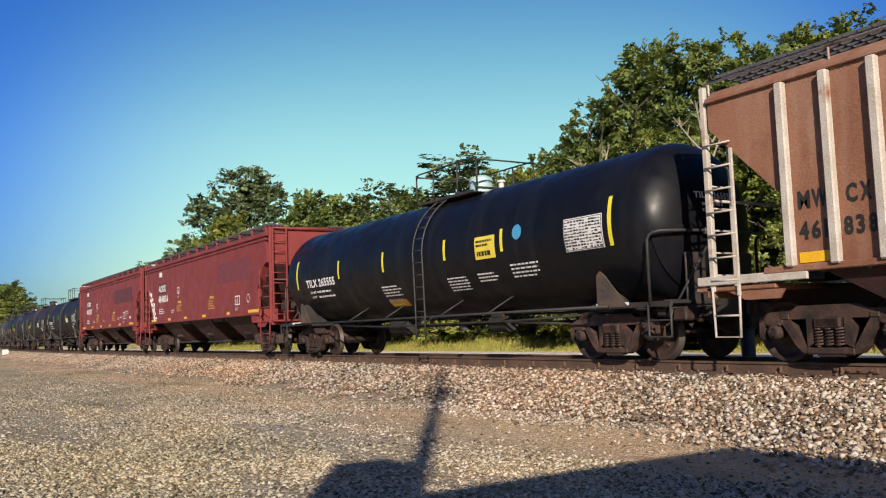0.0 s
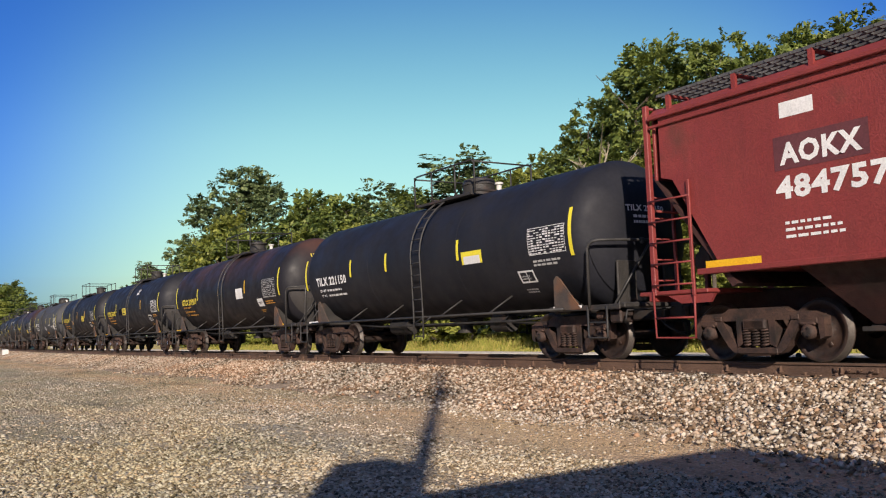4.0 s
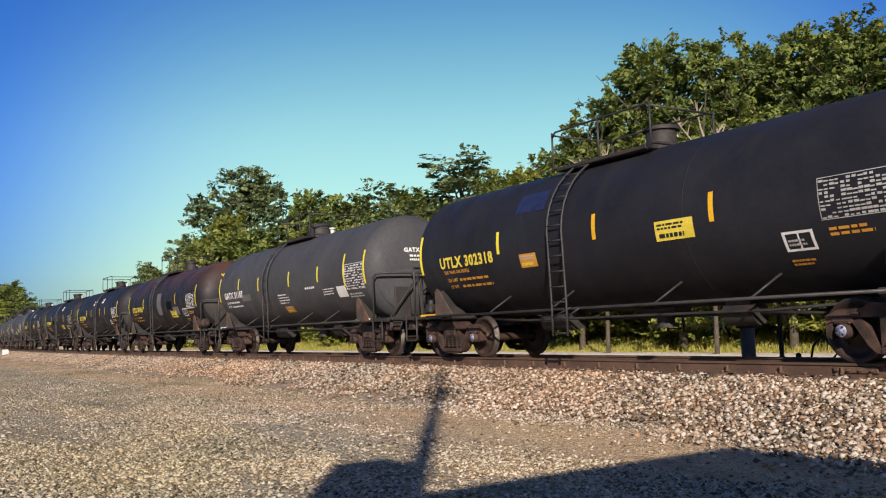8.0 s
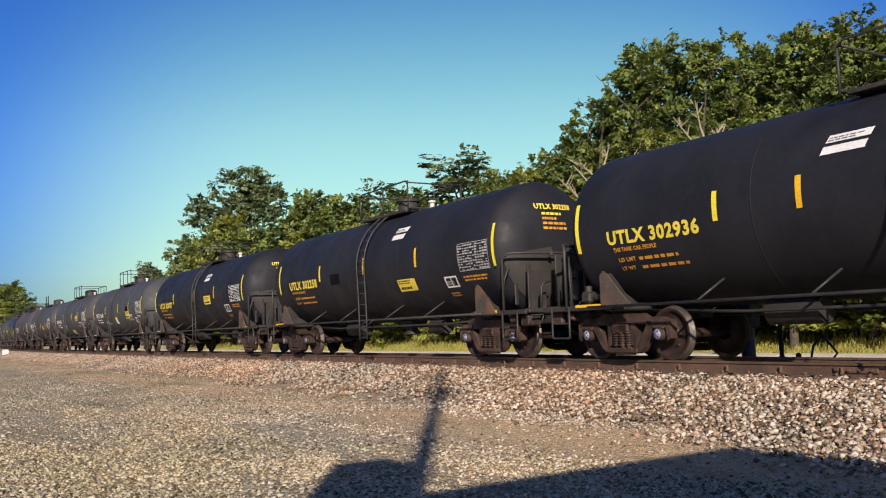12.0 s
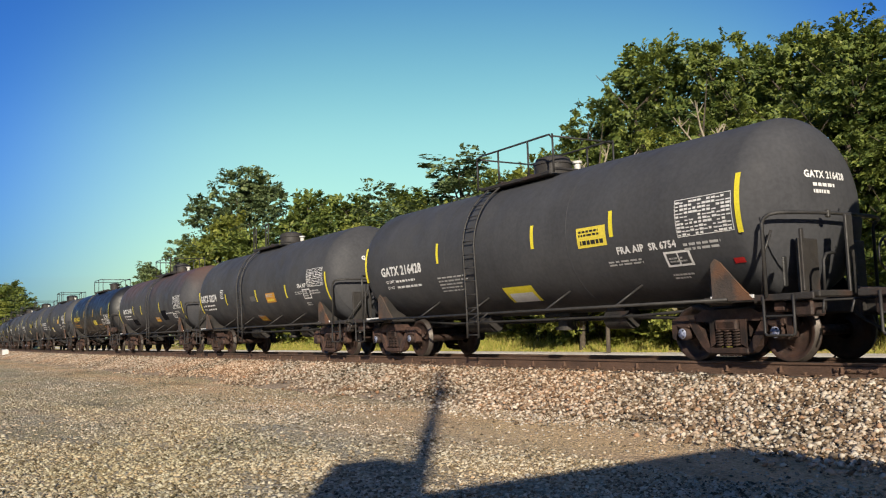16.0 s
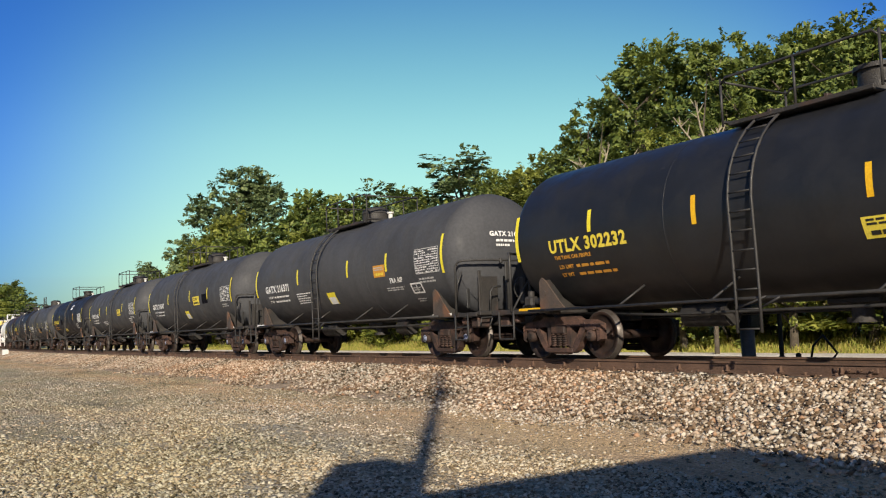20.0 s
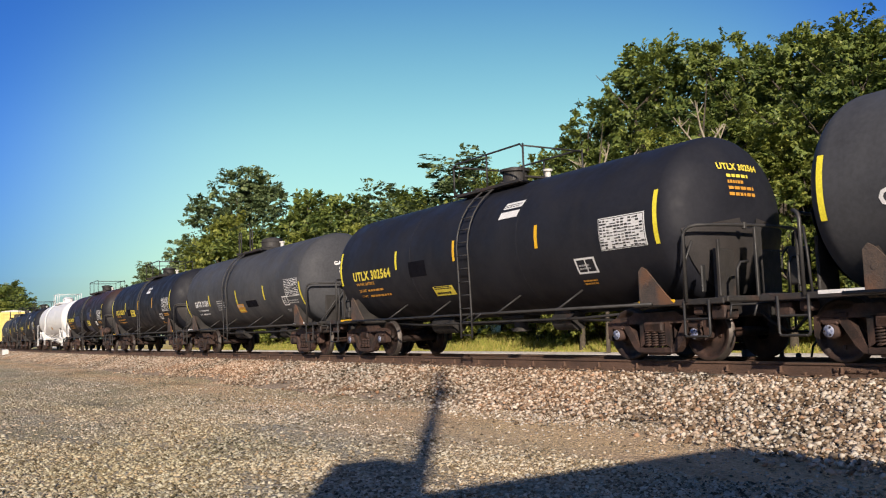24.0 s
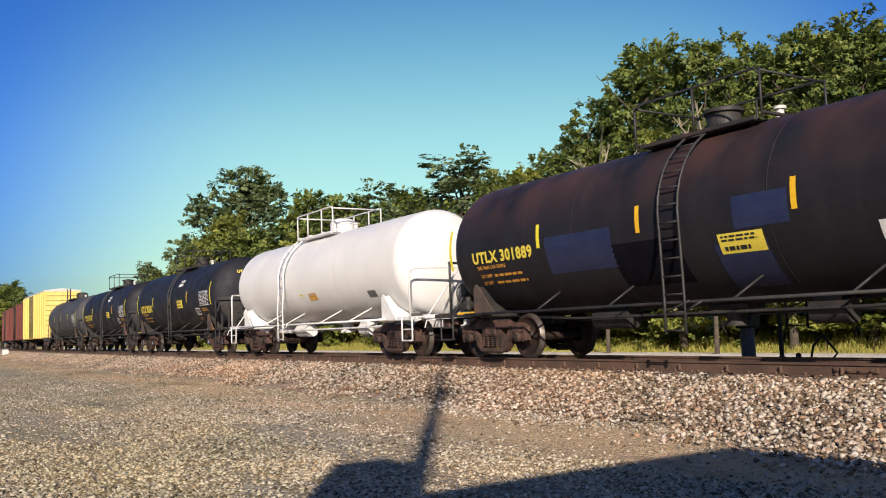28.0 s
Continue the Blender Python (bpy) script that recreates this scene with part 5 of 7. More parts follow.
tank_with_marks("union", 0.35, 5.05, BLACK, "Y", "UTLX 302258", 1, "matt black tank car with yellow placard and yellow lettering", [
    ("S", -5.9, 2.03, 0.1, 0.95), ("S", -2.66, 2.26, 0.1, 0.48), ("S", 0.26, 2.26, 0.1, 0.48), ("S", 3.11, 2.26, 0.1, 0.48), ("S", 6.45, 2.03, 0.1, 0.95), ("MK", -5.0, 2.12, 2.15, 0.25), ("DP", -1.89, 2.11, 0.63, 0.31), ("PL", 2.09, 1.7, 0.89, 0.33), ("WS", 1.78, 3.06, 0.87, 0.45), ("TB", 5.11, 2.02, 1.19, 0.61), ("SQ", 4.33, 1.67, 0.53, 0.29)])
tank_with_marks("union", 0.35, -10.05, BLACK, "Y", "UTLX 303027", 1, "matt black tank car with pale blue bearing caps and yellow lettering", [
    ("S", -6.43, 2.03, 0.1, 0.95), ("S", -3.19, 2.26, 0.1, 0.48), ("MK", -5.51, 2.12, 2.15, 0.25), ("S", -0.05, 2.26, 0.1, 0.48), ("S", 2.8, 2.26, 0.1, 0.48), ("S", 6.15, 2.03, 0.1, 0.95), ("TB", 4.75, 2.05, 1.17, 0.58), ("SQ", 3.9, 1.67, 0.56, 0.31), ("PL", 1.5, 2.05, 0.85, 0.35), ("WS", 1.3, 3.02, 0.9, 0.4)])
tank_with_marks("general", -1.02, -25.02, GREY, "W", "GATX 216348", 1, "dark grey tank car with black patch above a yellow placard", [
    ("S", -6.31, 2.03, 0.1, 0.95), ("S", -2.72, 2.26, 0.1, 0.48), ("S", 0.76, 2.26, 0.1, 0.48), ("S", 3.34, 2.26, 0.1, 0.48), ("S", 6.23, 2.03, 0.1, 0.95), ("MK", -5.36, 2.13, 2.06, 0.24), ("LN", -2.79, 1.68, 1.22, 0.28), ("YW", -0.19, 1.65, 0.55, 0.41), ("DP", 2.64, 2.27, 0.69, 0.28), ("PL", 2.6, 1.88, 0.87, 0.4), ("FR", 3.45, 1.97, 0.61, 0.26), ("TB", 5.08, 2.11, 1.09, 0.6), ("SQ", 4.53, 1.63, 0.54, 0.29)])
tank_with_marks("general", -1.02, -39.85, GREY, "W", "GATX 216428", 1, "dark grey tank car with a red tag and white lettering", [
    ("S", -6.28, 2.03, 0.1, 0.95), ("S", -2.58, 2.26, 0.1, 0.48), ("S", 1.1, 2.26, 0.1, 0.48), ("S", 3.42, 2.26, 0.1, 0.48), ("S", 6.25, 2.03, 0.1, 0.95), ("MK", -5.38, 2.13, 2.06, 0.24), ("LN", -2.69, 1.59, 1.28, 0.44), ("PL", 2.53, 2.13, 0.8, 0.38), ("YW", -0.35, 1.23, 1.03, 0.46), ("FR", 3.53, 1.94, 1.29, 0.14), ("TB", 5.04, 2.1, 1.14, 0.59), ("SQ", 4.6, 1.62, 0.58, 0.29), ("RT", 5.98, 1.58, 0.21, 0.1)])
tank_with_marks("general", -1.15, -54.4, GREY, "W", "GATX 32274", 0, "dark grey tank car with orange placards and white lettering", [
    ("S", -6.36, 1.7, 0.1, 0.9), ("S", -3.06, 1.91, 0.1, 0.44), ("S", 0.24, 1.89, 0.1, 0.45), ("S", 3.05, 1.9, 0.1, 0.45), ("S", 6.27, 1.69, 0.1, 0.89), ("MK", -6.15, 2.13, 2.02, 0.27), ("FC", -3.62, 2.18, 0.34, 0.34), ("GP", -0.37, 1.93, 0.53, 0.19), ("OP", 1.22, 1.82, 0.83, 0.34), ("OP", -0.51, 1.22, 0.69, 0.29), ("FR", 4.15, 2.17, 0.6, 0.11), ("SQ", 4.46, 1.8, 0.59, 0.33), ("TB", 4.95, 2.17, 1.18, 0.52)])
tank_with_marks("general", 0.55, -69.2, GREYRUST, "W", "GATX 204682", 0, "grey tank car with rusty crown and dark repaint patches", [
    ("S", -6.36, 1.6, 0.1, 0.86), ("S", -3.0, 2.01, 0.1, 0.47), ("S", -1.28, 1.98, 0.1, 0.47), ("S", 2.37, 1.98, 0.1, 0.46), ("S", 6.28, 1.57, 0.1, 0.84), ("MK", -5.32, 2.13, 2.06, 0.24), ("DP", -3.61, 1.46, 0.99, 0.38), ("DP", 2.57, 1.59, 0.91, 0.51), ("OP", 1.2, 1.54, 0.75, 0.26), ("LN", 3.45, 1.87, 1.66, 0.11), ("TB", 4.96, 2.07, 1.14, 0.56), ("SQ", 4.54, 1.64, 0.52, 0.25)])
tank_with_marks("union", -0.55, -84.07, SHEEN, "Y", "UTLX 302232", 0, "glossy freshly painted black tank car with yellow lettering", [
    ("S", -6.38, 2.03, 0.1, 0.95), ("S", -4.14, 2.42, 0.1, 0.42), ("S", -1.61, 2.26, 0.1, 0.48), ("S", 1.44, 2.26, 0.1, 0.48), ("S", 4.08, 2.26, 0.1, 0.48), ("S", 6.28, 2.03, 0.1, 0.95), ("MK", -5.3, 2.12, 2.15, 0.25), ("PL", 1.28, 1.72, 0.98, 0.32), ("SQ", 3.96, 1.71, 0.58, 0.34), ("TB", 4.85, 1.73, 1.27, 0.56), ("LO", 2.82, 1.7, 0.87, 0.13)])
tank_with_marks("general", -1.02, -98.85, GREY, "W", "GATX 216371", 1, "dark grey tank car with cream placard and white lettering", [
    ("S", -6.32, 2.03, 0.1, 0.95), ("S", -2.58, 2.26, 0.1, 0.48), ("S", 1.05, 2.26, 0.1, 0.48), ("S", 3.38, 2.26, 0.1, 0.48), ("MK", -5.37, 2.13, 2.06, 0.24), ("LN", -2.79, 1.67, 1.1, 0.4), ("YW", -0.55, 1.56, 0.55, 0.39), ("OP", 2.7, 2.14, 0.64, 0.32), ("FR", 3.52, 1.95, 0.43, 0.11), ("S", 6.15, 2.03, 0.1, 0.95), ("TB", 4.95, 2.1, 1.1, 0.58), ("SQ", 4.48, 1.62, 0.55, 0.3)])
tank_with_marks("general", -1.02, -113.55, GREY, "W", "GATX 216347", 1, "dark grey tank car with yellow placard beside black patch", [
    ("S", -6.35, 2.03, 0.1, 0.95), ("S", -2.71, 2.26, 0.1, 0.48), ("S", 0.76, 2.26, 0.1, 0.48), ("S", 3.29, 2.26, 0.1, 0.48), ("S", 6.24, 2.03, 0.1, 0.95), ("MK", -5.49, 2.13, 2.06, 0.24), ("PL", 1.31, 2.08, 0.9, 0.37), ("DP", 2.59, 2.1, 0.77, 0.4), ("YW", -0.29, 1.55, 0.61, 0.38), ("TB", 5.08, 2.11, 1.05, 0.54)])
tank_with_marks("general", 0.55, -128.5, GREY, "W", "GATX 216405", 1, "dark grey tank car with white lettering and fine stencils", [
    ("S", -6.29, 2.03, 0.1, 0.95), ("S", -3.06, 2.26, 0.1, 0.48), ("S", -1.0, 2.26, 0.1, 0.48), ("MK", -5.39, 2.13, 2.06, 0.24), ("LN", -2.33, 1.65, 1.31, 0.28), ("S", 6.15, 2.03, 0.1, 0.95), ("TB", 4.95, 2.1, 1.1, 0.58), ("SQ", 4.48, 1.62, 0.55, 0.3), ("S", 3.2, 2.26, 0.1, 0.48), ("PL", 1.9, 2.1, 0.85, 0.36)])
tank_with_marks("union", 0.35, -143.35, BLACK, "Y", "UTLX 302564", 1, "matt black tank car with white data sheet and yellow lettering", [
    ("S", -6.23, 2.03, 0.1, 0.95), ("S", -2.99, 2.26, 0.1, 0.48), ("S", -0.24, 2.26, 0.1, 0.48), ("S", 2.85, 2.26, 0.1, 0.48), ("S", 6.14, 2.03, 0.1, 0.95), ("MK", -5.43, 2.12, 2.15, 0.25), ("DP", -2.31, 2.02, 0.81, 0.39), ("PL", -1.46, 1.51, 0.89, 0.27), ("WS", 1.51, 3.01, 0.92, 0.5), ("TW", 4.77, 2.03, 1.18, 0.6), ("SQ", 3.94, 1.66, 0.57, 0.33)])
tank_with_marks("general", -0.9, -158.2, GREY, "W", "GATX 31189", 0, "dark grey tank car with orange placard and white lettering", [
    ("S", -6.45, 1.61, 0.1, 0.77), ("S", -3.26, 1.95, 0.1, 0.44), ("S", 0.05, 1.9, 0.1, 0.53), ("S", 2.95, 1.94, 0.1, 0.5), ("S", 6.18, 1.58, 0.1, 0.85), ("MK", -5.18, 1.97, 1.80, 0.24), ("LN", -2.3, 1.75, 1.0, 0.45), ("OP", -0.03, 1.58, 0.71, 0.36), ("DP", 1.03, 1.74, 1.13, 0.26), ("TB", 5.0, 1.96, 1.1, 0.55), ("SQ", 4.56, 1.67, 0.45, 0.34)])
tank_with_marks("union", 0.5, -172.9, BLACK, "Y", "UTLX 302175", 0, "matt black tank car with slanted white sticker and yellow placard", [
    ("S", -6.23, 2.03, 0.1, 0.95), ("S", -2.96, 2.26, 0.1, 0.48), ("S", -0.02, 2.26, 0.1, 0.48), ("S", 2.87, 2.26, 0.1, 0.48), ("S", 6.13, 2.03, 0.1, 0.95), ("MK", -5.29, 2.12, 2.15, 0.25), ("PL", -1.7, 1.94, 0.93, 0.35), ("DP", -2.5, 1.99, 0.76, 0.36), ("WS", 1.49, 3.01, 1.0, 0.42), ("TB", 4.8, 2.04, 1.18, 0.59), ("SQ", 3.96, 1.66, 0.54, 0.29)])
tank_with_marks("union", 0.35, -187.9, RUSTY, "Y", "UTLX 301889", 0, "rust-crowned black tank car with dark blue repaint patches", [
    ("S", -6.58, 2.03, 0.1, 0.95), ("S", -3.32, 2.26, 0.1, 0.48), ("S", -0.52, 2.26, 0.1, 0.48), ("S", 2.64, 2.26, 0.1, 0.48), ("MK", -5.64, 2.12, 2.15, 0.25), ("BP", -3.07, 1.72, 1.9, 0.76), ("BP", 1.57, 2.09, 1.01, 0.51), ("PL", 1.21, 1.73, 0.86, 0.34), ("S", 6.15, 2.03, 0.1, 0.95), ("TB", 4.75, 2.05, 1.17, 0.55), ("SW", 3.9, 1.7, 0.5, 0.28), ("DP", -1.2, 1.35, 1.6, 0.9), ("BP", 1.1, 1.2, 1.0, 0.9)])
tank_with_marks("general", 0.55, 108.95, BLACK, "W", "TILX 221150", 0, "black tank car with white lettering and yellow strips", [
    ("S", -6.47, 2.03, 0.1, 0.95), ("S", -3.33, 2.26, 0.1, 0.48), ("S", -1.23, 2.26, 0.1, 0.48), ("S", 2.25, 2.26, 0.1, 0.48), ("S", 6.23, 2.03, 0.1, 0.95), ("MK", -5.66, 2.13, 2.06, 0.24), ("YW", 2.46, 2.14, 0.81, 0.29), ("TB", 4.97, 2.15, 1.14, 0.52), ("SQ", 4.4, 1.6, 0.53, 0.29)])
tank_with_marks("long", 0.7, 160.05, GLOSS, "W", "TILX 265555", 0, "long glossy black tank car with white lettering", [
    ("S", -7.16, 2.1, 0.1, 0.92), ("S", -4.09, 2.26, 0.1, 0.53), ("S", -1.36, 2.26, 0.1, 0.53), ("S", 1.72, 2.31, 0.1, 0.49), ("S", 4.02, 2.31, 0.1, 0.49), ("S", 7.38, 2.11, 0.1, 0.92), ("MK", -6.42, 2.13, 2.06, 0.24), ("OP", -1.69, 1.34, 0.95, 0.26), ("LN", -1.65, 1.62, 1.06, 0.36), ("PL", 3.06, 2.21, 0.77, 0.5), ("DI", 4.47, 2.51, 0.32, 0.19), ("LN", 1.66, 1.59, 0.99, 0.4), ("LN", 2.95, 1.73, 0.78, 0.25), ("LN", 4.24, 1.74, 1.02, 0.36), ("TW", 6.14, 2.1, 1.1, 0.64)])
tank_with_marks("white", -1.55, -202.65, WHITE, "N", "", 0, "white tank car with rust spots and white pipe rails", [
    ("OP", 0.21, 1.74, 0.58, 0.25), ("YW", -0.48, 1.85, 0.31, 0.12), ("GP", 4.18, 1.65, 0.48, 0.22)])
FAR_MARKS = [("S", -6.25, 2.03, 0.1, 0.95), ("S", -3.05, 2.26, 0.1, 0.48), ("S", -0.05, 2.26, 0.1, 0.48), ("S", 2.8, 2.26, 0.1, 0.48), ("S", 6.15, 2.03, 0.1, 0.95), ("MK", -5.4, 2.04, 2.15, 0.35), ("TB", 4.75, 2.05, 1.17, 0.58), ("SQ", 3.9, 1.67, 0.56, 0.31), ("WS", 1.3, 3.02, 0.9, 0.4), ("PL", 1.3, 2.05, 0.85, 0.35)]
for u, mark in ((-217.5, "UTLX 302441"), (-232.3, "UTLX 301760")):
    tank_with_marks("union", 0.35, u, BLACK, "Y", mark, 1, "matt black tank car with yellow lettering and white stickers", FAR_MARKS)
tank_with_marks("general", -1.15, -247.0, GREY, "W", "GATX 31052", 0, "dark grey tank car behind the boxcars", [m for m in FAR_MARKS if m[0] in ("S", "TB")])


def mark_hopper(car, numbers, patch, marks):
    side = Wall(y=-1.56)
    side.put(car, "repaint_patch", rects([(0, 0, patch[1], 0.78)], 9), patch[0], 2.78, REDDARK if patch[2] else FADED, 0.006, "faded purple repaint patch")
    side.put(car, "mark_patch", rects([(0, 0, 1.5, 0.5)], 9), -6.15, 2.84, REDDARK, 0.004)
    side.put(car, "reporting_mark", flat_word("AOKX", 0.31, 1.30), -6.05, 2.93, INK_W, 0.010)
    side.put(car, "car_number", flat_word(numbers, 0.32, 1.78), -6.15, 2.43, INK_W, 0.008)
    for i, (k, x, z, w, h) in enumerate(marks):
        if k == "Y":
            side.put(car, "sill_reflector", rects([(0, 0, w, 0.13)], 9), x, 1.50, AMBER, 0.012)
        elif k == "LY":
            side.put(car, "warning_word", flat_word("WARNING", 0.10, 0.55), x + w * 0.2, z + h - 0.08, INK_Y, 0.008)
            side.put(car, "warning_text", bars(w, h - 0.12, 4, i), x, z, INK_O, 0.008)
        elif k == "DI":
            ring = [(0.16 + q * math.cos(a), 0.16 + q * math.sin(a)) for a in np.linspace(0, 6.283, 21)[:-1] for q in (0.135, 0.16)]
            side.put(car, "round_sticker", (ring, [(2 * j, 2 * j + 1, (2 * j + 3) % 40, (2 * j + 2) % 40) for j in range(20)]), x, z, INK_W, 0.008, "white ring sticker")
        else:
            decal(car, side, "N", k, x, z, w, h, i)


FADED = surface("faint_purple_repaint", (0.150, 0.036, 0.048), (0.185, 0.044, 0.055), 0.7, bump=0)
red = hopper_car(8.6, RED)
red2 = copy_thing(red, pose(0, 0, 0))
mark_hopper(red, "484836", (2.95, 3.9, 0), [("WP", -5.94, 3.65, 0.5, 0.23), ("SQ", -2.82, 2.7, 0.36, 0.3), ("LY", -2.92, 1.9, 0.89, 0.45), ("LY", 1.79, 1.83, 0.86, 0.5), ("LN", -6.03, 1.89, 0.98, 0.27), ("LN", -3.82, 1.88, 0.53, 0.17), ("Y", -7.47, 1.5, 1.0, 0.22), ("Y", -4.42, 1.54, 0.52, 0.15), ("Y", -1.76, 1.54, 0.47, 0.13), ("Y", 0.94, 1.54, 0.49, 0.14), ("SQ", 5.08, 1.86, 0.54, 0.35), ("DI", 6.37, 1.9, 0.36, 0.22), ("Y", 4.11, 1.51, 0.37, 0.15), ("Y", 6.51, 1.51, 1.1, 0.13)])
scrawl = Shape()
rs_ = random.Random(8)
for i in range(38):
    x, z = -7.78 + rs_.uniform(-0.05, 0.30) + i * 0.021, 2.95 - i * 0.034 + rs_.uniform(-0.10, 0.10)
    pts = [(x, -1.572, z)]
    for k in range(4):
        pts.append((pts[-1][0] + rs_.uniform(-0.06, 0.12), -1.572, pts[-1][2] + rs_.uniform(-0.14, 0.12)))
    scrawl.pipe(pts, 0.015, 4)
part("chalk_scrawl", scrawl, INK_W, red, "white paint scrawl")["kind"] = "stuff"
enrol(red, 142.8, "red covered hopper car with chalk scrawl on its corner")
mark_hopper(red2, "484757", (2.35, 4.4, 1), [("WP", -6.01, 3.61, 0.56, 0.23), ("SQ", -2.92, 2.69, 0.41, 0.33), ("LY", -3.0, 1.84, 0.91, 0.47), ("LY", 1.72, 1.83, 0.88, 0.49), ("LN", -6.03, 1.84, 0.96, 0.3), ("LN", -3.81, 1.84, 0.41, 0.17), ("LN", -0.83, 1.85, 0.28, 0.15), ("LN", 3.08, 1.86, 0.51, 0.18), ("LN", 3.81, 1.95, 0.57, 0.13), ("SQ", 4.54, 1.86, 0.56, 0.38), ("DI", 5.09, 1.86, 0.27, 0.26), ("WP", 6.12, 1.85, 0.31, 0.13), ("LN", 5.11, 2.14, 0.73, 0.21), ("Y", -7.54, 1.45, 1.06, 0.2), ("Y", -4.45, 1.5, 0.57, 0.16), ("Y", -1.8, 1.52, 0.56, 0.14), ("Y", 0.83, 1.52, 0.51, 0.17), ("Y", 3.5, 1.52, 0.52, 0.15), ("Y", 6.04, 1.52, 0.52, 0.15), ("Y", 6.58, 1.5, 0.5, 0.14)])
enrol(red2, 125.27, "red covered hopper car with dark purple repaint patch")
brown = hopper_car(8.55, BROWN, True)
bs = Wall(y=-1.56)
for word, x, z, w, h in (("M", -7.02, 2.24, 0.20, 0.25), ("W", -6.79, 2.24, 0.24, 0.25), ("C", -6.27, 2.24, 0.17, 0.25), ("X", -6.06, 2.24, 0.17, 0.25), ("4", -7.03, 1.80, 0.16, 0.25), ("6", -6.83, 1.80, 0.15, 0.25), ("1", -6.63, 1.80, 0.08, 0.25), ("8", -6.33, 1.80, 0.14, 0.25), ("3", -6.15, 1.80, 0.13, 0.25), ("8", -5.97, 1.80, 0.13, 0.25)):
    bs.put(brown, "car_letter", flat_word(word, h, w), x, z, INK_K, 0.008)
bs.put(brown, "owner_emblem", rects([(0, 0.1, 0.5, 0.5)], 9), -5.62, 1.66, CREAM, 0.008, "pale yellow emblem plate")
bs.put(brown, "yellow_plate", rects([(0, 0, 0.48, 0.15)], 9), -7.05, 1.46, AMBER, 0.012)
enrol(brown, 177.58, "rusty brown covered hopper car with chalky white ribs")
ybox = box_car(7.6, YBOX, GALV, YBOX, 5.1)
enrol(ybox, -263.0, "yellow boxcar with pale metal roof")
bbox = box_car(7.6, BBOX, BBOX, BBOX, 4.8)
bbox2 = copy_thing(bbox, pose(0, 0, 0))
enrol(bbox, -278.8, "reddish brown boxcar behind yellow boxcar")
enrol(bbox2, -294.6, "reddish brown boxcar at the train's tail")


# ---- ground and track ----
def off_track(x, y):
    """How far a place lies beyond the track's centre line."""
    return y - (YC if x > BEND else YC + (x - BEND) ** 2 / (2 * RADIUS))


def swept(name, prof, s0, s1, step, mat, label, at_y=0.0, kind="structure"):
    """A profile of (across, height) carried along the track."""
    n = int((s1 - s0) / step) + 1
    vs = []
    for s in np.linspace(s0, s1, n):
        x, y, a = along(float(s))
        for d, h in prof:
            vs.append((x - math.sin(a) * (d + at_y), y + math.cos(a) * (d + at_y), h))
    m = len(prof)
    fs = [(i * m + k, (i + 1) * m + k, (i + 1) * m + k + 1, i * m + k + 1) for i in range(n - 1) for k in range(m - 1)]
    return tagged(part(name, Shape().add(vs, fs), mat), label, name.replace("_", " "), "", kind)


def ground_height(x, y):
    d = off_track(x, y)
    t = min(1, max(0, (d + 2.0) / 4.0))
    base = 0.34 * t * t * (3 - 2 * t)
    if d > 10:
        base += min(2.5, (d - 10) * 0.06)
    return base + 0.025 * noise.noise((x * 0.5, y * 0.5, 0)) + 0.05 * noise.noise((x * 0.11, y * 0.11, 3.0))


def ground_sheet():
    xs = np.concatenate([-np.geomspace(2500, 62, 22), np.arange(-60, 30, 0.5), np.geomspace(30, 1500, 18)])
    ys = np.concatenate([-np.geomspace(1500, 22, 16), np.arange(-20, 32, 0.5), np.geomspace(32, 2500, 22)])
    vs = [(float(x), float(y), ground_height(float(x), float(y))) for y in ys for x in xs]
    n = len(xs)
    fs = [(j * n + i, j * n + i + 1, (j + 1) * n + i + 1, (j + 1) * n + i) for j in range(len(ys) - 1) for i in range(n - 1)]
    me = Shape().add(vs, fs, True).mesh("ground", [GRAVEL, MEADOW])
    for p in me.polygons:
        c = p.center
        if off_track(c.x, c.y) > 3.0 or c.x < -190 or c.y < -40:
            p.material_index = 1
    return tagged(part("ground", me, None), "gravel yard and grassy verge beside the railway line", "ground", "", "structure")


ground_sheet()
swept("ballast_bed", [(-3.8, -0.03), (-2.4, 0.26), (-1.55, 0.505), (1.55, 0.505), (2.5, 0.36), (3.2, 0.22)], -420, 60, 2.0, BED, "sloping bed of crushed stone ballast under the rails")
swept("service_road", [(7.6, 0.30), (7.9, 0.41), (8.6, 0.43), (9.3, 0.41), (9.6, 0.30)], -420, 60, 3.0, ROADDUST, "pale dirt service road behind the track")
RAILP = [(-0.07, -0.19), (-0.07, -0.175), (-0.012, -0.155), (-0.012, -0.045), (-0.037, -0.035), (-0.037, -0.002), (-0.03, 0.0), (0.03, 0.0), (0.037, -0.002), (0.037, -0.035), (0.012, -0.045), (0.012, -0.155), (0.07, -0.175), (0.07, -0.19)]
for side in (-1, 1):
    swept("rail", [(d, RAIL + h) for d, h in RAILP], -420, 60, 1.0, STEELRAIL, "rusty brown steel rail on wooden ties", side * 0.755)
    swept("rail_head", [(d, RAIL + h) for d, h in [(-0.031, 0.001), (0.031, 0.001)]], -420, 60, 1.0, RAILTOP, "polished running surface of the rail", side * 0.755)

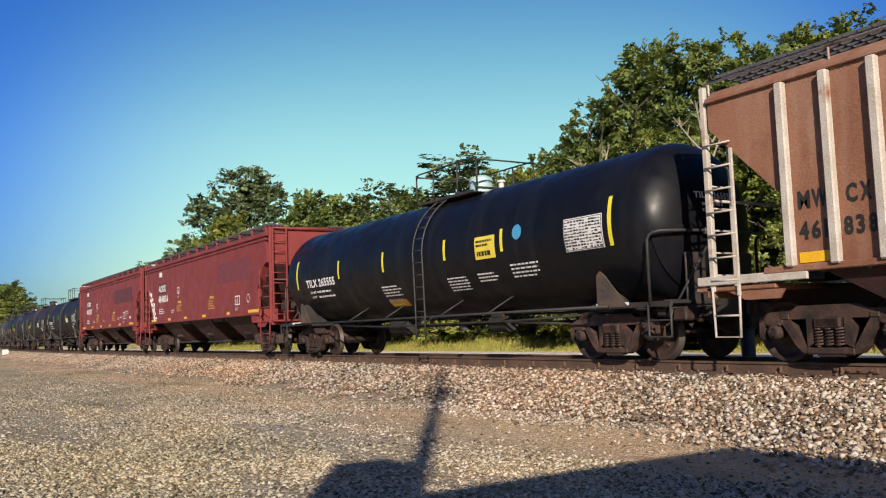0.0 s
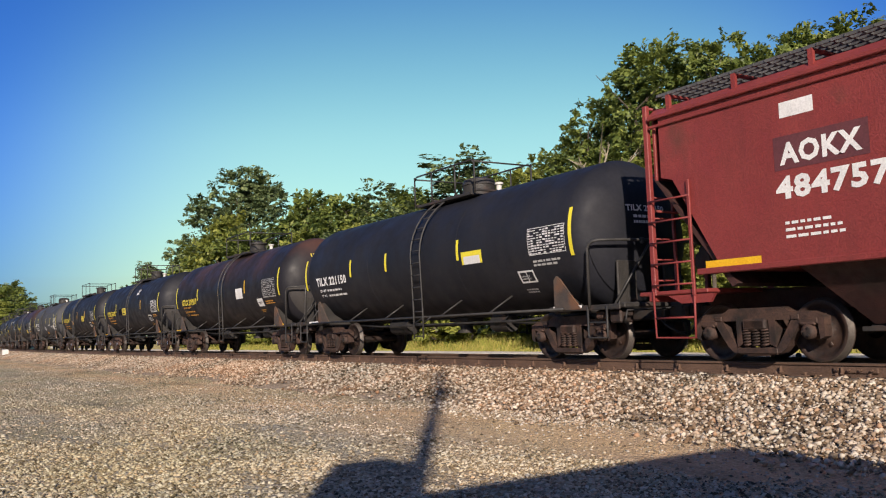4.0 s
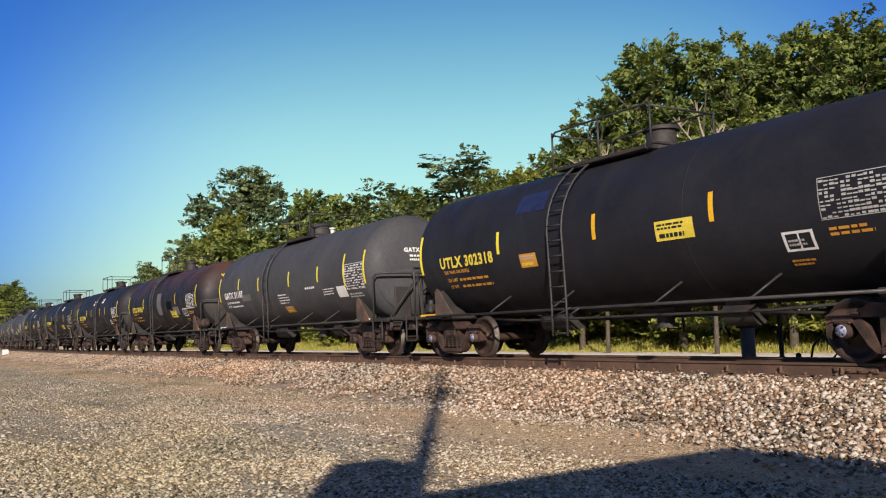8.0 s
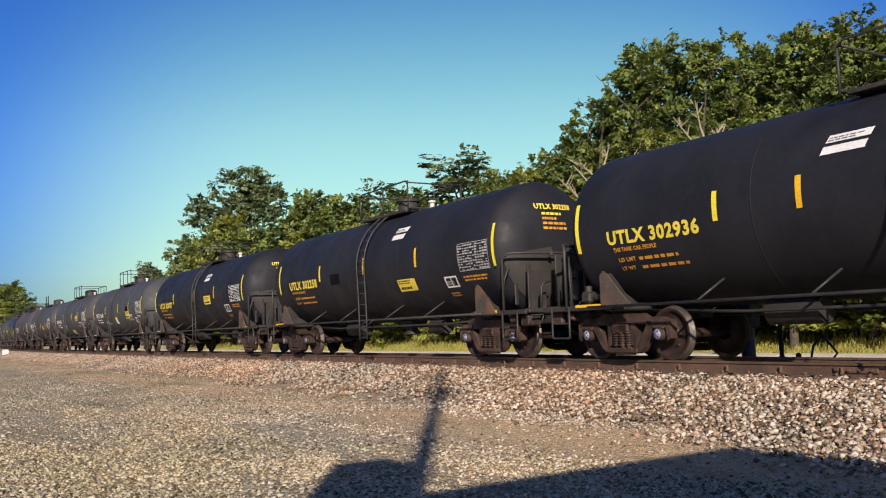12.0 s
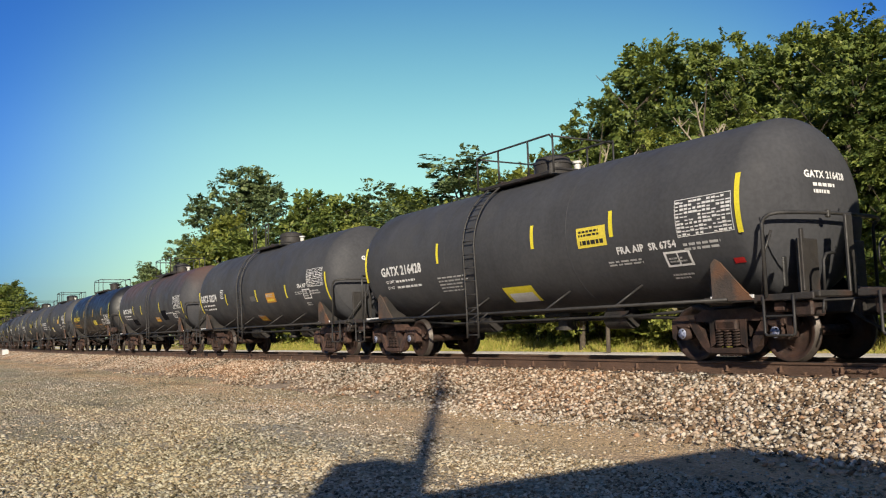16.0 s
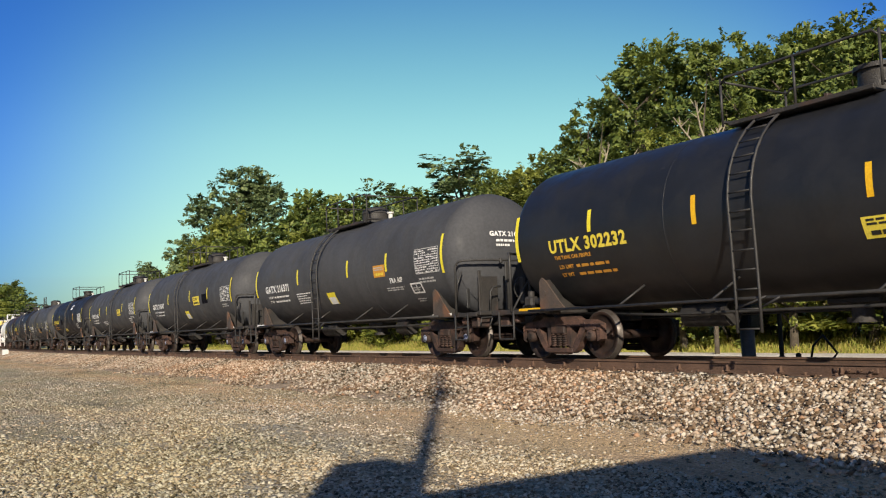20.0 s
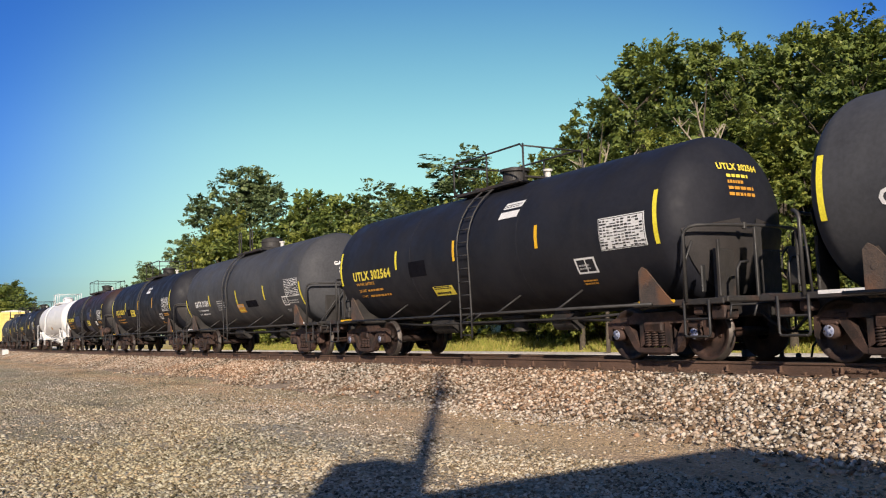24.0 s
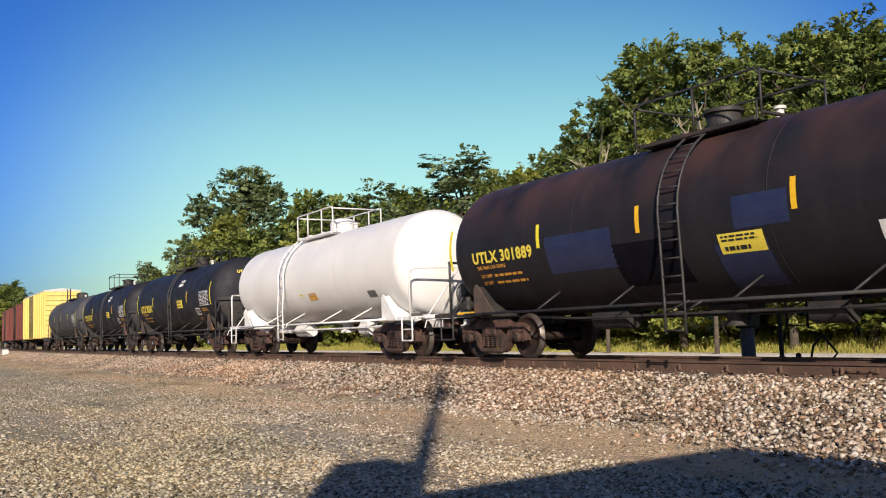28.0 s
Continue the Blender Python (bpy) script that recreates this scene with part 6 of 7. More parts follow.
track = thing("track_bed", "wooden ties and tie plates set in crushed stone", "railway track", kind="structure")
tie_mesh = Shape().box((0, 0, 0), (0.23, 2.6, 0.17), 0.012).mesh("tie", TIE)
plate_mesh = Shape().box((0, 0, 0), (0.30, 0.36, 0.02), 0.004).box((-0.10, 0.11, 0.03), (0.04, 0.04, 0.05), 0.008).box((0.10, -0.11, 0.03), (0.04, 0.04, 0.05), 0.008).mesh("tie_plate", STEELRAIL)
anchor_mesh = Shape().box((0, -0.06, 0.02), (0.035, 0.05, 0.11), 0.01).box((0, 0.0, -0.02), (0.03, 0.20, 0.025), 0.006).mesh("rail_anchor", STEELRAIL)
rt = random.Random(5)
for i in range(150):
    s = 4.0 - i * 0.52
    part("tie", tie_mesh, None, track, at=pose(s + rt.uniform(-0.03, 0.03), YC + rt.uniform(-0.06, 0.06), RAIL - 0.285, 0, 0, rt.uniform(-1.5, 1.5)))
    if s > -50:
        part("tie_plate", plate_mesh, None, track, at=pose(s, YC - 0.755, RAIL - 0.195))
        if i % 2:
            part("rail_anchor", anchor_mesh, None, track, at=pose(s + 0.16, YC - 0.755, RAIL - 0.13))
for s in (-7.6, -19.5, -31.4):
    jb = Shape().box((0, -0.035, -0.10), (0.7, 0.03, 0.09), 0.01)
    for k in range(4):
        jb.cyl((-0.27 + 0.18 * k, -0.05, -0.10), (-0.27 + 0.18 * k, -0.085, -0.10), 0.02, 6)
    part("joint_bar", jb, STEELRAIL, track, at=pose(s, YC - 0.755, RAIL))


# ---- loose stone ----
def stones(name, label, n, place, lo, hi, mat, seed, squash=0.7):
    """Many broken stones, each an uneven eight-sided lump."""
    rng = np.random.default_rng(seed)
    base = np.array([(1, 0, 0), (-1, 0, 0), (0, 1, 0), (0, -1, 0), (0, 0, 1), (0, 0, -1)], float)
    faces = np.array([(0, 2, 4), (2, 1, 4), (1, 3, 4), (3, 0, 4), (2, 0, 5), (1, 2, 5), (3, 1, 5), (0, 3, 5)])
    pos = place(rng, n)
    n = len(pos)
    v = base[None] * rng.uniform(0.6, 1.15, (n, 6, 1)) + rng.uniform(-0.25, 0.25, (n, 6, 3))
    a = rng.uniform(0, 6.283, n)
    c, s = np.cos(a)[:, None], np.sin(a)[:, None]
    v = np.stack([v[..., 0] * c - v[..., 1] * s, v[..., 0] * s + v[..., 1] * c, v[..., 2] * squash], -1)
    tilt = rng.uniform(-0.6, 0.6, n)
    c, s = np.cos(tilt)[:, None], np.sin(tilt)[:, None]
    v = np.stack([v[..., 0] * c - v[..., 2] * s, v[..., 1], v[..., 0] * s + v[..., 2] * c], -1)
    v = v * (lo + (hi - lo) * rng.random(n) ** 2)[:, None, None] + pos[:, None, :]
    me = bpy.data.meshes.new(name)
    me.vertices.add(n * 6)
    me.vertices.foreach_set("co", v.reshape(-1))
    tri = (faces[None] + 6 * np.arange(n)[:, None, None]).reshape(-1)
    me.loops.add(n * 24)
    me.loops.foreach_set("vertex_index", tri.astype(np.int32))
    me.polygons.add(n * 8)
    me.polygons.foreach_set("loop_start", np.arange(n * 8, dtype=np.int32) * 3)
    me.update(calc_edges=True)
    me.materials.append(mat)
    return tagged(part(name, me, None), label, "stones", "", "stuff")


def shoulder(rng, n):
    """Places on the near shoulder of the ballast, thickest close to the camera."""
    x = 3.0 - 118.0 * rng.random(n) ** 1.8
    toe = np.interp(x, [-30.0, -16.0, -7.0], [4.0, 4.2, 5.0]) + 0.35 * np.sin(x * 0.9) + 0.25 * np.sin(x * 2.3 + 1)
    d = -0.62 - (toe - 0.62) * rng.random(n) ** 0.95
    # the toe thins out into the yard
    thin = (-d < toe - 1.5 * rng.random(n) ** 0.7)
    x, d = x[thin], d[thin]
    n = len(x)
    z = np.interp(d, [-4.8, -3.8, -2.4, -1.55, 0], [0.0, 0.0, 0.27, 0.505, 0.505])
    bend = np.where(x < BEND, (x - BEND) ** 2 / (2 * RADIUS), 0.0)
    return np.stack([x, YC + d + bend, z + rng.uniform(0.0, 0.035, n)], -1)


def spill(rng, n):
    """Places on the yard in a fan before the depot, thinning out with distance."""
    a = np.radians(rng.uniform(3.0, 62.0, n))
    r = 5.0 * (110.0 / 5.0) ** (rng.random(n) ** 1.1)
    x, y = -np.cos(a) * r, np.sin(a) * r
    keep = (y < 9.6) & ((np.abs(y - 7.4 + 0.35 * np.sin(x * 0.4)) > 0.6 + 1.0 * rng.random(n)) | (rng.random(n) < np.where(x > -14, 0.10, 0.75)))
    # long bare patches of soil between the stones
    bare = np.sin(x * 0.33 + 1.4 * np.sin(y * 0.9)) * np.sin(y * 1.9 + 0.16 * x) + 0.35 * np.sin(x * 0.8 - y * 2.6)
    keep &= (bare < 0.42) | (rng.random(n) < 0.30)
    x, y = x[keep], y[keep]
    z = np.array([ground_height(p, q) for p, q in zip(x, y)])
    return np.stack([x, y, z + 0.004], -1)


stones("ballast_stones", "broken pale and brown ballast stones on the track shoulder", 120000, shoulder, 0.020, 0.066, BALLAST, 11)
stones("yard_gravel_stones", "loose crushed gravel scattered over the yard", 200000, spill, 0.011, 0.042, YARDSTONE, 12, 0.6)


# ---- plants ----
def leaf_mesh(name, lobes, count, size, mat, seed):
    """A crown of many small leaves gathered in lobes; lobes are (x, y, z, radius, flat)."""
    rng = np.random.default_rng(seed)
    w = np.array([l[3] ** 2 for l in lobes])
    # sprays of leaves on the lobes' skins, with gaps between them
    sprays = max(60, count // 34)
    pick = rng.choice(len(lobes), sprays, p=w / w.sum())
    L = np.array(lobes)[pick]
    d = rng.normal(size=(sprays, 3))
    d /= np.linalg.norm(d, axis=1)[:, None]
    lump = 1 + 0.20 * np.sin(d[:, 0] * 5 + pick) * np.sin(d[:, 1] * 6 + 2 * pick) + 0.14 * np.sin(d[:, 2] * 9 + pick)
    r = L[:, 3] * lump * (0.50 + 0.55 * rng.random(sprays) ** 0.40)
    at = L[:, :3] + d * r[:, None] * np.stack([np.ones(sprays), np.ones(sprays), L[:, 4]], -1)
    out = d * np.array([1.0, 1.0, 0.55]) + rng.normal(size=(sprays, 3)) * 0.35 + np.array([0, 0, 0.25])
    out /= np.linalg.norm(out, axis=1)[:, None]
    reach = size * rng.uniform(1.6, 3.6, sprays)
    own = rng.integers(0, sprays, count)
    # each leaf sits along its spray, fanned to the sides and hardly above or below
    side = np.cross(out, np.array([0.0, 0.0, 1.0]) + rng.normal(size=(sprays, 3)) * 0.3)
    side /= np.linalg.norm(side, axis=1)[:, None]
    up = np.cross(side, out)
    p = at[own] + out[own] * (reach[own] * rng.uniform(-0.7, 1.0, count))[:, None] + side[own] * (reach[own] * rng.normal(0, 0.42, count))[:, None] + up[own] * (reach[own] * rng.normal(0, 0.16, count))[:, None]
    nrm = up[own] * 0.9 + d[own] * 0.5 + rng.normal(size=(count, 3)) * 0.38
    nrm /= np.linalg.norm(nrm, axis=1)[:, None]
    t = out[own] + rng.normal(size=(count, 3)) * 0.55
    t -= nrm * np.sum(t * nrm, axis=1)[:, None]
    t /= np.linalg.norm(t, axis=1)[:, None]
    b = np.cross(nrm, t)
    s = size * rng.uniform(0.6, 1.3, count)[:, None]
    q = np.stack([p - t * s, p - b * s * 0.52 + nrm * s * 0.12, p + t * s, p + b * s * 0.52 + nrm * s * 0.12], 1)
    me = bpy.data.meshes.new(name)
    me.vertices.add(count * 4)
    me.vertices.foreach_set("co", q.reshape(-1))
    me.loops.add(count * 4)
    me.loops.foreach_set("vertex_index", np.arange(count * 4, dtype=np.int32))
    me.polygons.add(count)
    me.polygons.foreach_set("loop_start", np.arange(count, dtype=np.int32) * 4)
    me.update(calc_edges=True)
    me.materials.append(mat)
    return me


def make_tree(seed, count, size, mat, height=11.0, spread=4.2, low=2.2, n_lobes=15, own_lobes=None):
    """A tree of nominal height: tapered trunk, limbs and a lobed crown."""
    rnd = random.Random(seed)
    root = thing("tree", "", "tree", "trees beyond the track")
    tr = Shape()
    pts = [(0, 0, -0.3), (rnd.uniform(-0.2, 0.2), rnd.uniform(-0.2, 0.2), height * 0.3), (rnd.uniform(-0.4, 0.4), rnd.uniform(-0.4, 0.4), height * 0.55), (rnd.uniform(-0.5, 0.5), rnd.uniform(-0.5, 0.5), height * 0.86)]
    for i in range(3):
        tr.cyl(pts[i], pts[i + 1], 0.20 - 0.055 * i, 8, 0.145 - 0.055 * i, False)
    part("trunk", tr, TRUNK, root)
    lobes = []
    for x, y, z, rad in own_lobes or ():
        lobes.append((x, y, z, rad, 0.85))
        base, tip = Vector((0, 0, min(z * 0.7, height * 0.6))), Vector((x, y, z))
        mid = (base + tip) / 2 + Vector((0, 0, 0.3))
        lb = Shape().cyl(base, mid, 0.10, 6, 0.06, False)
        lb.cyl(mid, tip, 0.06, 6, 0.02, False)
        part("limb", lb, TRUNK, root)
    for i in range(0 if own_lobes else n_lobes):
        a = i * 2.4 + rnd.uniform(-0.5, 0.5)
        f = (i + 0.5) / n_lobes
        z = low + (height - 1.3 - low) * f
        wide = spread * (0.62 + 0.5 * math.sin(math.pi * min(1, f * 0.9 + 0.12))) * rnd.uniform(0.55, 1.0) * (1 - 0.55 * max(0, f - 0.6) / 0.4)
        rad = spread * rnd.uniform(0.26, 0.42) * (1 - 0.25 * f)
        x, y = math.cos(a) * max(0, wide - rad * 0.6), math.sin(a) * max(0, wide - rad * 0.6)
        lobes.append((x, y, z, rad, rnd.uniform(0.65, 0.9)))
        k = min(0.9, max(0.12, (z - 1.2) / height))
        base = Vector((0, 0, height * k * 0.8))
        tip = Vector((x, y, z))
        mid = (base + tip) / 2 + Vector((rnd.uniform(-0.3, 0.3), rnd.uniform(-0.3, 0.3), 0.35))
        lb = Shape()
        lb.cyl(base, mid, 0.085, 6, 0.055, False)
        lb.cyl(mid, tip, 0.055, 6, 0.02, False)
        for _ in range(2):
            e = tip + Vector((rnd.uniform(-1, 1), rnd.uniform(-1, 1), rnd.uniform(0.2, 1.0))) * rad
            lb.cyl(mid.lerp(tip, 0.7), e, 0.03, 5, 0.01, False)
        part("limb", lb, TRUNK, root)
    if not own_lobes:
        lobes.append((rnd.uniform(-0.6, 0.6), rnd.uniform(-0.6, 0.6), height - spread * 0.3, spread * 0.30, 0.9))
    part("crown", leaf_mesh("crown", lobes, count, size, mat, seed), None, root)
    return root


def shrub(seed, count, mat):
    rnd = random.Random(seed)
    root = thing("bush", "", "bush", "bushes along the verge")
    st = Shape()
    lobes = []
    for i in range(9):
        a = rnd.uniform(0, 6.283)
        r = rnd.uniform(0.2, 1.3)
        z = rnd.uniform(0.5, 1.9)
        lobes.append((math.cos(a) * r, math.sin(a) * r, z, rnd.uniform(0.5, 0.85), 0.85))
        st.cyl((math.cos(a) * 0.1, math.sin(a) * 0.1, -0.15), (math.cos(a) * r, math.sin(a) * r, z), 0.03, 5, 0.012, False)
    part("stem", st, TRUNK, root)
    part("foliage", leaf_mesh("foliage", lobes, count, 0.13, mat, seed), None, root)
    return root


# the tall tree that stands apart: a lobed crown, open at one side half way up
TALL_LOBES = [(-3.2, 0.4, 12.4, 1.45), (-2.2, -0.8, 13.2, 1.1), (-0.2, 0.3, 14.9, 1.75), (1.5, -0.5, 15.3, 1.5), (2.9, 0.5, 14.6, 1.45), (0.6, 0.8, 12.8, 1.8), (2.4, -0.6, 12.2, 1.5), (3.8, 0.3, 11.4, 1.3), (1.8, 0.2, 13.9, 1.6), (3.5, 0.0, 13.3, 1.4), (-1.5, 0.5, 11.6, 1.5), (-0.6, -0.2, 10.7, 1.5), (4.6, 0.2, 9.8, 1.6), (6.0, 0.0, 8.4, 1.6), (6.2, 0.4, 6.6, 1.9),
              (-3.4, -0.5, 8.6, 1.9), (-1.6, 0.8, 9.6, 1.7), (0.4, -0.4, 9.0, 2.2), (2.4, 0.8, 8.8, 2.0), (4.2, -0.5, 8.4, 1.7), (-3.9, 0.4, 6.2, 1.9), (-1.2, -1.0, 5.8, 2.2), (1.4, 0.6, 5.6, 2.3), (3.8, 0.2, 5.4, 2.2)]
TREE_KINDS = {
    "oak": ("full green broadleaf tree at the wood's edge", make_tree(21, 54000, 0.094, LEAF, n_lobes=24)),
    "elm": ("dark green broadleaf tree with open crown", make_tree(35, 46000, 0.094, LEAF, spread=4.0, n_lobes=22)),
    "maple": ("light yellowish green tree at the wood's edge", make_tree(48, 46000, 0.094, LEAF_Y, spread=4.4, n_lobes=22)),
    "locust": ("feathery bluish green tree with thin foliage", make_tree(57, 9000, 0.13, LEAF_B, spread=3.4, n_lobes=13)),
    "tall": ("tall bluish green tree with open layered crown", make_tree(66, 23000, 0.14, LEAF_B, spread=4.0, low=2.6, n_lobes=17)),
    "crowned": ("tall green tree with a lobed open crown standing apart", make_tree(67, 58000, 0.15, LEAF_B, height=16.0, own_lobes=TALL_LOBES)),
}
for far_kind, near_kind, seed, leaf in (("far_oak", "oak", 22, LEAF), ("far_maple", "maple", 49, LEAF_Y), ("far_elm", "elm", 36, LEAF)):
    TREE_KINDS[far_kind] = (TREE_KINDS[near_kind][0], make_tree(seed, 16000, 0.18, leaf, spread=4.3))
TREE_KINDS["far_elm"] = ("dark green broadleaf tree deep in the wood", TREE_KINDS["far_elm"][1])
USED = set()


def plant(kind, x, y, height, wide, turn):
    """Stand a tree of that kind at a place, scaled to its height and width."""
    label, master = TREE_KINDS[kind]
    z = ground_height(x, y)
    k = height / 11.0
    if kind in USED:
        ob = copy_thing(master, pose(0, 0, 0))
    else:
        ob = master
        USED.add(kind)
    ob["label"] = label
    ob.matrix_basis = pose(x, y, z - 0.05, 0, 0, turn) @ Matrix.Diagonal((k * wide, k * wide, k, 1))
    return ob


# the wood's edge, from the near end to the far end of the line
plant("oak", -12.2, 25.4, 9.6, 1.10, 20)
plant("elm", -15.4, 25.0, 10.3, 1.00, 140)
plant("oak", -18.6, 26.8, 11.3, 0.95, 250)
plant("maple", -17.2, 23.6, 7.4, 1.10, 60)
plant("elm", -22.2, 27.4, 12.5, 0.92, 10)
plant("oak", -26.0, 26.9, 12.9, 1.02, 190)
plant("maple", -21.8, 23.8, 8.0, 1.05, 300)
plant("elm", -28.4, 25.8, 10.8, 0.95, 200)
plant("maple", -27.0, 23.6, 7.2, 1.05, 170)
plant("maple", -33.0, 26.2, 9.2, 1.15, 40)
plant("oak", -36.4, 26.8, 9.2, 1.05, 330)
plant("locust", -41.2, 27.4, 10.9, 1.75, 75)
plant("maple", -41.0, 25.2, 8.2, 1.10, 115)
plant("far_oak", -46.5, 27.2, 9.8, 1.25, 215)
plant("locust", -53.5, 29.6, 11.4, 1.30, 15)
plant("far_maple", -50.5, 25.8, 8.0, 1.15, 260)
plant("far_oak", -58.4, 28.6, 11.2, 1.05, 145)
plant("far_maple", -61.0, 25.8, 8.8, 1.20, 350)
plant("crowned", -79.7, 27.1, 11.1, 1.06, 57.6)
plant("tall", -90.5, 27.0, 10.8, 0.75, 260)
plant("far_maple", -76.0, 25.5, 12.0, 1.0, 140)
plant("far_oak", -67.5, 29.6, 13.0, 0.95, 190)
plant("far_oak", -70.0, 25.2, 10.2, 1.15, 285)
plant("far_maple", -84.5, 25.0, 9.6, 1.15, 85)
plant("far_oak", -95.0, 27.8, 10.6, 1.10, 155)
plant("locust", -168.0, 41.0, 15.0, 1.10, 25)
plant("tall", -184.0, 45.0, 15.6, 1.05, 95)
plant("far_oak", -152.0, 40.0, 11.0, 1.20, 310)
plant("far_oak", -296.0, 28.0, 20.0, 1.2, 45)
plant("far_maple", -250.0, 21.0, 15.0, 1.2, 5)
plant("far_oak", -262.0, 25.5, 17.0, 1.2, 205)
plant("far_elm", -312.0, 33.0, 21.5, 1.2, 160)
plant("tall", -330.0, 26.5, 18.0, 1.10, 230)
plant("far_elm", -290.0, 33.5, 15.0, 1.10, 20)
# deeper rows that close the gaps
for i, (x, y, h) in enumerate([(-9.5, 29.5, 10.5), (-14.0, 31.0, 11.5), (-19.5, 32.0, 12.0), (-25.0, 32.5, 12.2), (-31.0, 32.0, 9.4), (-38.0, 33.0, 9.2), (-46.0, 33.5, 9.4), (-56.0, 34.0, 10.4), (-66.0, 34.0, 11.0), (-77.0, 34.5, 12.5), (-6.0, 26.5, 10.5), (1.0, 27.5, 11.0), (8.0, 28.0, 12.0)]):
    plant(("far_oak", "far_elm", "far_maple")[i % 3], x, y, h, 1.15, i * 77)



def snag(x, y, height, forks, seed):
    """A bare pale dead tree: a leaning stem and forked limbs, (lean, start, reach) each."""
    rnd = random.Random(seed)
    root = thing("dead_tree", "bare pale dead tree with forked limbs before the leaves", "dead tree", "dead trees at the wood's edge", at=pose(x, y, ground_height(x, y) - 0.1, 0, 0, 57.6))
    tr = Shape().cyl((0, 0, 0), (0.10, 0, height * 0.5), 0.08, 7, 0.055, False)
    tr.cyl((0.10, 0, height * 0.5), (0.02, 0.1, height * 0.8), 0.055, 6, 0.035, False)
    tr.cyl((0.02, 0.1, height * 0.8), (0.22, 0, height), 0.035, 5, 0.008, False)
    part("trunk", tr, TRUNK, root)
    for lean, start, reach in forks:
        a = Vector((0.08, 0, height * start))
        b = a + Vector((lean * reach * 0.45, rnd.uniform(-0.3, 0.3), reach * 0.40))
        c = a + Vector((lean * reach, rnd.uniform(-0.5, 0.5), reach * rnd.uniform(0.75, 1.0)))
        lb = Shape().cyl(a, b, 0.042, 6, 0.032, False)
        lb.cyl(b, c, 0.032, 5, 0.012, False)
        for _ in range(5):
            m = b.lerp(c, rnd.uniform(0.1, 0.7))
            lb.cyl(m, m + Vector((rnd.uniform(-0.5, 0.5), rnd.uniform(-0.3, 0.3), rnd.uniform(0.3, 0.7))) * reach * 0.4, 0.020, 5, 0.008, False)
        part("limb", lb, BAREWOOD, root)


snag(-22.6, 20.9, 8.2, [(-0.8, 0.56, 2.0), (-0.5, 0.66, 1.8), (0.5, 0.60, 2.0), (0.8, 0.70, 1.6), (-0.9, 0.74, 1.2), (0.3, 0.78, 1.3)], 4)
snag(-17.9, 20.9, 8.6, [(-0.6, 0.60, 1.7), (-0.9, 0.72, 1.2), (0.35, 0.66, 1.6), (-0.3, 0.76, 1.3), (0.6, 0.74, 1.1)], 6)

BUSHES = [("dense green bush in the grass verge", shrub(71, 2600, LEAF_Y)), ("yellowish green bush in the grass verge", shrub(72, 2600, LEAF_Y))]
rb = random.Random(9)
first = set()
for i in range(46):
    x = 2.0 - i * 2.1 + rb.uniform(-0.8, 0.8)
    y = YC + rb.uniform(12.6, 14.6)
    k = i % 2
    label, master = BUSHES[k]
    ob = copy_thing(master, pose(0, 0, 0)) if k in first else master
    first.add(k)
    ob["label"] = label
    s = rb.uniform(0.6, 1.25)
    ob.matrix_basis = pose(x, y, ground_height(x, y), 0, 0, rb.uniform(0, 360)) @ Matrix.Diagonal((s * 1.2, s * 1.2, s, 1))


def blades(name, label, n, place, tall, mat, seed):
    """Grass: narrow bent blades, short beside the road and taller towards the wood."""
    rng = np.random.default_rng(seed)
    p = place(rng, n)
    n = len(p)
    h = tall * rng.uniform(0.4, 1.2, n) * np.interp(p[:, 1] - YC, [9.6, 11.5, 14.0], [0.35, 0.9, 1.9])
    a = rng.uniform(0, 6.283, n)
    w = 0.020
    side = np.stack([np.cos(a), np.sin(a), np.zeros(n)], -1) * w
    lean = np.stack([rng.normal(0, 0.35, n) * h, rng.normal(0, 0.35, n) * h, h], -1)
    q = np.stack([p - side, p + side, p + lean * 0.6 + side * 0.6, p + lean], 1)
    me = bpy.data.meshes.new(name)
    me.vertices.add(n * 4)
    me.vertices.foreach_set("co", q.reshape(-1))
    me.loops.add(n * 4)
    me.loops.foreach_set("vertex_index", np.arange(n * 4, dtype=np.int32))
    me.polygons.add(n)
    me.polygons.foreach_set("loop_start", np.arange(n, dtype=np.int32) * 4)
    me.update(calc_edges=True)
    me.materials.append(mat)
    return tagged(part(name, me, None), label, "grass", "", "stuff")


def verge(rng, n):
    x = 4.0 - 80.0 * rng.random(n) ** 1.2
    d = 9.6 + 6.0 * rng.random(n) ** 1.2
    tuft = np.sin(x * 1.7) * np.sin(d * 2.3 + x * 0.6) + 0.6 * np.sin(x * 4.1 + d * 3.0)
    keep = tuft > rng.uniform(-1.3, 0.6, n)
    x, d = x[keep], d[keep]
    y = YC + d
    return np.stack([x, y, np.array([ground_height(a, b) for a, b in zip(x, y)]) - 0.01], -1)


blades("verge_grass", "yellowish green grass along the service road", 90000, verge, 0.34, GRASS, 31)


# ---- lineside things ----
post = thing("signal_post", "short grey signal post with a junction box head", "signal post", at=pose(-12.1, YC + 2.52, 0.38))
part("column", Shape().cyl((0, 0, 0), (0, 0, 0.95), 0.145, 18), SIGNALGREY, post)
part("base_plate", Shape().box((0, 0, 0.03), (0.5, 0.5, 0.06), 0.01), BLACKIRON, post)
part("junction_box", Shape().box((0.02, 0, 1.12), (0.40, 0.34, 0.50), 0.03).box((0.05, -0.18, 1.12), (0.30, 0.03, 0.40), 0.01), BLACKIRON, post)
stand = thing("switch_stand", "low black iron switch stand with flared foot", "switch stand", at=pose(-11.3, YC + 2.52, 0.38))
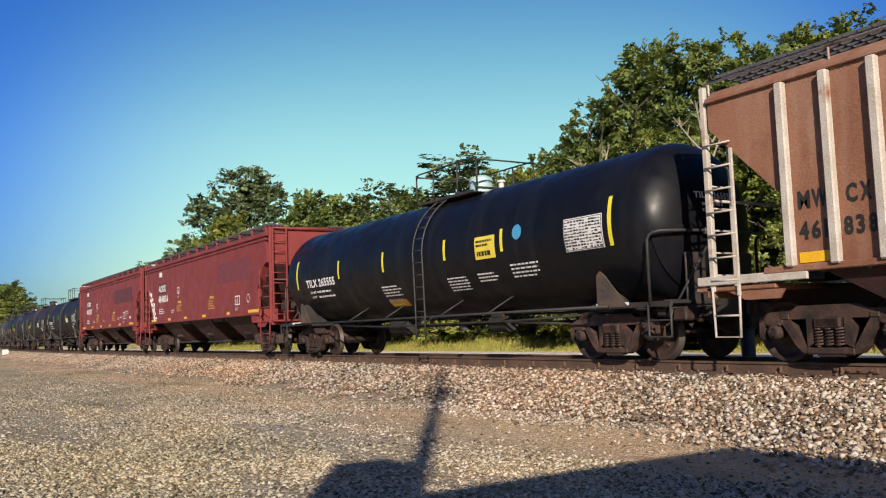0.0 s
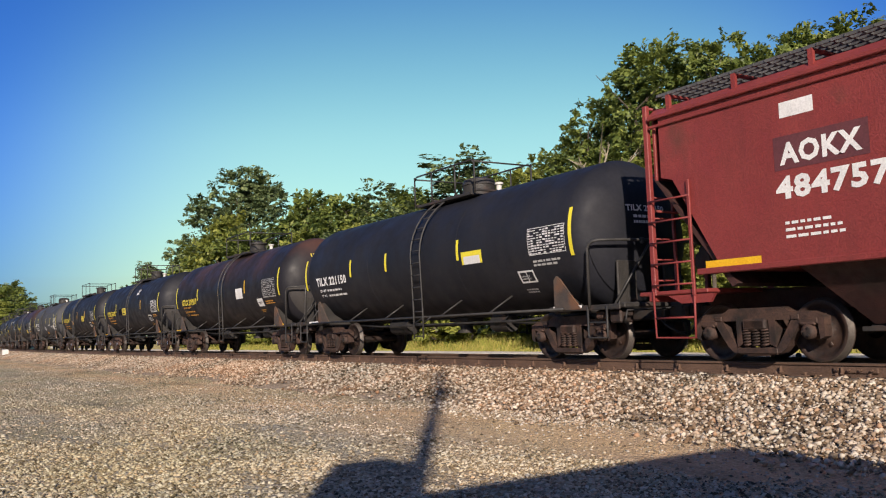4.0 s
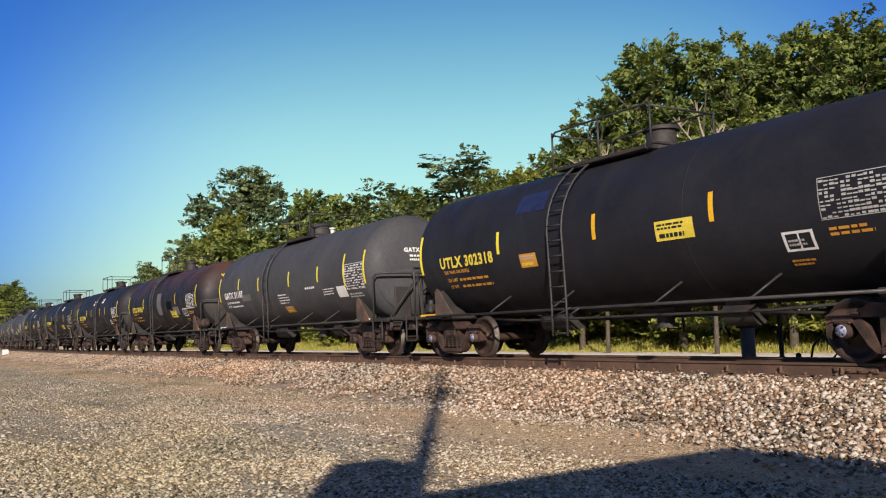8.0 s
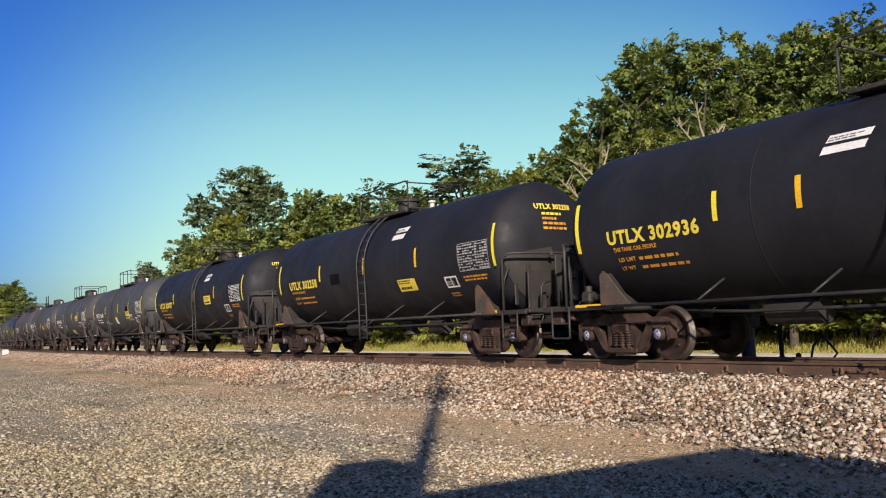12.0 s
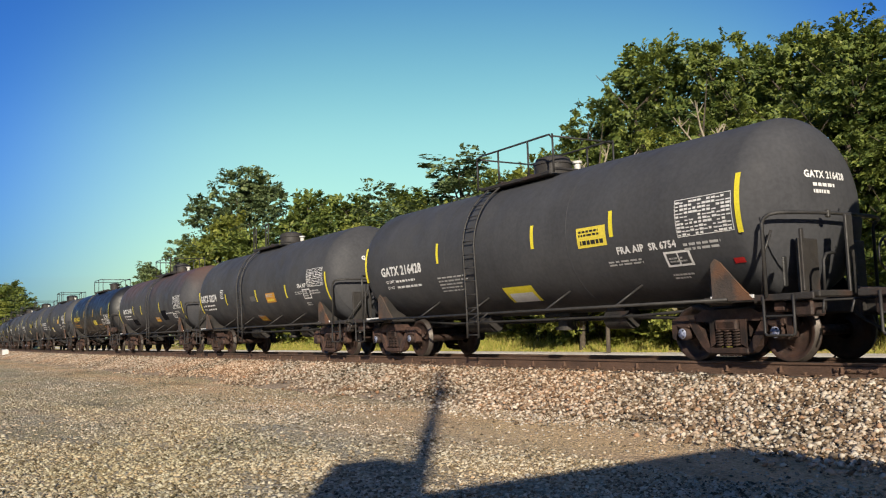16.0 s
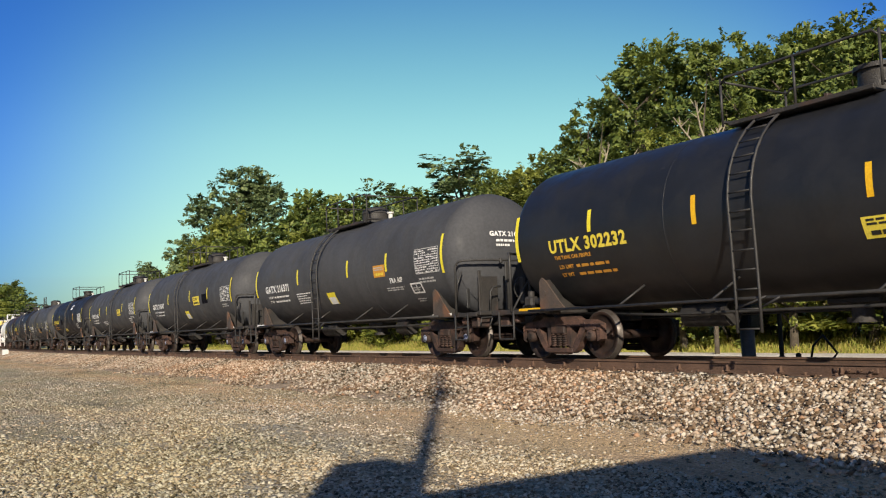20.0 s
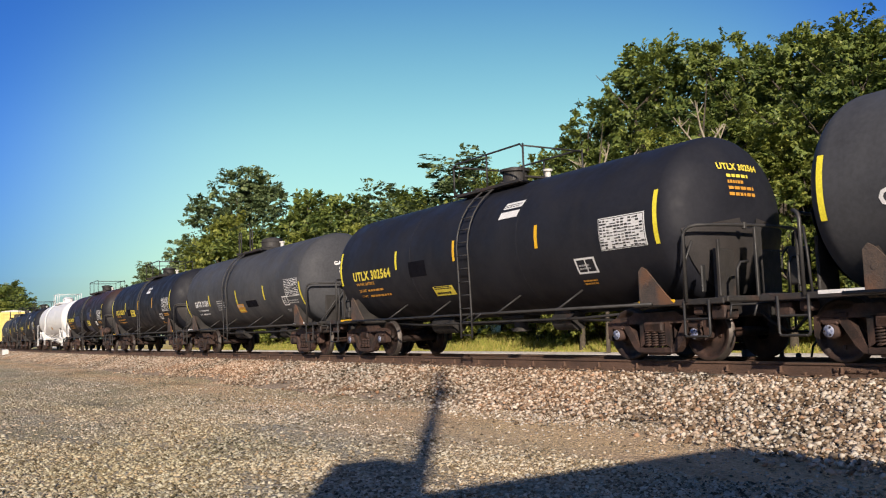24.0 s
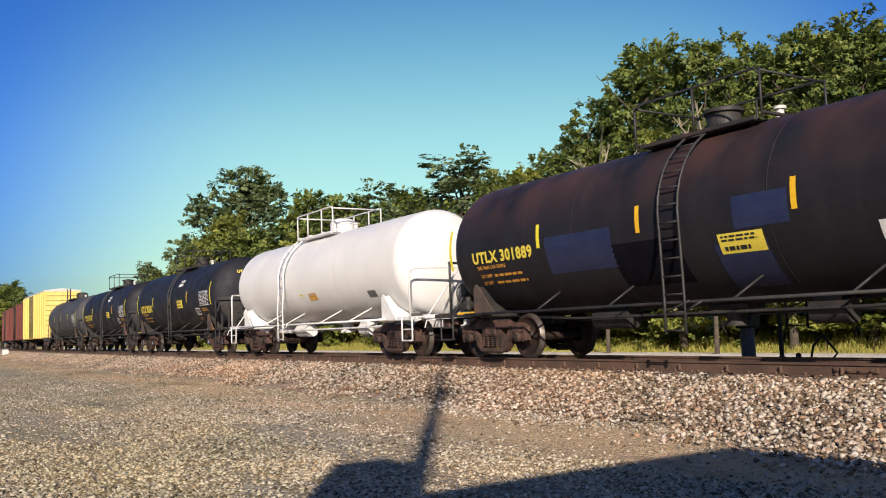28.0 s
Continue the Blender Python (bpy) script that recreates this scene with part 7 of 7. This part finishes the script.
part("foot", Shape().cyl((0, 0, 0), (0, 0, 0.10), 0.22, 12, 0.12).cyl((0, 0, 0.10), (0, 0, 0.30), 0.10, 12, 0.055), BLACKIRON, stand)
part("spindle", Shape().cyl((0, 0, 0.28), (0, 0, 1.25), 0.045, 10), BLACKIRON, stand)
lever = thing("throw_lever", "bent black iron hand lever beside the switch stand", "lever", at=pose(-10.7, YC + 2.52, 0.38))
part("lever_foot", Shape().box((-0.18, 0, 0.08), (0.34, 0.2, 0.16), 0.03).box((-0.22, 0, 0.24), (0.10, 0.10, 0.24), 0.03), BLACKIRON, lever)
part("lever_bar", Shape().pipe([(-0.15, 0, 0.12), (0.05, 0, 0.22), (0.12, 0, 0.50), (0.34, 0, 0.70), (0.62, 0, 0.36), (0.44, 0, 0.16), (0.10, 0, 0.12)], 0.024, 6), BLACKIRON, lever)
marker = thing("concrete_marker", "small whitewashed concrete marker beside the track", "marker", at=pose(-108.0, 10.75, 0.0))
part("block", Shape().prism([(-0.55, -0.05), (0.55, -0.05), (0.40, 0.75), (-0.25, 0.85)], 1, -0.3, 0.3), CONCRETE, marker)

# unseen behind the camera: depot and pole, shaped to cast the yard's shadows
depot = thing("depot_shed", "unseen flat-roofed building with a raised block, shaped from its yard shadow", "building")
dw = Shape()
dw.box((1.93, 0.40, 1.70), (2.6, 5.8, 3.4), 0.02)
part("wall", dw, SHEDWALL, depot)
part("roof", Shape().box((1.88, 0.40, 3.48), (2.72, 5.98, 0.16), 0.03), GALV, depot)
# raised block added to cast the shadow's second bump
part("chimney", Shape().box((0.95, -1.70, 4.08), (0.62, 0.70, 1.15), 0.03), SHEDWALL, depot)
pole = thing("utility_pole", "weathered wooden utility pole leaning slightly beside the depot", "utility pole", at=pose(3.96, -3.14, 0))
part("shaft", Shape().cyl((0, 0, -0.3), (0.10, 0.16, 10.72), 0.17, 14, 0.11), POLEWOOD, pole)
part("bracket", Shape().box((0.12, 0.24, 9.44), (0.22, 0.22, 0.4), 0.03), POLEWOOD, pole)


# ---- motion ----
def motions():
    rows_t = [0.0, 0.5] + [float(t) for t in range(1, 29)]
    for car, u in CARS:
        rows = []
        for t in rows_t:
            x, y, a = along(u + run(t))
            rows.append((t, pose(x, y, RAIL, 0, 0, math.degrees(a))))
        walk(car, rows)
        t0, t1 = [14 + (edge - u) / SPEED for edge in (-48.0, 16.0)]
        f0, f1 = max(0, int(t0 * FPS)), min(28 * FPS, int(t1 * FPS))
        for tr in car.children:
            if not tr.name.startswith("truck"):
                continue
            for w in tr.children:
                if "roll" not in w:
                    continue
                x = w.location.x
                spins = []
                if f0 < f1:
                    base = run(f0 / FPS)
                    spins = [(k / FPS, pose(x, 0, WHEEL_R, 0, math.degrees((run(k / FPS) - base) / WHEEL_R), 0)) for k in range(f0, f1 + 1)]
                first = pose(x, 0, WHEEL_R)
                last = spins[-1][1] if spins else first
                if not spins or spins[0][0] > 0:
                    spins.insert(0, (0.0, first))
                if spins[-1][0] < 28:
                    spins.append((28.0, last))
                walk(w, spins)


motions()
